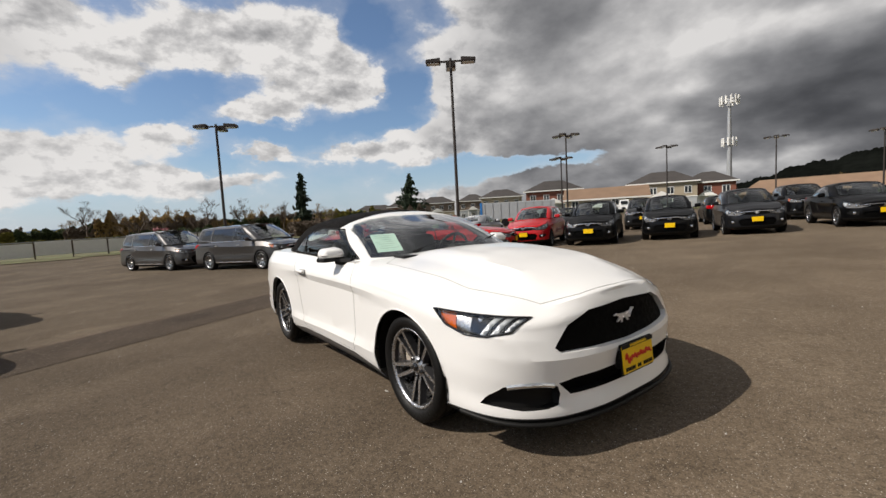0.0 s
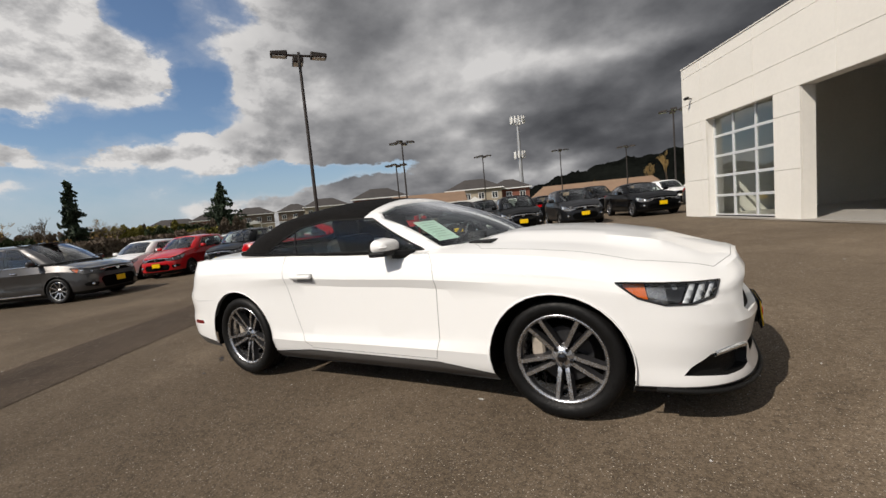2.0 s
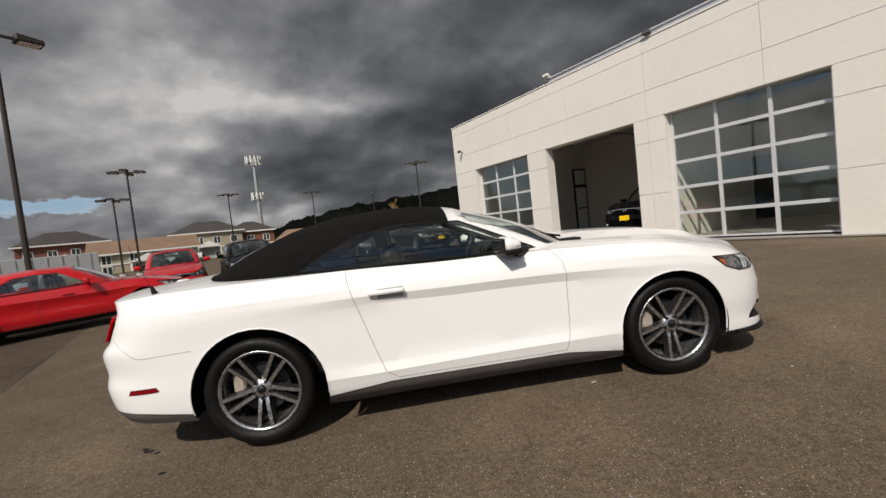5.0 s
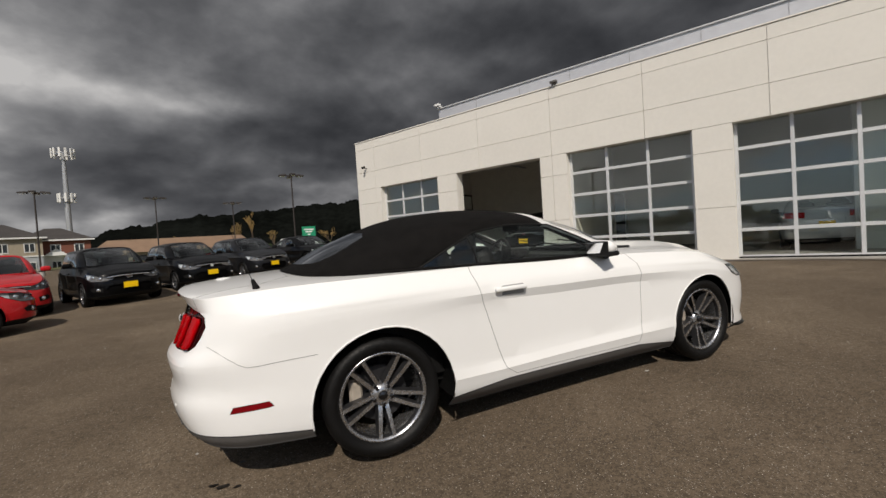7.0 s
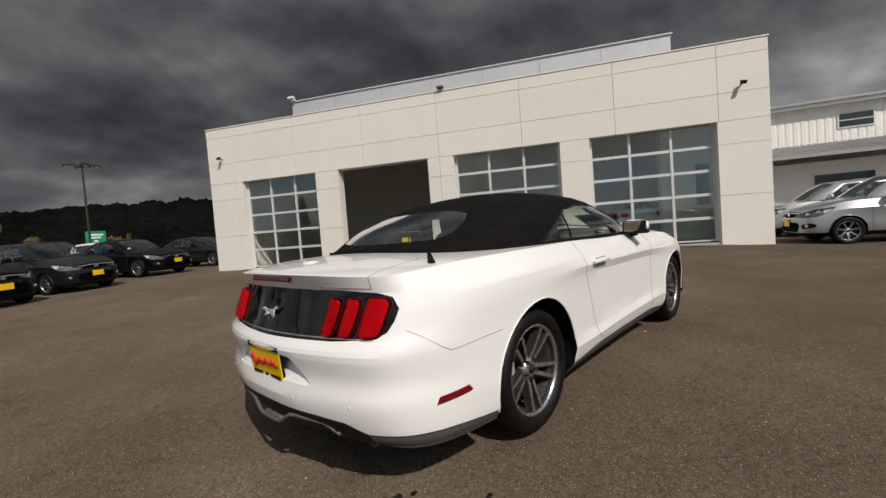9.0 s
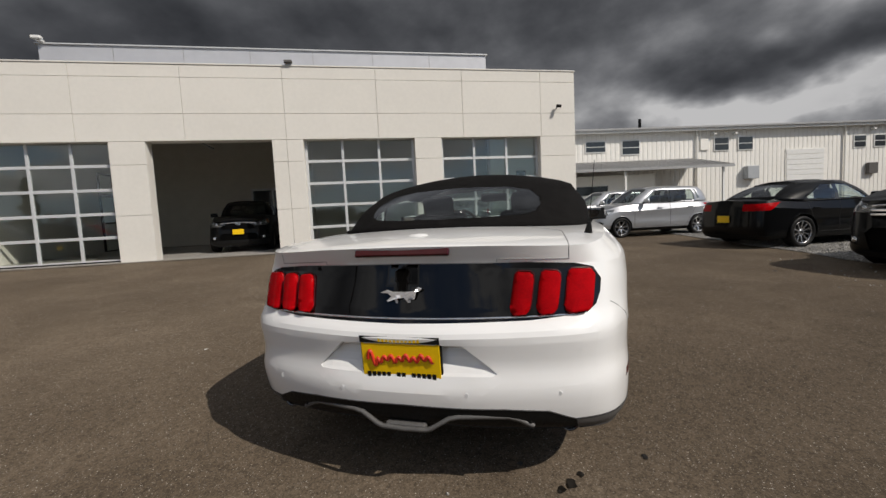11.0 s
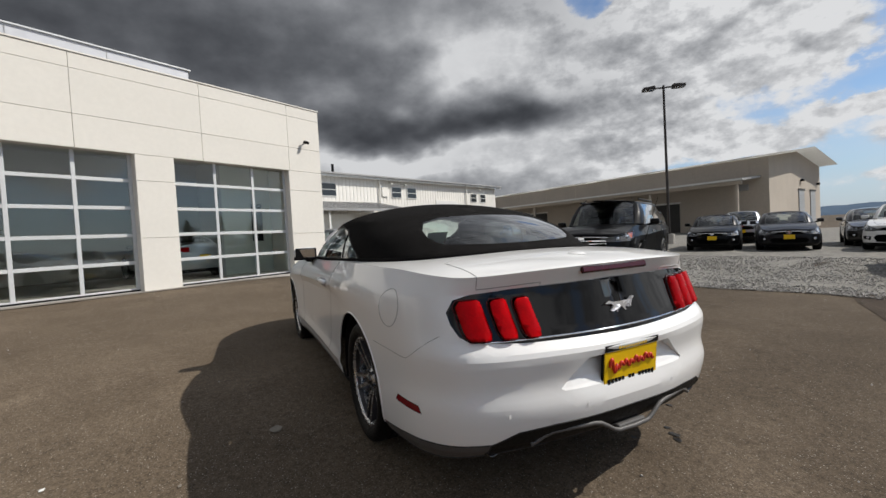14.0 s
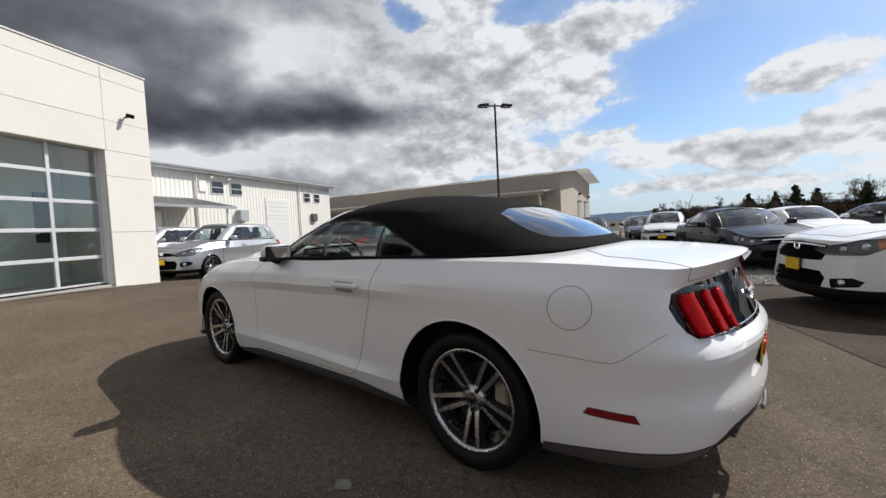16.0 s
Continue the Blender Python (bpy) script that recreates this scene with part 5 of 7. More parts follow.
    whole = join(body, right)
    bmesh.ops.remove_doubles(whole, verts=[v for v in whole.verts if abs(v.co.y) < .002], dist=.0015)
    part("body", whole, WHITE_PAINT, car, smooth=True)
    for ob in car.children:
        if ob.name.split(".")[0] in ("body", "door", "boot_lid", "bonnet"):
            ob.data.set_sharp_from_angle(angle=radians(17))
    # bumper shut lines behind the rear wheels
    for s in (1, -1):
        path = [beside(x, z) for x, z in ((-1.70, .652), (-1.80, .649), (-1.90, .645), (-1.98, .640), (-2.03, .641), (-2.065, .658), (-2.11, .692), (-2.16, .730), (-2.20, .757))]
        piping("shut_line", [[Vector((p.x, s * p.y, p.z)) for p in path]], .0014, SEAM, car)
        # handle in its scoop
        at = beside(-.52, .838)
        part("handle_cup", box((.16, .010, .060), (-.49, s * (at.y - .003), .832), .004, segments=1), SEAM, car)
        grip = box((.225, .030, .030), (-.515, s * (at.y + .018), .842), .012, Matrix.Rotation(s * radians(1.5), 4, "Z"), segments=3)
        for v in grip.verts:
            v.co.z += .006 * (1 - ((v.co.x + .515) / .11) ** 2)
        part("handle", grip, WHITE_PAINT, car, smooth=True)
        # mirror: white cap over a black housing
        mir = box((.15, .185, .098), (.300, s * .925, 1.030), .043, Matrix.Rotation(-s * radians(9), 4, "Z"), segments=6)
        for v in mir.verts:
            u = (abs(v.co.y) - .83) / .23
            v.co.z = 1.0 + (v.co.z - 1.0) * (1.04 - .22 * u * u)
            if v.co.x > .30:
                v.co.x -= .05 * u
                v.co.z -= .012 * (v.co.z > 1.03)
        m_ = part("mirror", mir, WHITE_PAINT, car, smooth=True)
        low_ = box((.155, .188, .034), (.298, s * .925, .982), .012, Matrix.Rotation(-s * radians(9), 4, "Z"), segments=2)
        for v in low_.verts:
            u = (abs(v.co.y) - .83) / .23
            v.co.x -= .05 * u * (v.co.x > .30)
        part("mirror_base", low_, TRIM, m_)
        part("mirror_arm", rod((.33, s * .90, .968), (.42, s * .80, .955), .026, .034, 8), TRIM, m_)
        part("mirror_bezel", box((.012, .180, .092), (.226, s * .924, 1.026), .006, Matrix.Rotation(-s * radians(9), 4, "Z")), TRIM, m_)
        part("mirror_glass", box((.006, .150, .074), (.217, s * .923, 1.026), .002, Matrix.Rotation(-s * radians(17), 4, "Z") @ Matrix.Rotation(radians(-4), 4, "Y")), CHROME, m_)
    # folding top, screens and windows
    base = [(.86, 0, 1.005), (.83, .3, 1.0), (.74, .56, .988), (.60, .745, .968), (.25, .80, .965), (-.4, .812, .988), (-1.0, .80, 1.012), (-1.4, .735, 1.022), (-1.65, .58, 1.032), (-1.76, .3, 1.045), (-1.78, 0, 1.048)]
    ring = [(.06, 0, 1.325), (.05, .3, 1.315), (.02, .54, 1.282), (-.03, .66, 1.236), (-.2, .685, 1.262), (-.55, .698, 1.282), (-.88, .688, 1.262), (-1.08, .618, 1.254), (-1.17, .455, 1.275), (-1.2, .22, 1.290), (-1.21, 0, 1.294)]
    mids = []
    for i, (p, q) in enumerate(zip(base, ring)):
        m_ = (np.array(p) + np.array(q)) / 2
        bulge = np.array((.03, 0, .02)) if i < 3 else np.array((0, .028, .0)) if i < 7 else np.array((-.025, .015, .012))
        mids.append(tuple(m_ + bulge * ((1, 0, 1) if p[1] == 0 else (1, 1, 1))))
    ridge = [(.06, 0, 1.325), (.03, 0, 1.336), (-.05, 0, 1.355), (-.15, 0, 1.37), (-.3, 0, 1.386), (-.55, 0, 1.392), (-.85, 0, 1.372), (-1.02, 0, 1.345), (-1.13, 0, 1.315), (-1.19, 0, 1.296), (-1.21, 0, 1.29)]
    top = shell([base, mids, ring], ridge, per=8, sub=6, across=9)
    screen = carve(top, [(-.01, .98), (.722, .985), (.648, 1.205), (.59, 1.256), (.42, 1.294), (.2, 1.310), (-.01, 1.315)], (1, 2), lambda c: c.x > .03)
    ob = part("windscreen", both(screen), GLASS_CAR, car, smooth=True)
    ob.visible_shadow = False
    side = carve(top, [(.50, .975), (.015, 1.218), (-.38, 1.238), (-.68, 1.203), (-.85, 1.120), (-1.09, 1.018)], (0, 2), lambda c: c.y > .5)
    quarter = carve(side, [(-.655, .95), (-.725, 1.3), (-1.3, 1.3), (-1.3, .95)], (0, 2), lambda c: True)
    for name, piece in (("side_window", side), ("quarter_window", quarter)):
        edge = rims(piece)
        for s in (1, -1):
            ob = part(name, piece.copy() if s > 0 else mirror(piece), GLASS_SIDE, car, smooth=True)
            ob.visible_shadow = False
            piping("window_seal", [[Vector((p.x, s * p.y, p.z)) for p in l] for l in edge], .006, TRIM, ob)
        piece.free()
    rear = carve(top, [(-.01, 1.274), (.30, 1.263), (.44, 1.235), (.50, 1.185), (.508, 1.145), (.485, 1.113), (.43, 1.098), (.25, 1.092), (-.01, 1.090)], (1, 2), lambda c: c.x < -1.1)
    ob = part("rear_window", both(rear), GLASS_CAR, car, smooth=True)
    ob.visible_shadow = False
    post = carve(top, [(-.05, 1.45), (-.05, 1.222), (.43, .95), (1.0, .95), (1.0, 1.45)], (0, 2), lambda c: True)
    part("windscreen_frame", both(thicken(post, .02)), WHITE_PAINT, car, smooth=True)
    hem = [[p for p in l if p.z < 1.06 and p.x < .45] for l in rims(top)]
    part("canvas_top", both(thicken(top, .012)), CANVAS, car, "black canvas folding roof, closed", True)
    bow = [Vector((x, y, 0)) for x, y in ((.44, .80), (-.4, .818), (-1.0, .806), (-1.4, .742), (-1.62, .62), (-1.72, .45), (-1.77, .2), (-1.785, 0))]
    zb = (.968, .988, 1.012, 1.024, 1.034, 1.042, 1.048, 1.05)
    left_hem = [Vector((p.x, p.y, z)) for p, z in zip(bow, zb)]
    full = [*left_hem, *[Vector((p.x, -p.y, p.z)) for p in reversed(left_hem[:-1])]]
    piping("hem", [[Vector(p) for p in smooth_rows([tuple(v) for v in full], [i / 6 for i in range((len(full) - 1) * 6 + 1)], False)]], .011, CANVAS, car)
    # cowl, wipers, paper in the screen
    part("cowl", both(span_box((.74, -.001, .955), (.90, .60, .992), .004)), TRIM, car)
    for y in (-.45, .15):
        part("wiper", rod((.80, y, 1.012), (.62, y + .42, 1.075), .008, .006, 6), TRIM, car)
    sheet_ = part("price_sheet", box((.002, .215, .28), (0, 0, 0)), PAPER, car, "pale green price sheet behind the windscreen")
    slope = Matrix.Translation((.44, -.49, 1.085)) @ Matrix.Rotation(radians(-13), 4, "Z") @ Matrix.Rotation(radians(-60), 4, "Y")
    sheet_.matrix_basis = slope
    for k in range(7):
        part("print_bar", box((.001, .16 - .03 * (k % 3), .006), (.002, -.01 * (k % 2), .11 - k * .033)), INK, sheet_)
    # cabin
    part("cabin_tub", span_box((-1.7, -.72, .30), (.85, .72, .52)), TRIM, car)
    for y in (.735, -.735):
        part("door_card", span_box((-1.35, y - .03, .35), (.75, y + .03, .955), .01), TRIM, car)
    dash = span_box((.38, -.72, .60), (.86, .72, .955), .05)
    part("dashboard", dash, SEAT, car, smooth=False)
    part("binnacle", box((.16, .34, .09), (.40, .37, .965), .03), SEAT, car)
    for y in (.37, -.37):
        s_ = part("seat", box((.50, .48, .16), (-.15, y, .60), .05, segments=2), SEAT, car)
        part("backrest", box((.15, .48, .56), (-.43, y, .83), .06, Matrix.Rotation(radians(-14), 4, "Y"), segments=2), SEAT, s_)
        part("headrest", box((.09, .26, .16), (-.53, y, 1.165), .035, Matrix.Rotation(radians(-10), 4, "Y"), segments=2), SEAT, s_)
        r_ = part("rear_seat", box((.45, .5, .14), (-.95, y, .60), .05, segments=2), SEAT, car)
        part("backrest", box((.13, .5, .46), (-1.2, y, .82), .05, Matrix.Rotation(radians(-18), 4, "Y"), segments=2), SEAT, r_)
    ring_ = [(0.185 * math.cos(a), 0.185 * math.sin(a)) for a in [i * math.pi / 16 for i in range(33)]]
    hand = part("steering_wheel", lathe([(.0001, 0), (.07, 0), (.075, .02), (.0001, .03)], 16, "z"), SEAT, car)
    hand.matrix_basis = Matrix.Translation((.22, .37, .93)) @ Matrix.Rotation(radians(-68), 4, "Y") @ Matrix.Rotation(radians(0), 4, "Z")
    piping("rim", [[Vector((y, z, .01)) for y, z in ring_]], .015, SEAT, hand)
    for a in (0, 2.3, 4.0):
        part("spoke", rod((.05 * math.cos(a), .05 * math.sin(a), .012), (.18 * math.cos(a), .18 * math.sin(a), .012), .014, .012, 6), ALLOY, hand)
    part("inside_mirror", box((.03, .25, .075), (.14, 0, 1.222), .012), TRIM, car)
    for s in (1, -1):
        part("pillar_trim", rod((.53, s * .672, .985), (.02, s * .612, 1.222), .030, .026, 8), SEAT, car)
    # underside
    part("underbody", span_box((-2.15, -.60, .17), (2.05, .60, .42), .03), TRIM, car)
    part("radiator", span_box((1.70, -.50, .20), (2.14, .50, .64), .02), TRIM, car)
    part("engine_bay", span_box((.8, -.48, .40), (2.05, .48, .70), .03), TRIM, car)
    # wheels
    for x, y in ((1.36, .872), (-1.36, .885)):
        for s in (1, -1):
            wheel(car, x, s, y, .336, .336, .245, .24, caliper=True)
    # rear details
    for s in (1, -1):
        tip = lathe([(.040, .10), (.041, -.002), (.035, -.004), (.032, .02), (.030, .10)], 24)
        o = part("exhaust_tip", tip, GLOSS_BLACK, car, smooth=True)
        o.matrix_basis = Matrix.Translation((-2.300, s * .630, .296)) @ Matrix.Rotation(radians(90), 4, "Z") @ Matrix.Rotation(math.pi, 4, "Z")
        for y in (.26, .60):
            at = behind(y, .447)
            part("parking_sensor", rod((at.x + .012, s * y, .447), (at.x - .0002, s * y, .447), .008, .008, 16), SENSOR, car)
    bar = []
    for s in (1, -1):
        bar.append([Vector((-2.462 + .34 * y * y, s * y, z + .016)) for y, z in ((0, .276), (.09, .278), (.115, .286), (.15, .308), (.185, .328), (.22, .335), (.32, .336), (.41, .332), (.45, .318), (.48, .300), (.50, .290))])
    piping("diffuser_bar", bar, .010, TRIM_PALE, car, "grey moulded diffuser bar")
    part("diffuser_plate", box((.045, .17, .020), (-2.432, 0, .297), .009, Matrix.Rotation(radians(14), 4, "Y"), segments=2), TRIM_PALE, car, "grey moulded diffuser plate")
    part("diffuser", both(span_box((-2.39, -.001, .31), (-2.28, .50, .375), .01)), TRIM, car)
    at = behind(.01, .985)
    part("brake_lamp", box((.020, .40, .030), (at.x + .001, 0, .985), .005, Matrix.Rotation(radians(24), 4, "Y")), LAMP_RED_DEEP, car, "dark red high brake lamp in the boot lid")
    part("boot_badge", lathe([(.0001, .012), (.035, .010), (.05, .0)], 20, "z"), WHITE_PAINT, car, smooth=True).matrix_basis = Matrix.Translation((-2.150, 0, 1.034))
    ant = part("aerial", rod((-1.95, -.735, .995), (-1.97, -.74, 1.06), .022, .008, 8), TRIM, car, "short black aerial")
    part("mast", rod((-1.97, -.74, 1.055), (-2.05, -.76, 1.32), .0016, .0012, 6), TRIM, ant)
    # chrome emblem, a plain running shape
    def emblem(at, turn, size):
        bm = bmesh.new()
        shape = [(.085, .030), (.070, .034), (.050, .018), (.010, .016), (-.035, .016), (-.060, .024), (-.085, .014), (-.055, .012), (-.040, .000), (-.060, -.018), (-.052, -.020), (-.030, -.006), (-.022, -.028), (-.014, -.028), (-.014, -.008), (.012, -.006), (.030, -.026), (.040, -.024), (.026, -.004), (.050, -.014), (.056, -.010), (.044, .004), (.062, .020), (.080, .022)]
        face = bm.faces.new([bm.verts.new((0, y * size, z * size)) for y, z in shape])
        bmesh.ops.triangulate(bm, faces=[face])
        bmesh.ops.solidify(bm, geom=bm.faces[:], thickness=.008)
        o = part("emblem", bm, EMBLEM, car, "chrome emblem")
        o.matrix_basis = Matrix.Translation(at) @ turn
    emblem((behind(.01, .815).x - .010, 0, .815), Matrix.Rotation(math.pi, 4, "Z"), 1.02)
    emblem((2.262, 0, .632), Matrix(), 1.15)
    sign_board(car, (behind(.01, .66).x + .026, 0, .572), Matrix.Rotation(math.pi, 4, "Z") @ Matrix.Rotation(radians(4), 4, "Y"), w=0.325, h=0.183)
    sign_board(car, (2.325, .0, .425), Matrix.Rotation(radians(-4), 4, "Y"))
    part("plate_bracket", box((.03, .30, .10), (2.30, 0, .425), .006), TRIM, car)
    return car


build_convertible()

# ---- parked cars ----
SPECS = {
    "hatchback": dict(wb=2.53, fo=.83, ro=.70, w=.85, h=1.53, nose=.80, hood=1.02, belt=.99, tail=1.02, cowl=1.05, wt=.28, re=-1.55, rb=-1.82, r=.30, sp=7, split=(-.32, -1.12)),
    "sedan": dict(wb=2.70, fo=.89, ro=1.04, w=.90, h=1.42, nose=.74, hood=.96, belt=.94, tail=1.02, cowl=.92, wt=.15, re=-1.05, rb=-1.85, r=.325, sp=10, split=(-.40, -1.15)),
    "minivan": dict(wb=3.0, fo=.98, ro=1.17, w=1.0, h=1.73, nose=.88, hood=1.12, belt=1.07, tail=1.10, cowl=1.50, wt=.48, re=-2.35, rb=-2.58, r=.345, sp=9, split=(-.05, -1.25)),
    "suv": dict(wb=2.82, fo=.94, ro=1.18, w=.995, h=1.77, nose=.98, hood=1.17, belt=1.12, tail=1.14, cowl=1.0, wt=.35, re=-2.2, rb=-2.5, r=.38, sp=10, split=(-.28, -1.22)),
    "crossover": dict(wb=2.61, fo=.88, ro=.82, w=.89, h=1.61, nose=.92, hood=1.08, belt=1.05, tail=1.08, cowl=.95, wt=.25, re=-1.65, rb=-1.98, r=.345, sp=9, split=(-.35, -1.15)),
}
NOUN = {"hatchback": "small five-door hatchback", "sedan": "four-door sedan", "minivan": "long minivan", "suv": "large sport utility vehicle", "crossover": "small crossover"}
built = {}


def make_car(kind, paint, colour):
    s = SPECS[kind]
    wb, w, h = s["wb"], s["w"], s["h"]
    F, R = wb / 2 + s["fo"], -(wb / 2 + s["ro"])
    nose, belt, tail, hood = s["nose"], s["belt"], s["tail"], s["hood"]
    car = empty("car", Matrix(), "%s %s parked on the lot" % (colour, NOUN[kind]), "car", "cars parked on the lot")
    outline = [(F, 0), (F - .03, .45 * w), (F - .14, .78 * w), (F - .40, .945 * w), (wb / 2, .985 * w), (wb * .2, w), (-.1, w), (-wb * .28, w), (-wb / 2, .99 * w), (R + .36, .945 * w), (R + .11, .80 * w), (R + .03, .45 * w), (R, 0)]
    front, rear = [nose] * 3 + [nose + .05, nose + .15], [tail - .03, tail - .03, tail - .02, tail]
    zs = [[.20] * 13, [.27] * 13, [.42] * 13, [.58, .58, .58, .59, .62, .62, .62, .62, .62, .62, .62, .62, .62],
          [z - .14 for z in front[:4]] + [belt - .20, belt - .19, belt - .175, belt - .155, belt - .14] + [t - .14 for t in rear], front + [belt] * 4 + rear]
    insets = [[.10] * 13, [.02] * 4 + [.03, .05, .05, .05, .03] + [.03] * 4, [.0] * 4 + [0, .02, .02, .02, 0] + [.0] * 4, [.01] * 4 + [.004, .035, .035, .03, .004] + [.01] * 4,
              [.03, .03, .03, .03, .01, 0, 0, 0, .0, .02, .03, .03, .03], [.08, .08, .11, .12, .11, .07, .06, .06, .07, .09, .10, .06, .06]]
    cowl = s["cowl"]
    centre = [(F - .11, 0, nose + .02), (F - .16, 0, nose + .04), (F - .26, 0, nose + .07), (F - .48, 0, nose + .13), (wb / 2 - .1, 0, (nose + hood) / 2 + .09), (cowl - .1, 0, hood + .01), (-.1, 0, belt + .02), (-wb * .28, 0, belt + .02), (-wb / 2, 0, tail), (R + .5, 0, tail + .01), (R + .28, 0, tail + .01), (R + .15, 0, tail), (R + .10, 0, tail - .005)]
    body = shell(inset_levels(outline, zs, insets), centre, per=6, sub=3, across=6, bow=1.05, sharp=(2, 4))
    skin = BVHTree.FromBMesh(body)
    rb, re, wt = s["rb"], s["re"], s["wt"]
    hole = [(cowl - .03, -.01), (cowl - .12, .5 * w), (cowl - .35, .80 * w), (0, .84 * w), (rb + .5, .82 * w), (rb + .12, .5 * w), (rb + .04, -.01)]
    carve(body, hole, (0, 1), lambda c: c.z > min(belt, hood, tail) - .06).free()
    r = s["r"]
    for x in (wb / 2, -wb / 2):
        arch = carve(body, circle(x, r + .01, r * 1.14, 24), (0, 2), lambda c: c.y > .5 * w and c.z < .9)
        lip = rims(arch, .29)
        arch.free()
        clad = kind in ("suv", "crossover")
        for sgn in (1, -1):
            piping("arch_lip", [[Vector((p.x, sgn * (p.y - (.012 if clad else .0)), p.z)) for p in l] for l in lip], .030 if clad and paint in (WHITE_PAINT, SILVER_PAINT) else .006, TRIM if clad else paint, car)
        well = wheel_well(car, x, r * 1.15, w * .5, w * .975, r + .01)
        part("wheel_well", mirror(well), TRIM, car)
        part("wheel_well", well, TRIM, car)

    def pair(name, piece, mat, shadow=True, label=""):
        for b in (mirror(piece), piece):
            ob = part(name, b, mat, car, label, True)
            ob.visible_shadow = shadow

    lower = carve(body, [(-9, 0), (9, 0), (9, .36 if kind == "crossover" else .28), (-9, .36 if kind == "crossover" else .28)], (0, 2), lambda c: c.z < .5)
    part("lower_trim", both(lower), TRIM, car, smooth=True)
    head = carve(body, [(F - .64, nose + .045), (F - .30, nose + .01), (F - .05, nose - .085), (F - .07, nose - .165), (F - .30, nose - .15), (F - .50, nose - .055)], (0, 2), lambda c: c.y > .40 * w and c.x > 0)
    rim = rims(head)
    for sgn in (1, -1):
        lens = part("headlamp", head.copy() if sgn > 0 else mirror(head), LENS, car, "clear headlamp", True)
        lens.visible_shadow = False
        bowl = head.copy()
        for v in bowl.verts:
            v.co += Vector((-.035, -.03, -.004))
        amber = carve(bowl, [(F - .70, nose + .2), (F - .45, nose + .2), (F - .42, nose - .3), (F - .70, nose - .3)], (0, 2), lambda c: True)
        part("turn_lamp", amber if sgn > 0 else mirror(amber), LAMP_AMBER if kind in ("minivan", "crossover", "suv") else LAMP_BAR, lens, "corner lamp", True)
        part("bowl", bowl if sgn > 0 else mirror(bowl), TRIM_GREY, lens, smooth=True)
        piping("rim", [[Vector((p.x, sgn * p.y, p.z)) for p in l] for l in rim], .006, GLOSS_BLACK, lens)
        for x_, z_, r_ in ((F - .17, nose - .10, .045), (F - .32, nose - .065, .050)):
            hit = skin.ray_cast(Vector((x_, 3, z_)), Vector((0, -1, 0)))[0]
            ball = bmesh.new()
            bmesh.ops.create_uvsphere(ball, u_segments=12, v_segments=8, radius=r_, matrix=Matrix.Translation((x_ - .03, sgn * (hit.y - .055), z_)))
            part("projector", ball, LAMP_CLEAR, lens, smooth=True)
    head.free()
    tall = .26 if kind in ("crossover", "suv") else .17
    g = carve(body, [(-.01, nose - .02), (.50 * w, nose - .045), (.60 * w, nose - .09), (.50 * w, nose - tall + .02), (-.01, nose - tall)], (1, 2), lambda c: c.x > wb / 2)
    for v in g.verts:
        v.co.x -= .02
    part("grille", both(g), GRILLE_BLACK, car, smooth=True)
    low_top = nose - tall - .10
    g = carve(body, [(-.01, low_top), (.50 * w, low_top - .01), (.58 * w, low_top - .09), (.50 * w, .30), (-.01, .295)], (1, 2), lambda c: c.x > wb / 2)
    for v in g.verts:
        v.co.x -= .03
    part("intake", both(g), GRILLE_BLACK, car, smooth=True)
    fog = carve(body, [(.64 * w, .47), (.84 * w, .50), (.90 * w, .46), (.88 * w, .40), (.66 * w, .36)], (1, 2), lambda c: c.x > wb / 2 + .1)
    for v in fog.verts:
        v.co.x -= .02
    for sgn in (1, -1):
        o = part("fog_recess", fog.copy() if sgn > 0 else mirror(fog), TRIM, car, smooth=True)
        hit = skin.ray_cast(Vector((F + 2, .74 * w, .43)), Vector((-1, 0, 0)))[0]
        lamp_ = lathe([(.0001, .012), (.030, .008), (.042, -.004), (.046, -.03)], 14, "y")
        l_ = part("fog_lamp", lamp_, LAMP_CLEAR, o, smooth=True)
        l_.matrix_basis = Matrix.Translation((hit.x - .008, sgn * .74 * w, .43)) @ Matrix.Rotation(radians(-90), 4, "Z")
    fog.free()
    # chrome brow over the grille, bonnet edges, wipers
    brow = []
    for k in range(13):
        y_ = .52 * w * k / 12
        hit = skin.ray_cast(Vector((F + 2, y_, nose - .055 - .02 * (y_ / (.52 * w)) ** 2)), Vector((-1, 0, 0)))[0]
        brow.append(hit + Vector((.004, 0, 0)))
    piping("grille_bar", [[Vector((p.x, -p.y, p.z)) for p in reversed(brow[1:])] + brow], .016, CHROME, car, "chrome bar across the grille")
    part("badge", box((.02, .12, .09), (brow[0].x + .012, 0, nose - .085), .02), CHROME, car)
    seam_ = []
    for k in range(14):
        x_ = cowl - .15 + (F - .28 - cowl + .15) * k / 13
        hit = skin.ray_cast(Vector((x_, (.74 - .20 * (k / 13) ** 2) * w, 3)), Vector((0, 0, -1)))[0]
        if hit:
            seam_.append(hit)
    for k in range(1, 7):
        hit = skin.ray_cast(Vector((F - .28 + .10 * (k / 6), .54 * w * (1 - k / 6), 3)), Vector((0, 0, -1)))[0]
        if hit:
            seam_.append(hit)
    piping("bonnet_edge", [seam_, [Vector((p.x, -p.y, p.z)) for p in seam_]], .004, GAP, car)
    for y_ in (-.35, .25):
        part("wiper", rod((cowl - .06, y_ * w, hood + .012), (cowl - .20, (y_ + .45) * w, hood + .10), .009, .006, 5), TRIM, car)
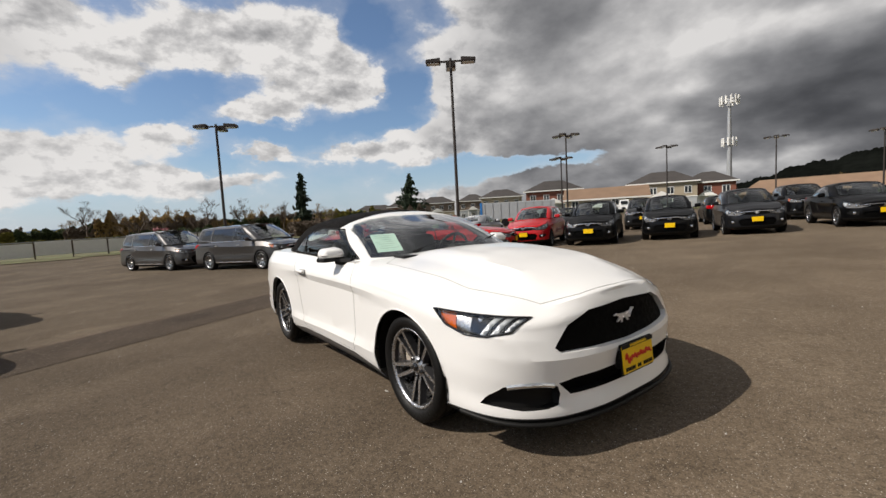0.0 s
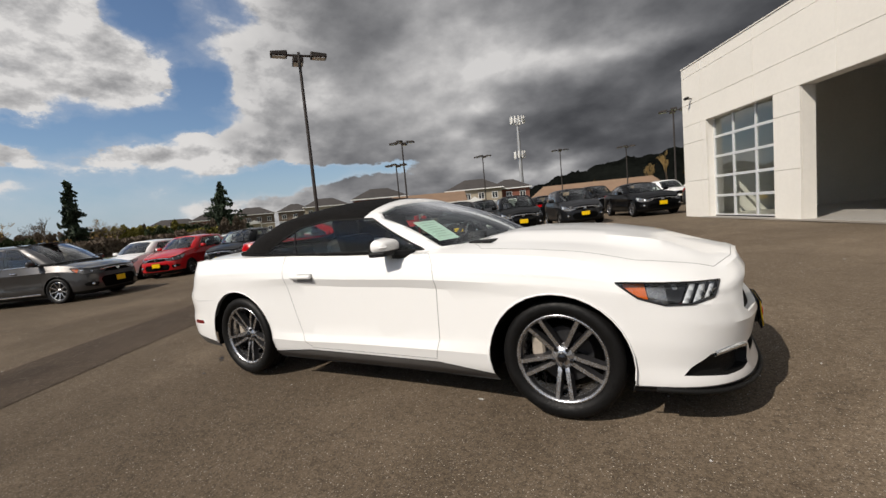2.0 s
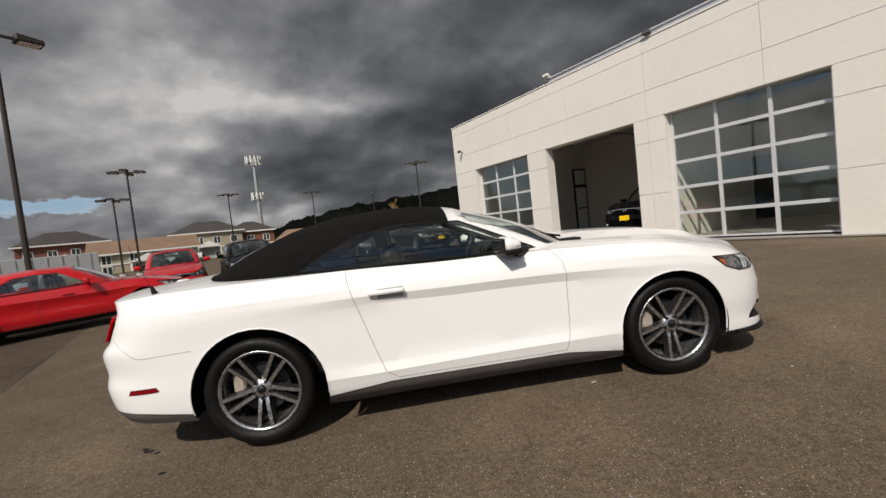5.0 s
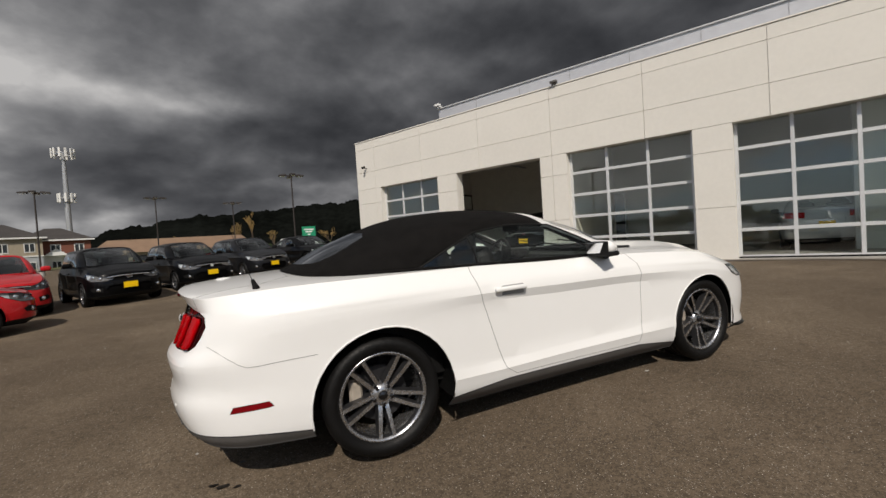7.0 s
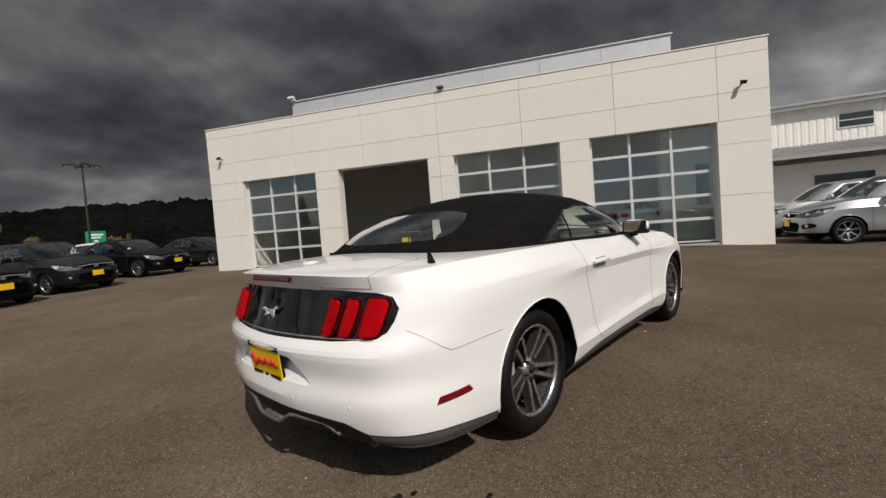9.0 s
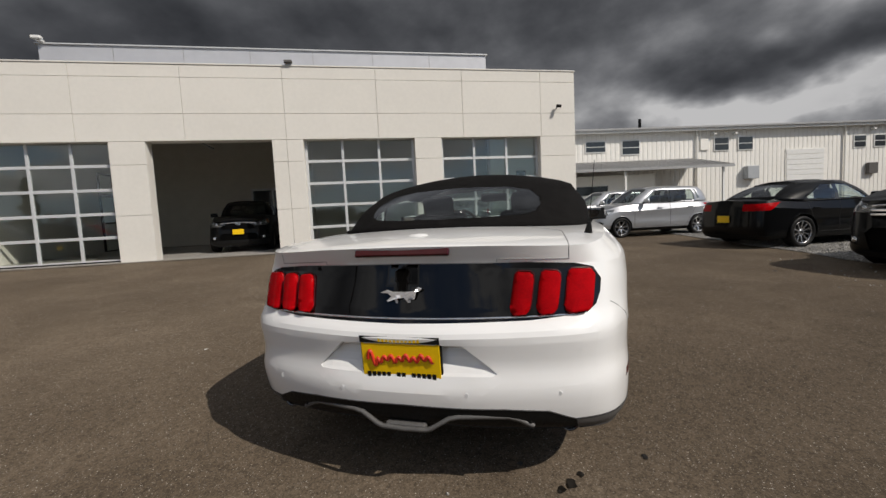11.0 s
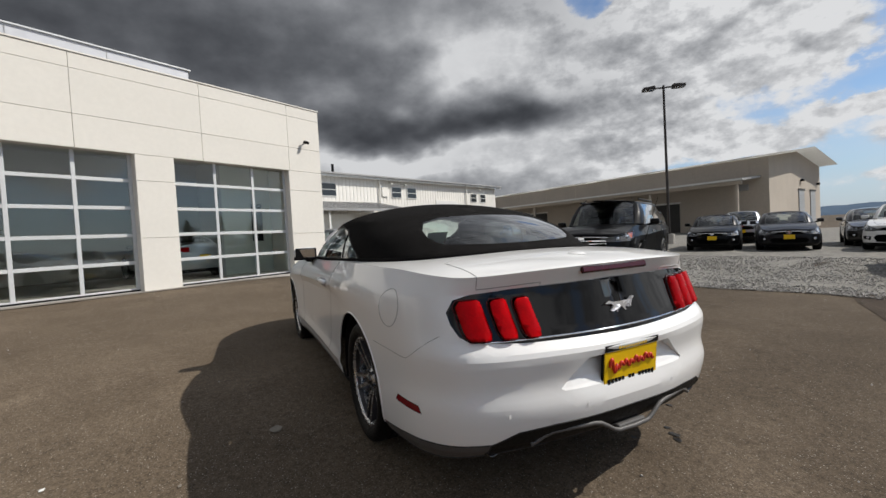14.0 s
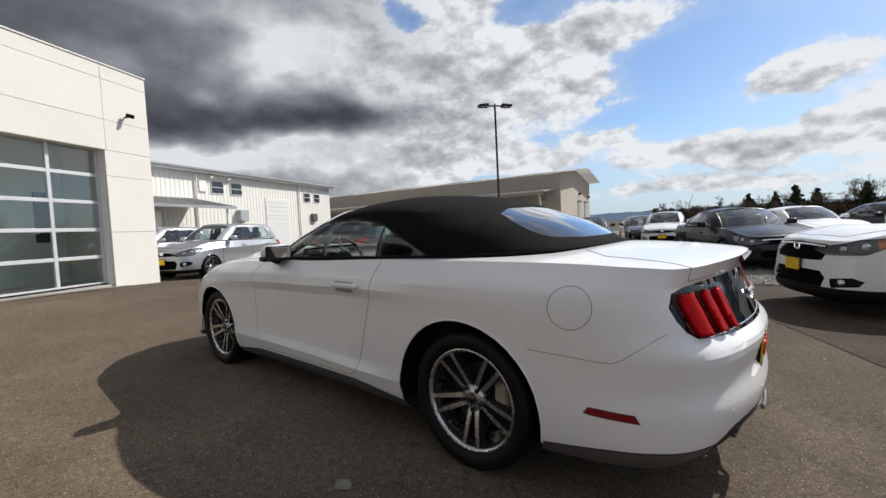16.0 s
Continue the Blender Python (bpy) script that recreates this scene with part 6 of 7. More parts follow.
    pair("tail_lamp", carve(body, [(R + .55, tail - .06), (R - .1, tail - .10), (R - .1, tail - .24), (R + .30, tail - .22)], (0, 2), lambda c: c.y > .45 * w and c.x < 0 and c.z > .6), LAMP_RED, label="red tail lamp")
    door = carve(body, [(wb / 2 - .42, 1.2), (wb / 2 - .42, .32), (s["split"][0], .32), (s["split"][0], 1.2)], (0, 2), lambda c: c.y > .86 * w)
    rear_door = carve(body, [(s["split"][0], 1.2), (s["split"][0], .32), (-wb / 2 + .42, .32), (-wb / 2 + .15, .8), (-wb / 2 + .12, 1.2)], (0, 2), lambda c: c.y > .86 * w)
    for p in (door, rear_door):
        edge = rims(p)
        for sgn in (1, -1):
            ob = part("door", p.copy() if sgn > 0 else mirror(p), paint, car, smooth=True)
            piping("shut_line", [[Vector((v.x, sgn * v.y, v.z)) for v in l] for l in edge], .004, GAP, ob)
            mid = sum(v.co.x for v in p.verts) / len(p.verts)
            part("handle", box((.18, .03, .03), (mid - .22, sgn * (w + .005), belt - .13), .008), CHROME if kind in ("minivan", "suv") else paint, ob)
        p.free()
    whole = part("body", both(body), paint, car, smooth=True)
    for ob in [whole] + [o for o in car.children if o.name.split(".")[0] == "door"]:
        ob.data.set_sharp_from_angle(angle=radians(24))
    # cabin
    base = [(cowl, 0, hood + .005), (cowl - .05, .42 * w, hood), (cowl - .18, .72 * w, hood - .02), (cowl - .42, .875 * w, belt), (0, .905 * w, belt), (-wb * .3, .905 * w, belt + .01), (rb + .42, .865 * w, belt + .02), (rb + .12, .70 * w, tail), (rb + .02, .36 * w, tail), (rb, 0, tail)]
    ring = [(wt, 0, h - .03), (wt - .02, .36 * w, h - .04), (wt - .07, .60 * w, h - .07), (wt - .18, .70 * w, h - .10), ((wt + re) / 2 + .1, .735 * w, h - .075), (re + .55, .72 * w, h - .09), (re + .18, .66 * w, h - .10), (re + .04, .52 * w, h - .085), (re, .3 * w, h - .07), (re, 0, h - .06)]
    mids = [tuple((np.array(p) + np.array(q)) / 2 + np.array((.03 if i < 3 else -.02 if i > 6 else 0, .03 if 1 < i < 9 else 0, .015))) for i, (p, q) in enumerate(zip(base, ring))]
    ridge = [(p[0], 0, h - .03 * abs(p[0] - (wt + re) / 2) / ((wt - re) / 2) ** 1.0) for p in ring]
    ridge[0], ridge[-1] = ring[0], ring[-1]
    top = shell([base, mids, ring], ridge, per=5, sub=4, across=5)
    dark = GLASS_DARK if kind in ("minivan", "suv", "crossover") else GLASS_CAR
    scr = carve(top, [(-.01, hood + .02), (.70 * w, hood + .01), (.62 * w, h - .125), (.5 * w, h - .085), (-.01, h - .06)], (1, 2), lambda c: c.x > wt - .12)
    ob = part("windscreen", both(scr), GLASS_CAR, car, smooth=True)
    ob.visible_shadow = False
    a, b = s["split"]
    top_z, low_z = h - .145, belt + .035
    pair("front_window", carve(top, [(cowl - .50, low_z), (wt - .20, top_z), (a + .05, top_z + .01), (a + .04, low_z)], (0, 2), lambda c: c.y > .5 * w), GLASS_CAR, False)
    pair("rear_window", carve(top, [(a - .05, low_z), (a - .05, top_z + .01), (max(b, re + .35), top_z), (b - .06, low_z + .03)], (0, 2), lambda c: c.y > .5 * w), dark, False)
    if kind != "sedan":
        pair("quarter_window", carve(top, [(b - .16, low_z + .04), (b - .10, top_z - .01), (re + .30, top_z - .02), (rb + .50, low_z + .09)], (0, 2), lambda c: c.y > .5 * w), dark, False)
    pair("pillar", carve(top, [(a + .05, low_z - .01), (a + .06, top_z + .012), (a - .06, top_z + .012), (a - .06, low_z - .01)], (0, 2), lambda c: c.y > .5 * w), GLOSS_BLACK)
    for sgn in (1, -1):
        hit = [skin.ray_cast(Vector((x_, 3, belt - .03)), Vector((0, -1, 0)))[0] for x_ in (cowl - .55, (cowl - .55 + a) / 2, a, (a + b) / 2, b, b - .15)]
        piping("sill_trim", [[Vector((p.x, sgn * (p.y - .02), belt + .022)) for p in hit]], .012, CHROME if kind in ("suv", "minivan") else TRIM, car)
    back = carve(top, [(-.01, h - .10), (.45 * w, h - .12), (.58 * w, tail + .06), (-.01, tail + .05)], (1, 2), lambda c: c.x < re + .12)
    ob = part("back_window", both(back), dark, car, smooth=True)
    ob.visible_shadow = False
    part("roof", both(thicken(top, .02)), paint, car, smooth=True)
    part("cabin", span_box((rb + .3, -.80 * w, .3), (cowl - .25, .80 * w, belt - .12), .03), TRIM, car)
    part("dashboard", span_box((cowl - .75, -.78 * w, belt - .2), (cowl - .12, .78 * w, hood - .015), .04), TRIM, car)
    for y in (.38 * w * 1.1, -.38 * w * 1.1):
        for x in (.0, -.85):
            seat_ = part("seat_back", box((.14, .46, .56), (x - .1, y, belt - .02), .05, Matrix.Rotation(radians(-14), 4, "Y")), SEAT, car)
            part("headrest", box((.09, .25, .16), (x - .2, y, belt + .32), .035, Matrix.Rotation(radians(-10), 4, "Y")), SEAT, seat_)
    for sgn in (1, -1):
        m_ = part("mirror", box((.11, .20, .13), (cowl - .52, sgn * (w + .08), belt + .085), .04, segments=3), paint, car, smooth=True)
        part("mirror_foot", box((.07, .12, .04), (cowl - .50, sgn * (w - .01), belt + .03), .012), TRIM, m_)
        for x in (wb / 2, -wb / 2):
            wheel(car, x, sgn, w * .975, r, r, r * .70, .20, s["sp"], False)
    part("underbody", span_box((R + .2, -w * .7, .17), (F - .2, w * .7, .32), .03), TRIM, car)
    sign_board(car, (F + .006, 0, .60 if kind in ("suv", "crossover") else .50), Matrix(), False)
    sign_board(car, (R - .006, 0, .62 if kind == "sedan" else .80), Matrix.Rotation(math.pi, 4, "Z"), False)
    if kind == "suv":
        for k in range(2):
            part("grille_bar", box((.03, 1.0 * w, .03), (F - .03, 0, nose - .13 - k * .06), .008), CHROME, car)
        for sgn in (1, -1):
            part("roof_rail", box((1.7, .04, .04), (-.7, sgn * .68 * w, h - .02), .012), TRIM, car)
    if kind == "minivan":
        for sgn in (1, -1):
            part("slide_rail", box((1.3, .012, .03), (-1.5, sgn * (w * .992), belt - .10), .003), TRIM, car)
            part("sill_strip", box((2.1, .015, .035), (-.05, sgn * (w * .975), .30), .004), CHROME, car)
    return car


def park(kind, paint, colour, x, y, heading, lift=0.0):
    s = SPECS[kind]
    hx, hy = math.cos(radians(heading)), math.sin(radians(heading))
    d, wd = s["wb"] / 2, s["w"] * .9
    pitch = math.degrees(math.atan2(rise(x + hx * d, y + hy * d) - rise(x - hx * d, y - hy * d), 2 * d))
    roll = math.degrees(math.atan2(rise(x - hy * wd, y + hx * wd) - rise(x + hy * wd, y - hx * wd), 2 * wd))
    z = (rise(x + hx * d, y + hy * d) + rise(x - hx * d, y - hy * d)) / 2 + lift
    m = pose(x, y, z, 0, 0, heading) @ pose(0, 0, 0, roll, -pitch, 0)
    key = (kind, paint.name)
    if key not in built:
        built[key] = make_car(kind, paint, colour)
        built[key].matrix_basis = m
        return built[key]
    return copy_thing(built[key], m)


ROW, ACROSS = -62.84, 27.0
# the row that faces the convertible
park("hatchback", RED_PAINT, "bright red", -7.9, 10.9, ROW)
park("hatchback", BLACK_PAINT, "black", -5.85, 11.82, ROW)
park("hatchback", BLACK_PAINT, "black", -4.14, 13.79, ROW)
park("hatchback", DARK_PAINT, "dark grey", -2.24, 15.45, ROW)
park("sedan", BLACK_PAINT, "glossy black", 0.25, 17.5, ROW)
park("sedan", DARK_PAINT, "dark grey", 3.6, 20.2, ROW)
# a side-on sedan, and three hatchbacks beyond the minivans
park("sedan", RED_PAINT, "bright red", -7.9, 6.52, 32)
park("hatchback", BLACK_PAINT, "black", -14.08, 8.1, ROW)
park("hatchback", RED_PAINT, "bright red", -16.08, 6.88, ROW)
park("hatchback", WHITE_PAINT, "white", -18.0, 6.1, ROW)
park("minivan", GREY_PAINT, "grey metallic", -14.55, 1.6, ACROSS)
park("minivan", GREY_PAINT, "grey metallic", -19.4, -1.0, ACROSS)
# second row behind
park("sedan", DARK_PAINT, "dark grey", -11.6, 17.6, ROW)
park("crossover", DARK_PAINT, "dark grey", -8.4, 20.0, ROW)
park("sedan", BLACK_PAINT, "glossy black", -5.6, 22.4, ROW + 180)
park("crossover", BLACK_PAINT, "black", -2.6, 23.2, ROW)
park("crossover", WHITE_PAINT, "white", 1.0, 27.5, ROW)
park("sedan", SILVER_PAINT, "silver", -15.6, 14.6, ROW + 180)
park("sedan", WHITE_PAINT, "white", -20.5, 11.0, ROW)
# beside the workshop and on the gravel
park("hatchback", SILVER_PAINT, "silver", 10.9, -3.2, 113)
park("hatchback", SILVER_PAINT, "silver", 13.5, -2.2, 113)
park("sedan", BLACK_PAINT, "glossy black", 7.7, -6.17, ROW)
park("suv", BLACK_PAINT, "black", 3.75, -6.95, 117)
park("minivan", DARK_PAINT, "dark grey", 8.2, -13.4, 117)
park("sedan", BLACK_PAINT, "glossy black", 6.8, -16.6, 117)
park("sedan", DARK_PAINT, "dark grey", 4.7, -17.4, 117)
park("crossover", SILVER_PAINT, "silver", 8.6, -22.0, 117)
park("sedan", GREY_PAINT, "grey metallic", 3.2, -20.6, 112)
park("hatchback", WHITE_PAINT, "white", 1.6, -18.2, 98)
park("sedan", DARK_PAINT, "dark grey", -1.6, -10.5, 117)
park("crossover", WHITE_PAINT, "white", -4.55, -5.75, ACROSS)
park("crossover", SILVER_PAINT, "silver", -8.8, -6.1, ACROSS)
park("sedan", WHITE_PAINT, "white", -2.9, -15.2, 117)
park("sedan", DARK_PAINT, "dark grey", -5.4, -16.4, 117)
park("hatchback", SILVER_PAINT, "silver", -8.0, -18.0, 117)
park("sedan", SILVER_PAINT, "silver", -7.4, -12.6, 117)
park("crossover", DARK_PAINT, "dark grey", -0.4, -24.0, 117)
# one car stands inside the open bay
inside = park("crossover", BLACK_PAINT, "black", 7.57, 9.7, 222)
inside.matrix_basis = pose(8.0, 9.57, 0.285, 0, 0, 212)
serviced = park("sedan", SILVER_PAINT, "silver", 12.68, 3.32, 27)
serviced.matrix_basis = pose(12.68, 3.32, 0.285, 0, 0, 27)

# ---- lamp posts, mast, sign ----
def lamp_post(x, y, top, heads, turn=0.0, r=0.075):
    z = rise(x, y)
    post = empty("street_lamp", pose(x, y, z, 0, 0, turn), "dark bronze lot lamp post with %d box heads" % heads, "lamp post", "lamp posts round the lot")
    t = top - z
    part("base", rod((0, 0, -0.2), (0, 0, 0.55), 0.28, 0.26, 14), CONCRETE, post)
    part("pole", rod((0, 0, 0.55), (0, 0, t + 0.12), r, r * 0.75, 10), POLE, post)
    for k in range(heads):
        a = {2: (0, 180), 3: (0, 180, 90), 4: (0, 90, 180, 270)}[heads][k]
        m = Matrix.Rotation(radians(a), 4, "Z")
        arm = part("arm", box((0.45, 0.06, 0.08), (0.22, 0, t), 0.01), POLE, post)
        arm.matrix_basis = m
        b = box((0.62, 0.42, 0.20), (0.74, 0, t + 0.02), 0.025)
        for v in b.verts:
            if v.co.z > t + 0.05 and v.co.x > 0.9:
                v.co.z -= 0.05
        head = part("lamp_head", b, POLE, arm)
        part("lens", span_box((0.50, -0.17, t - 0.092), (0.98, 0.17, t - 0.082)), LAMP_CLEAR, head)
    return post


for x, y, t, n, a in ((-10.85, 9.17, 7.75, 3, 52), (-20.9, 1.57, 6.45, 3, 60), (-18.1, 26.2, 7.1, 4, 20), (-21.6, 30.0, 5.9, 4, 20), (-18.8, 44.0, 7.25, 4, 10), (-11.5, 51.8, 7.5, 4, 15), (1.45, 36.3, 7.5, 4, 5), (-4.0, 54.0, 7.0, 4, 0), (11.05, -19.73, 8.44, 2, 50)):
    lamp_post(x, y, t, n, a)

tower = empty("cell_tower", pose(-41.2, 123, -0.6), "grey monopole cell tower with two rings of antennas", "cell tower")
part("pole", rod((0, 0, 0), (0, 0, 27.5), 0.75, 0.38, 12), GALV, tower)
for z, n, rr in ((27.0, 12, 2.1), (16.6, 9, 1.6)):
    plat = part("platform", lathe([(rr, z - 0.12), (rr, z + 0.12), (rr - 0.3, z + 0.12), (rr - 0.3, z - 0.12)], 18, "z"), GALV, tower)
    for k in range(n):
        a = 2 * math.pi * k / n
        part("antenna", box((0.28, 0.42, 2.1), (rr * math.cos(a), rr * math.sin(a), z + 0.1), 0.05, Matrix.Rotation(a, 4, "Z")), WHITE_TRIM, plat)
road_sign = empty("road_sign", pose(8.3, 85, -0.5, 0, 0, 0), "green highway direction sign on two posts", "road sign")
part("board", box((2.6, 0.08, 2.1), (0, 0, 4.6), 0.01), SIGN_GREEN, road_sign)
for x in (-0.9, 0.9):
    part("post", rod((x, 0.1, 0), (x, 0.1, 5.4), 0.07), GALV, road_sign)
for k, wv in ((0.45, 1.9), (0.0, 1.3), (-0.55, 0.5)):
    part("print_bar", box((wv, 0.02, 0.26), (0, -0.055, 4.6 + k)), WHITE_TRIM, road_sign)

# ---- hills ----
def ridge_of(name, mat, dist, azs, height, bumps, label, base=-20.0):
    bm = bmesh.new()
    rows = []
    for i in range(len(azs)):
        a = radians(azs[i])
        hgt = height(azs[i]) + bumps * 0.8 * noise.noise((azs[i] * 0.6, 3, 0))
        crest = hgt + bumps * (0.35 * noise.noise((azs[i] * 2.7, 1, 0)) + 0.22 * abs(noise.noise((azs[i] * 9.0, 1, 0))) + 0.14 * noise.noise((azs[i] * 23.0, 1, 0)))
        c, s_ = math.cos(a), math.sin(a)
        rows.append([bm.verts.new((dist * k * c, dist * k * s_, z)) for k, z in ((1.0, base), (1.0 + 0.10, hgt * 0.45), (1.2, hgt * 0.8), (1.31, hgt * 0.965), (1.32, crest), (1.5, hgt * 0.6))])
    for p, q in zip(rows, rows[1:]):
        for k in range(5):
            bm.faces.new((p[k], p[k + 1], q[k + 1], q[k]))
    return tagged(part(name, bm, mat, smooth=True), label, "hill", kind="structure")


CREST_AZ, CREST_EL = (30, 60, 75, 84, 92, 98, 103, 107, 113), (4.5, 5.8, 6.1, 5.5, 4.9, 4.4, 3.5, 2.5, 0.5)
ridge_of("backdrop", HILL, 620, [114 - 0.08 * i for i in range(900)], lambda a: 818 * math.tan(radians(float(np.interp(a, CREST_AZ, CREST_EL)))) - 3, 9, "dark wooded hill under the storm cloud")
# no haze in the air here: these hills carry it in their blue colour
ridge_of("backdrop", HILL_HAZE, 2600, [-20 - 0.3 * i for i in range(560)], lambda a: 42 + 22 * math.sin(radians(a * 3.1)), 9, "far hills on the horizon, their haze painted in as blue")


# ---- trees ----
def leaf_cloud(spots, size, rnd, flat=0.6):
    """Many small clumps of crossed leaves as one mesh."""
    vs, fs = [], []
    for x, y, z, s in spots:
        for _ in range(2):
            turn = Euler((rnd.random() * 6.3, rnd.random() * 6.3, rnd.random() * 6.3)).to_matrix()
            k = len(vs)
            for a, b in ((-1, -0.4), (0.2, -0.8), (1, 0.1), (0.1, 0.7), (-0.7, 0.5)):
                p = turn @ Vector((a * size * s, b * size * s * flat, 0.12 * size * s * (a * b)))
                vs.append((x + p.x, y + p.y, z + p.z))
            fs.append(tuple(range(k, k + 5)))
    me = bpy.data.meshes.new("leaves")
    me.from_pydata(vs, [], fs)
    return me


def fir(x, y, h, spread, seed, ragged=0.35):
    rnd = random.Random(seed)
    z = rise(x, y)
    tree = empty("fir_tree", pose(x, y, z), "tall dark green fir with uneven drooping boughs", "tree", "conifers beyond the lot")
    part("trunk", rod((0, 0, -0.3), (0, 0, h * 0.97), h * 0.022, h * 0.004, 8), BARK, tree)
    spots, limbs = [], bmesh.new()
    n = int(h * 9)
    for i in range(n):
        t = i / n
        zz = h * (0.10 + 0.89 * t)
        reach = spread * (1 - t) ** 0.8 * rnd.uniform(1 - ragged, 1.15) + 0.12
        a = rnd.random() * 6.283
        tip = (reach * math.cos(a), reach * math.sin(a), zz - reach * rnd.uniform(0.05, 0.28))
        rod((0, 0, zz), tip, 0.035, 0.01, 4, bm=limbs, caps=False)
        m = max(3, int(reach * 9))
        for k in range(m):
            u = (k + rnd.random()) / m
            spots.append((tip[0] * u + rnd.gauss(0, 0.10), tip[1] * u + rnd.gauss(0, 0.10), zz + (tip[2] - zz) * u + rnd.gauss(-0.08, 0.10), rnd.uniform(0.7, 1.3) * (1.1 - 0.4 * u)))
    part("boughs", limbs, BARK, tree)
    me = leaf_cloud(spots, 0.42, rnd)
    me.materials.append(FIR)
    new("crown", me).parent = tree


fir(-79, 49, 11.8, 5.6, 3, 0.62)
fir(-62.4, 19.0, 9.6, 2.1, 5, 0.5)


def bare_tree(x, y, h, seed, mat, spread=0.5, depth=6):
    rnd = random.Random(seed)
    tree = empty("bare_tree", pose(x, y, rise(x, y) - 0.1), "leafless spring tree with fine upright twigs", "tree", "bare trees beyond the lot")
    bm = bmesh.new()
    vs, fs = [], []

    def grow(p, way, length, r, level):
        q = p + way * length
        rod(p, q, r, r * 0.65, 5 if level < 3 else 3, bm=bm, caps=False) if level < 3 else None
        if level >= 3:
            k = len(vs)
            side = way.cross(Vector((rnd.random() - .5, rnd.random() - .5, .3))).normalized() * max(r * 0.8, h * 0.0016)
            vs.extend([p - side, p + side, q])
            fs.append((k, k + 1, k + 2))
        if level == depth:
            return
        for _ in range(3 if level < 4 else 4):
            tilt = Vector((rnd.gauss(0, spread), rnd.gauss(0, spread), rnd.gauss(0.25, 0.2)))
            grow(p + (q - p) * rnd.uniform(0.45, 1.0), (way + tilt).normalized(), length * rnd.uniform(0.58, 0.80), r * 0.55, level + 1)

    grow(Vector((0, 0, 0)), Vector((0, 0, 1)), h * 0.30, h * 0.022, 0)
    part("trunk", bm, BARK, tree)
    me = bpy.data.meshes.new("twigs")
    me.from_pydata([tuple(v) for v in vs], [], fs)
    me.materials.append(mat)
    new("crown", me).parent = tree


for k, (x, y, h, m, sp) in enumerate(((-80, 14, 8.5, TWIG, .5), (-92, 22, 9, TWIG, .5), (-70, 26, 6.5, TWIG, .55), (-84, 32, 7, TWIG_GOLD, .5), (-60, -2, 7.5, TWIG, .5), (-75, -8, 9, TWIG, .5), (-90, 2, 7, TWIG, .5), (-64, 8, 5.5, TWIG_GOLD, .6),
                                        (-6, 130, 14, TWIG_GOLD, .22), (-2, 132, 16, TWIG_GOLD, .18), (4, 140, 9, TWIG_GOLD, .4), (-22, 138, 9, TWIG_GOLD, .4), (-60, 105, 8, TWIG_GOLD, .5), (18, 120, 8, TWIG_GOLD, .5),
                                        (-12, -95, 9, TWIG, .5), (-18, -92, 8, TWIG, .5), (-24, -96, 10, TWIG, .5), (-31, -90, 9, TWIG, .5), (-38, -88, 10, TWIG, .5), (-46, -86, 9, TWIG, .5), (-54, -84, 11, TWIG, .5), (-3, -99, 7, TWIG, .5), (-62, -80, 10, TWIG, .5))):
    bare_tree(x, y, h, 20 + k, m, sp)
wood = random.Random(5)
for k in range(20):
    a, d = radians(-79 - 1.05 * k + wood.uniform(-.4, .4)), wood.uniform(88, 108)
    bare_tree(d * math.cos(a), d * math.sin(a), (4.6 + 0.16 * k) * wood.uniform(0.85, 1.25), 200 + k, TWIG, .42)
for k in range(14):
    a, d = radians(158 + 2.3 * k + wood.uniform(-.8, .8)), wood.uniform(64, 86)
    bare_tree(d * math.cos(a), d * math.sin(a), wood.uniform(4.5, 8.0), 240 + k, TWIG_GOLD if k % 4 == 1 else TWIG, .45)
for k, (x, y, h) in enumerate(((-50, -88, 9), (-58, -86, 10), (-66, -84, 9), (3, -98, 5.2), (-4, -97, 6.0), (-7, -101, 5.4), (-13, -96, 5.6), (-1, -102, 5.0))):
    fir(x, y, h, 2.2, 70 + k)


def shrub(name, x, y, length, deep, h, turn, mat, seed, label):
    rnd = random.Random(seed)
    spots = []
    for _ in range(int(length * deep * h * 40) + 200):
        u, v = rnd.uniform(-1, 1), rnd.uniform(-1, 1)
        lump = 0.72 + 0.35 * noise.noise((u * length * 0.5, seed, 0))
        zz = rnd.random() ** 0.7 * h * lump
        spots.append((u * length / 2, v * deep / 2 * (1 - 0.5 * zz / h), zz, rnd.uniform(0.6, 1.3)))
    me = leaf_cloud(spots, 0.22, rnd, 0.7)
    me.materials.append(mat)
    ob = new(name, me)
    ob.matrix_basis = pose(x, y, rise(x, y) - 0.05, 0, 0, turn)
    return tagged(ob, label, "shrub", "shrubs beyond the lot")


shrub("hedge", -60, 5, 16, 3, 2.6, 80, HEDGE, 1, "rough dark green hedge beyond the lot")
shrub("hedge", -68, -6, 22, 3, 1.8, 75, SHRUB_GOLD, 2, "rough dry hedge with yellowing leaves")
shrub("bush", -66, 0.5, 3.4, 3, 2.6, 0, BLOSSOM, 3, "pink blossoming bush beyond the lot")
shrub("hedge", -58, 24, 18, 3, 2.8, 100, TWIG, 4, "brown leafless hedge beyond the lot")
shrub("bush", -66, 36, 9, 3, 3.0, 120, SHRUB_GOLD, 5, "yellow-green bushes in front of the houses")
shrub("hedge", -40, 96, 30, 4, 2.4, 10, TWIG_GOLD, 6, "golden brown scrub along the road")
shrub("hedge", 8, 100, 40, 4, 2.2, 0, HEDGE, 7, "dark scrub at the foot of the hill")

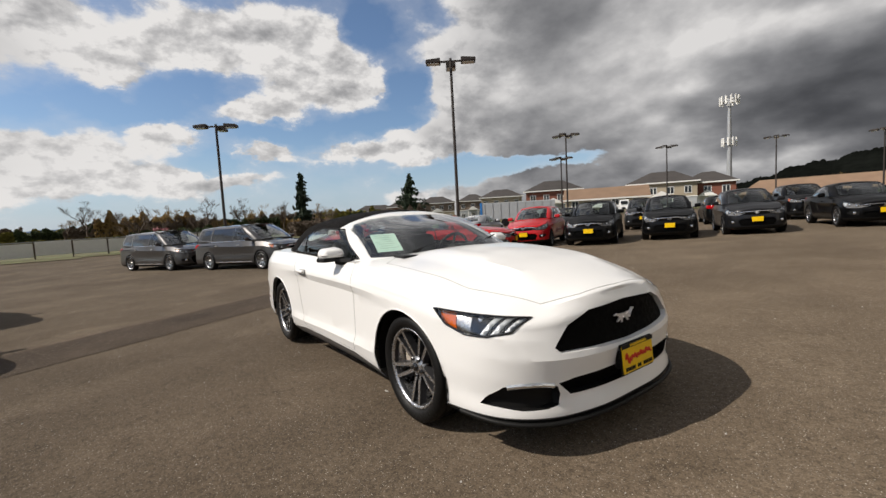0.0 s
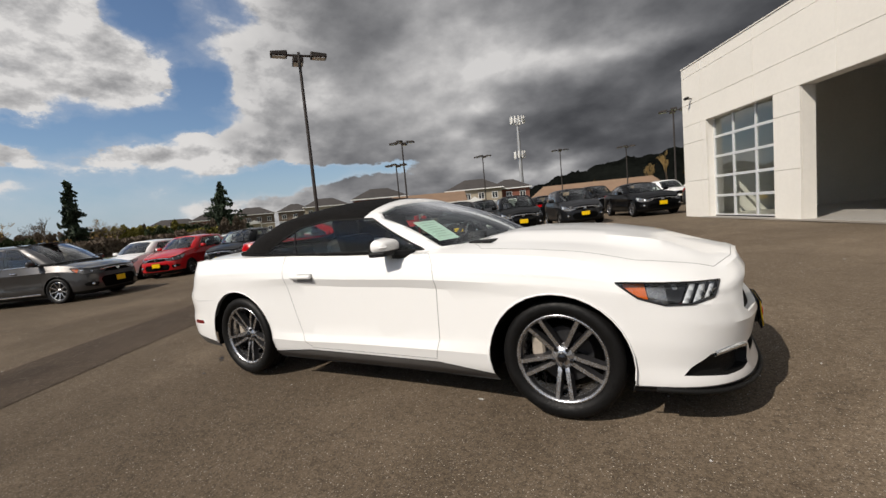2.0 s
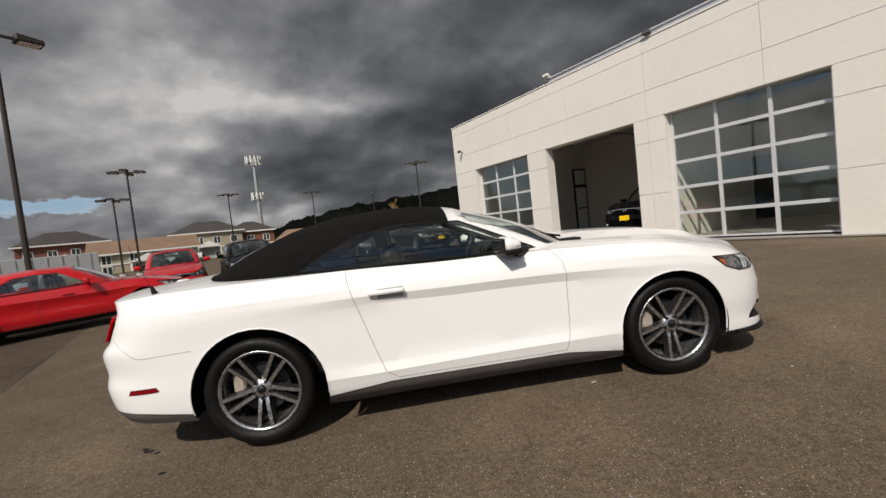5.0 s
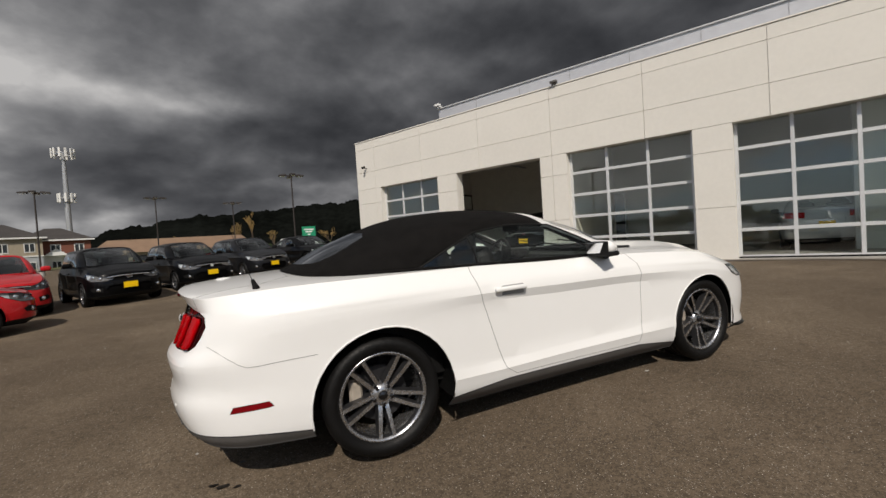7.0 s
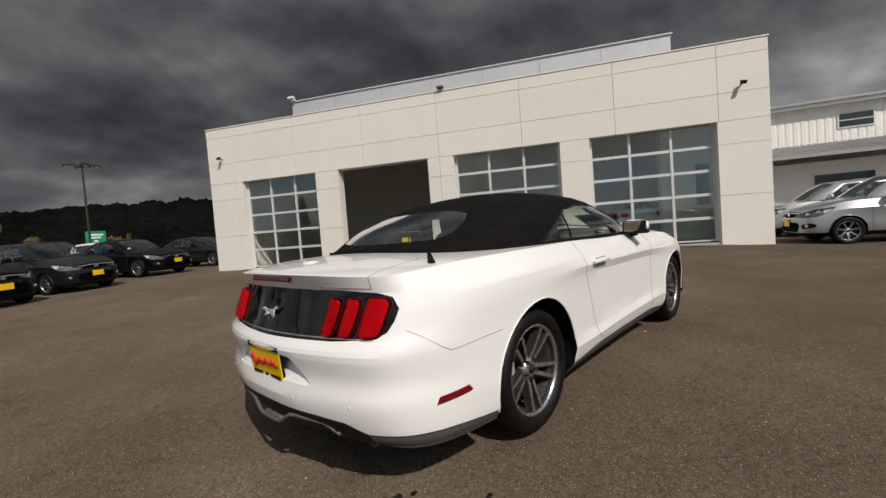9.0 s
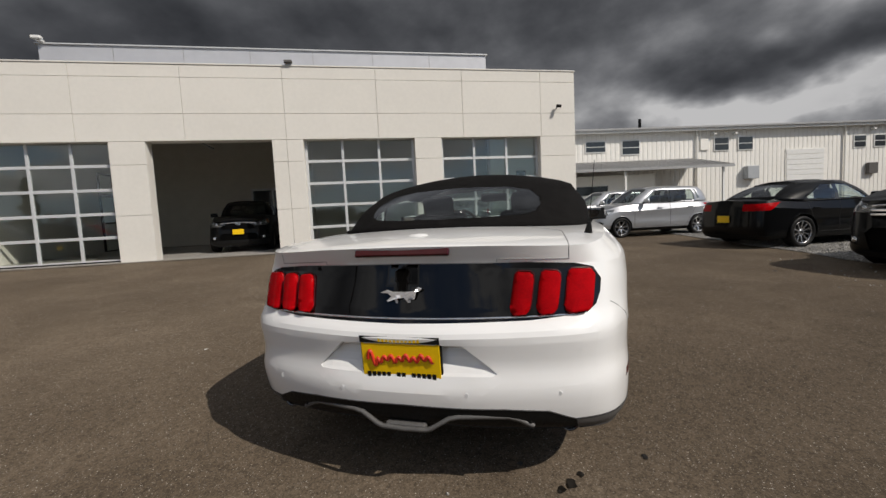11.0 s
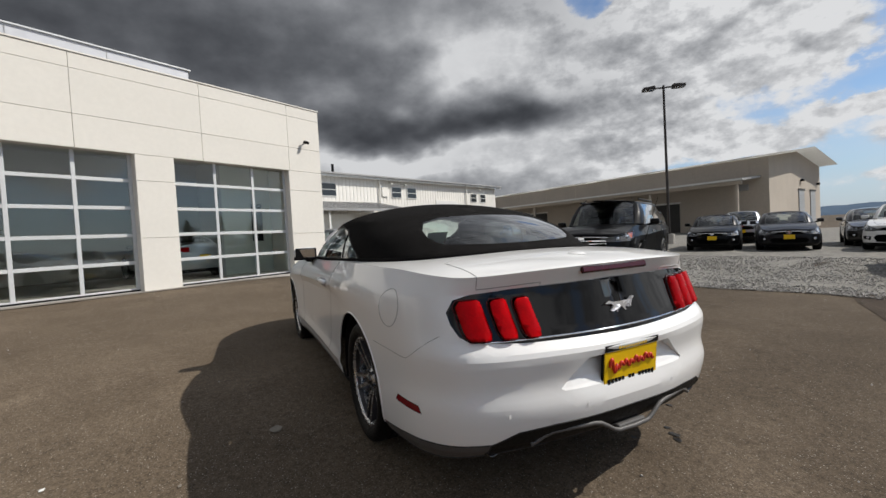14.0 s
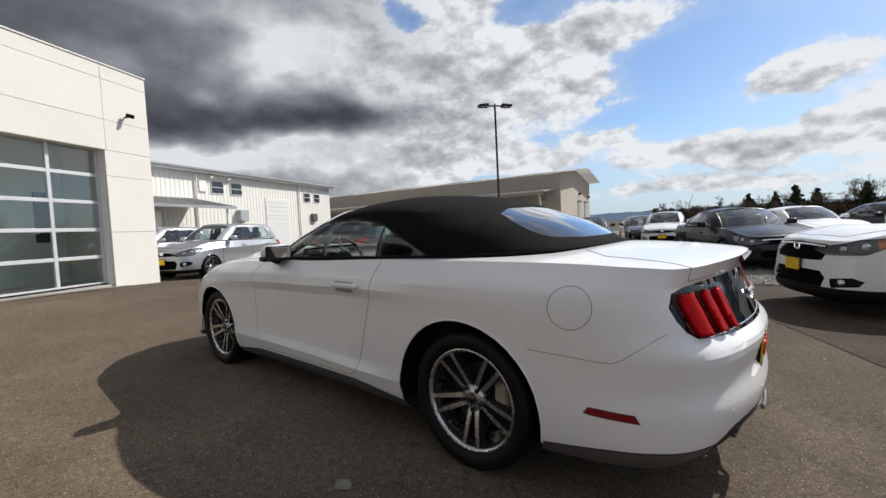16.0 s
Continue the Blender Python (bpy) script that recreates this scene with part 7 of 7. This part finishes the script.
# a ragged tree line closes the lot towards the fields
line_rng = random.Random(12)
for k in range(17):
    way_, far_ = radians(150 + 3.4 * k), line_rng.uniform(76, 92)
    kind_ = (TWIG, HEDGE, SHRUB_GOLD, TWIG, TWIG_GOLD)[k % 5]
    shrub("hedge", far_ * math.cos(way_), far_ * math.sin(way_), line_rng.uniform(9, 13), 3, line_rng.uniform(3.4, 5.8), math.degrees(way_) + 90, kind_, 40 + k, {TWIG: "brown leafless thicket beyond the lot", HEDGE: "dark evergreen bushes beyond the lot", SHRUB_GOLD: "yellow-green bushes beyond the lot", TWIG_GOLD: "golden brown thicket beyond the lot"}[kind_])
for k in range(13):
    way_, far_ = radians(-82 - 3.2 * k), line_rng.uniform(92, 104)
    kind_ = (TWIG, TWIG, HEDGE, TWIG)[k % 4]
    shrub("hedge", far_ * math.cos(way_), far_ * math.sin(way_), line_rng.uniform(9, 13), 3, line_rng.uniform(2.6, 4.6), math.degrees(way_) + 90, kind_, 80 + k, "brown leafless thicket beyond the yard" if kind_ == TWIG else "dark evergreen trees beyond the yard")

# low white wall and dry bank past the minivans
fence = empty("white_fence", pose(-44, -14, rise(-44, -14), 0, 0, 96), "low white fence hung with plastic sheets along the lot edge", "fence")
for k in range(20):
    part("post", box((0.1, 0.1, 1.5), (-24 + k * 2.4, 0, 0.75)), BARK, fence)
    sag = box((2.28, 0.05, 1.15), (-22.8 + k * 2.4, -0.05, 0.86 + 0.05 * math.sin(k * 2.2)), 0.02)
    part("sheet", sag, WHITE_TRIM, fence)
part("top_rail", box((48, 0.06, 0.08), (-1.2, 0.0, 1.5)), GALV, fence)
xs_ = [-150 + 2.0 * i for i in range(58)]
ys_ = [-70 + 4.0 * i for i in range(60)]
sheet("verge", xs_, ys_, 0.05, GRASS, lambda x, y: x < -40 + 3 * noise.noise((y * 0.1, 0, 0)), label="dry rough grass past the edge of the lot", category="grass")
sheet("verge", [-60 + 4.0 * i for i in range(40)], [62 + 4.0 * i for i in range(30)], 0.05, GRASS, lambda x, y: y > 64, label="rough grass along the road beyond the lot", category="grass")


# ---- houses ----
def house(x, y, w, d, h, face, low, high, roof, label, gable=False):
    """A two-storey house with hipped or gabled roof, windows and a porch gable."""
    z = -0.6
    home = empty("house", pose(x, y, z, 0, 0, face), label, "house", "houses beyond the lot")
    half = h * 0.5
    part("wall", span_box((-w / 2, -d / 2, 0), (w / 2, d / 2, half)), low, home)
    part("wall", span_box((-w / 2 - .05, -d / 2 - .05, half + .004), (w / 2 + .05, d / 2 + .05, h)), high, home)
    part("trim", span_box((-w / 2 - .12, -d / 2 - .12, half - .1), (w / 2 + .12, d / 2 + .12, half + .1)), WHITE_TRIM, home)
    bm = bmesh.new()
    o, rh = 0.6, min(w, d) * 0.24
    inset = 0.0 if gable else min(w, d) * 0.45
    c = [bm.verts.new(p) for p in ((-w / 2 - o, -d / 2 - o, h), (w / 2 + o, -d / 2 - o, h), (w / 2 + o, d / 2 + o, h), (-w / 2 - o, d / 2 + o, h))]
    t = [bm.verts.new((-w / 2 - o + inset, 0, h + rh)), bm.verts.new((w / 2 + o - inset, 0, h + rh))]
    for f in ((c[0], c[1], t[1], t[0]), (c[2], c[3], t[0], t[1]), (c[1], c[2], t[1]), (c[3], c[0], t[0]), (c[3], c[2], c[1], c[0])):
        bm.faces.new(f)
    rf = part("roof", bm, roof, home)
    part("fascia", span_box((-w / 2 - o, -d / 2 - o - .04, h - .22), (w / 2 + o, -d / 2 - o, h + .02)), WHITE_TRIM, home)
    n = max(2, int(w / 3))
    for k in range(n):
        xx = -w / 2 + (k + .5) * w / n
        for zz in (half * .45, half * 1.45):
            win = part("window", span_box((xx - .65, -d / 2 - .10, zz - .75), (xx + .65, -d / 2 - .055, zz + .75)), WHITE_TRIM, home)
            for s in (-1, 1):
                part("pane", span_box((xx + s * .3 - .24, -d / 2 - .125, zz - .62), (xx + s * .3 + .24, -d / 2 - .105, zz + .62)), DARK_GLASS_FAR, win)
    pg = bmesh.new()
    a = [pg.verts.new(p) for p in ((-w * .18, -d / 2 - 1.2, half + .1), (w * .18, -d / 2 - 1.2, half + .1), (0, -d / 2 - 1.2, half + 1.3))]
    b = [pg.verts.new(p.co + Vector((0, 1.1, 0))) for p in a]
    pg.faces.new(a)
    for i in range(3):
        pg.faces.new((a[i], a[(i + 1) % 3], b[(i + 1) % 3], b[i]))
    part("porch_gable", pg, WHITE_TRIM, home)
    for s in (-1, 1):
        part("porch_post", box((.25, .25, half), (s * w * .16, -d / 2 - 1.0, half / 2)), WHITE_TRIM, home)
    return home


def at_way(az, dist):
    return dist * math.cos(radians(az)), dist * math.sin(radians(az))


for az, dist, w, d, h, low, high, roof, lab, gb in (
        (149, 150, 12, 9, 5.6, SIDING_BROWN, SIDING_RED, SHINGLE, "brown and red two-storey house with a dark hipped roof", False),
        (144.5, 148, 12, 10, 6.2, SIDING_TAN, SIDING_BROWN, SHINGLE, "brown two-storey house with tan ground floor and dark roof", False),
        (139.5, 144, 10, 10, 6.2, SIDING_GREY, SIDING_BROWN, SHINGLE, "brown and grey two-storey house with a dark roof", False),
        (135.5, 128, 12, 10, 6.4, SIDING_GREY, SIDING_TAN, SHINGLE, "grey and tan two-storey house with a dark hipped roof", False),
        (128.3, 100, 12, 10, 6.2, SIDING_GREY, SIDING_RED, SHINGLE, "red and white two-storey house with a dark hipped roof", False),
        (121.5, 84, 14, 9, 3.4, SIDING_TAN, SIDING_TAN, SHINGLE_TAN, "low tan house with a gabled roof", True),
        (115.0, 96, 12, 10, 6.0, SIDING_GREY, SIDING_TAN, SHINGLE, "grey and tan three-part house with a dark hipped roof", False),
        (110.2, 98, 9, 9, 5.6, WHITE_TRIM, SIDING_RED, SHINGLE, "red and white two-storey house with a dark roof", False),
        (153, 150, 14, 9, 4.6, SIDING_BROWN, SIDING_BROWN, SHINGLE, "low brown house half hidden by trees", False)):
    x, y = at_way(az, dist)
    house(x, y, w, d, h, az - 90, low, high, roof, lab, gb)
x, y = at_way(99.5, 120)
barn = empty("long_building", pose(x, y, -0.6, 0, 0, 8), "long low building with a tan shingled roof", "building")
part("wall", span_box((-15, -5, 0), (17, 5, 3.0)), SIDING_TAN, barn)
bm = bmesh.new()
c = [bm.verts.new(p) for p in ((-16, -6, 2.9), (18, -6, 2.9), (18, 6, 2.9), (-16, 6, 2.9), (-13, 0, 6.0), (15, 0, 6.0))]
for f in ((0, 1, 5, 4), (2, 3, 4, 5), (1, 2, 5), (3, 0, 4), (3, 2, 1, 0)):
    bm.faces.new([c[i] for i in f])
part("roof", bm, SHINGLE_TAN, barn)
for k in range(6):
    part("window", span_box((-13 + k * 5, -5.06, 0.9), (-10.5 + k * 5, -5.01, 2.2)), DARK_GLASS_FAR, barn)

# trailer and pickup on the road
x, y = at_way(132.5, 46)
trailer = empty("box_trailer", pose(x, y, rise(x, y), 0, 0, 132.5 - 90), "grey box trailer with a blue front edge", "trailer")
part("body", span_box((-4.2, -1.2, 0.8), (4.2, 1.2, 2.75), 0.03), SIDING_GREY, trailer)
part("edge", span_box((-4.24, -1.24, 0.8), (-4.0, 1.24, 2.8), 0.01), material("blue_edge", (0.02, 0.18, 0.5), 0.5), trailer)
for k in range(9):
    part("rib", box((0.05, 0.03, 1.85), (-3.7 + k * 0.92, -1.22, 1.77)), GALV, trailer)
for xx in (-2.4, -1.4, 3.4):
    part("wheel", lathe([(0.0001, 0), (0.3, 0.0), (0.45, -0.03), (0.45, -0.28), (0.0001, -0.3)], 20), RUBBER, trailer).location = (xx, -0.95, 0.45)
x, y = at_way(119, 60)
pickup = empty("pickup_truck", pose(x, y, rise(x, y) + 0.3, 0, 0, 119 - 90), "white pickup truck on the far road", "pickup")
part("bed", span_box((-2.7, -0.95, 0.55), (-0.3, 0.95, 1.2), 0.05), WHITE_PAINT, pickup)
cab = span_box((-0.32, -0.95, 0.55), (1.2, 0.95, 1.85), 0.05)
for v in cab.verts:
    if v.co.z > 1.5:
        v.co.x *= 0.75
        v.co.y *= 0.86
part("cab", cab, WHITE_PAINT, pickup)
part("side_window", span_box((-0.1, -0.99, 1.25), (0.75, -0.86, 1.68), 0.02), DARK_GLASS_FAR, pickup)
part("bonnet", span_box((1.1, -0.93, 0.55), (2.6, 0.93, 1.15), 0.08), WHITE_PAINT, pickup)
for xx in (-1.7, 1.75):
    for yy in (-0.98, 0.7):
        part("wheel", lathe([(0.0001, 0), (0.24, 0.0), (0.38, -0.03), (0.38, -0.25), (0.0001, -0.26)], 20), RUBBER, pickup).location = (xx, yy + 0.26, 0.38)
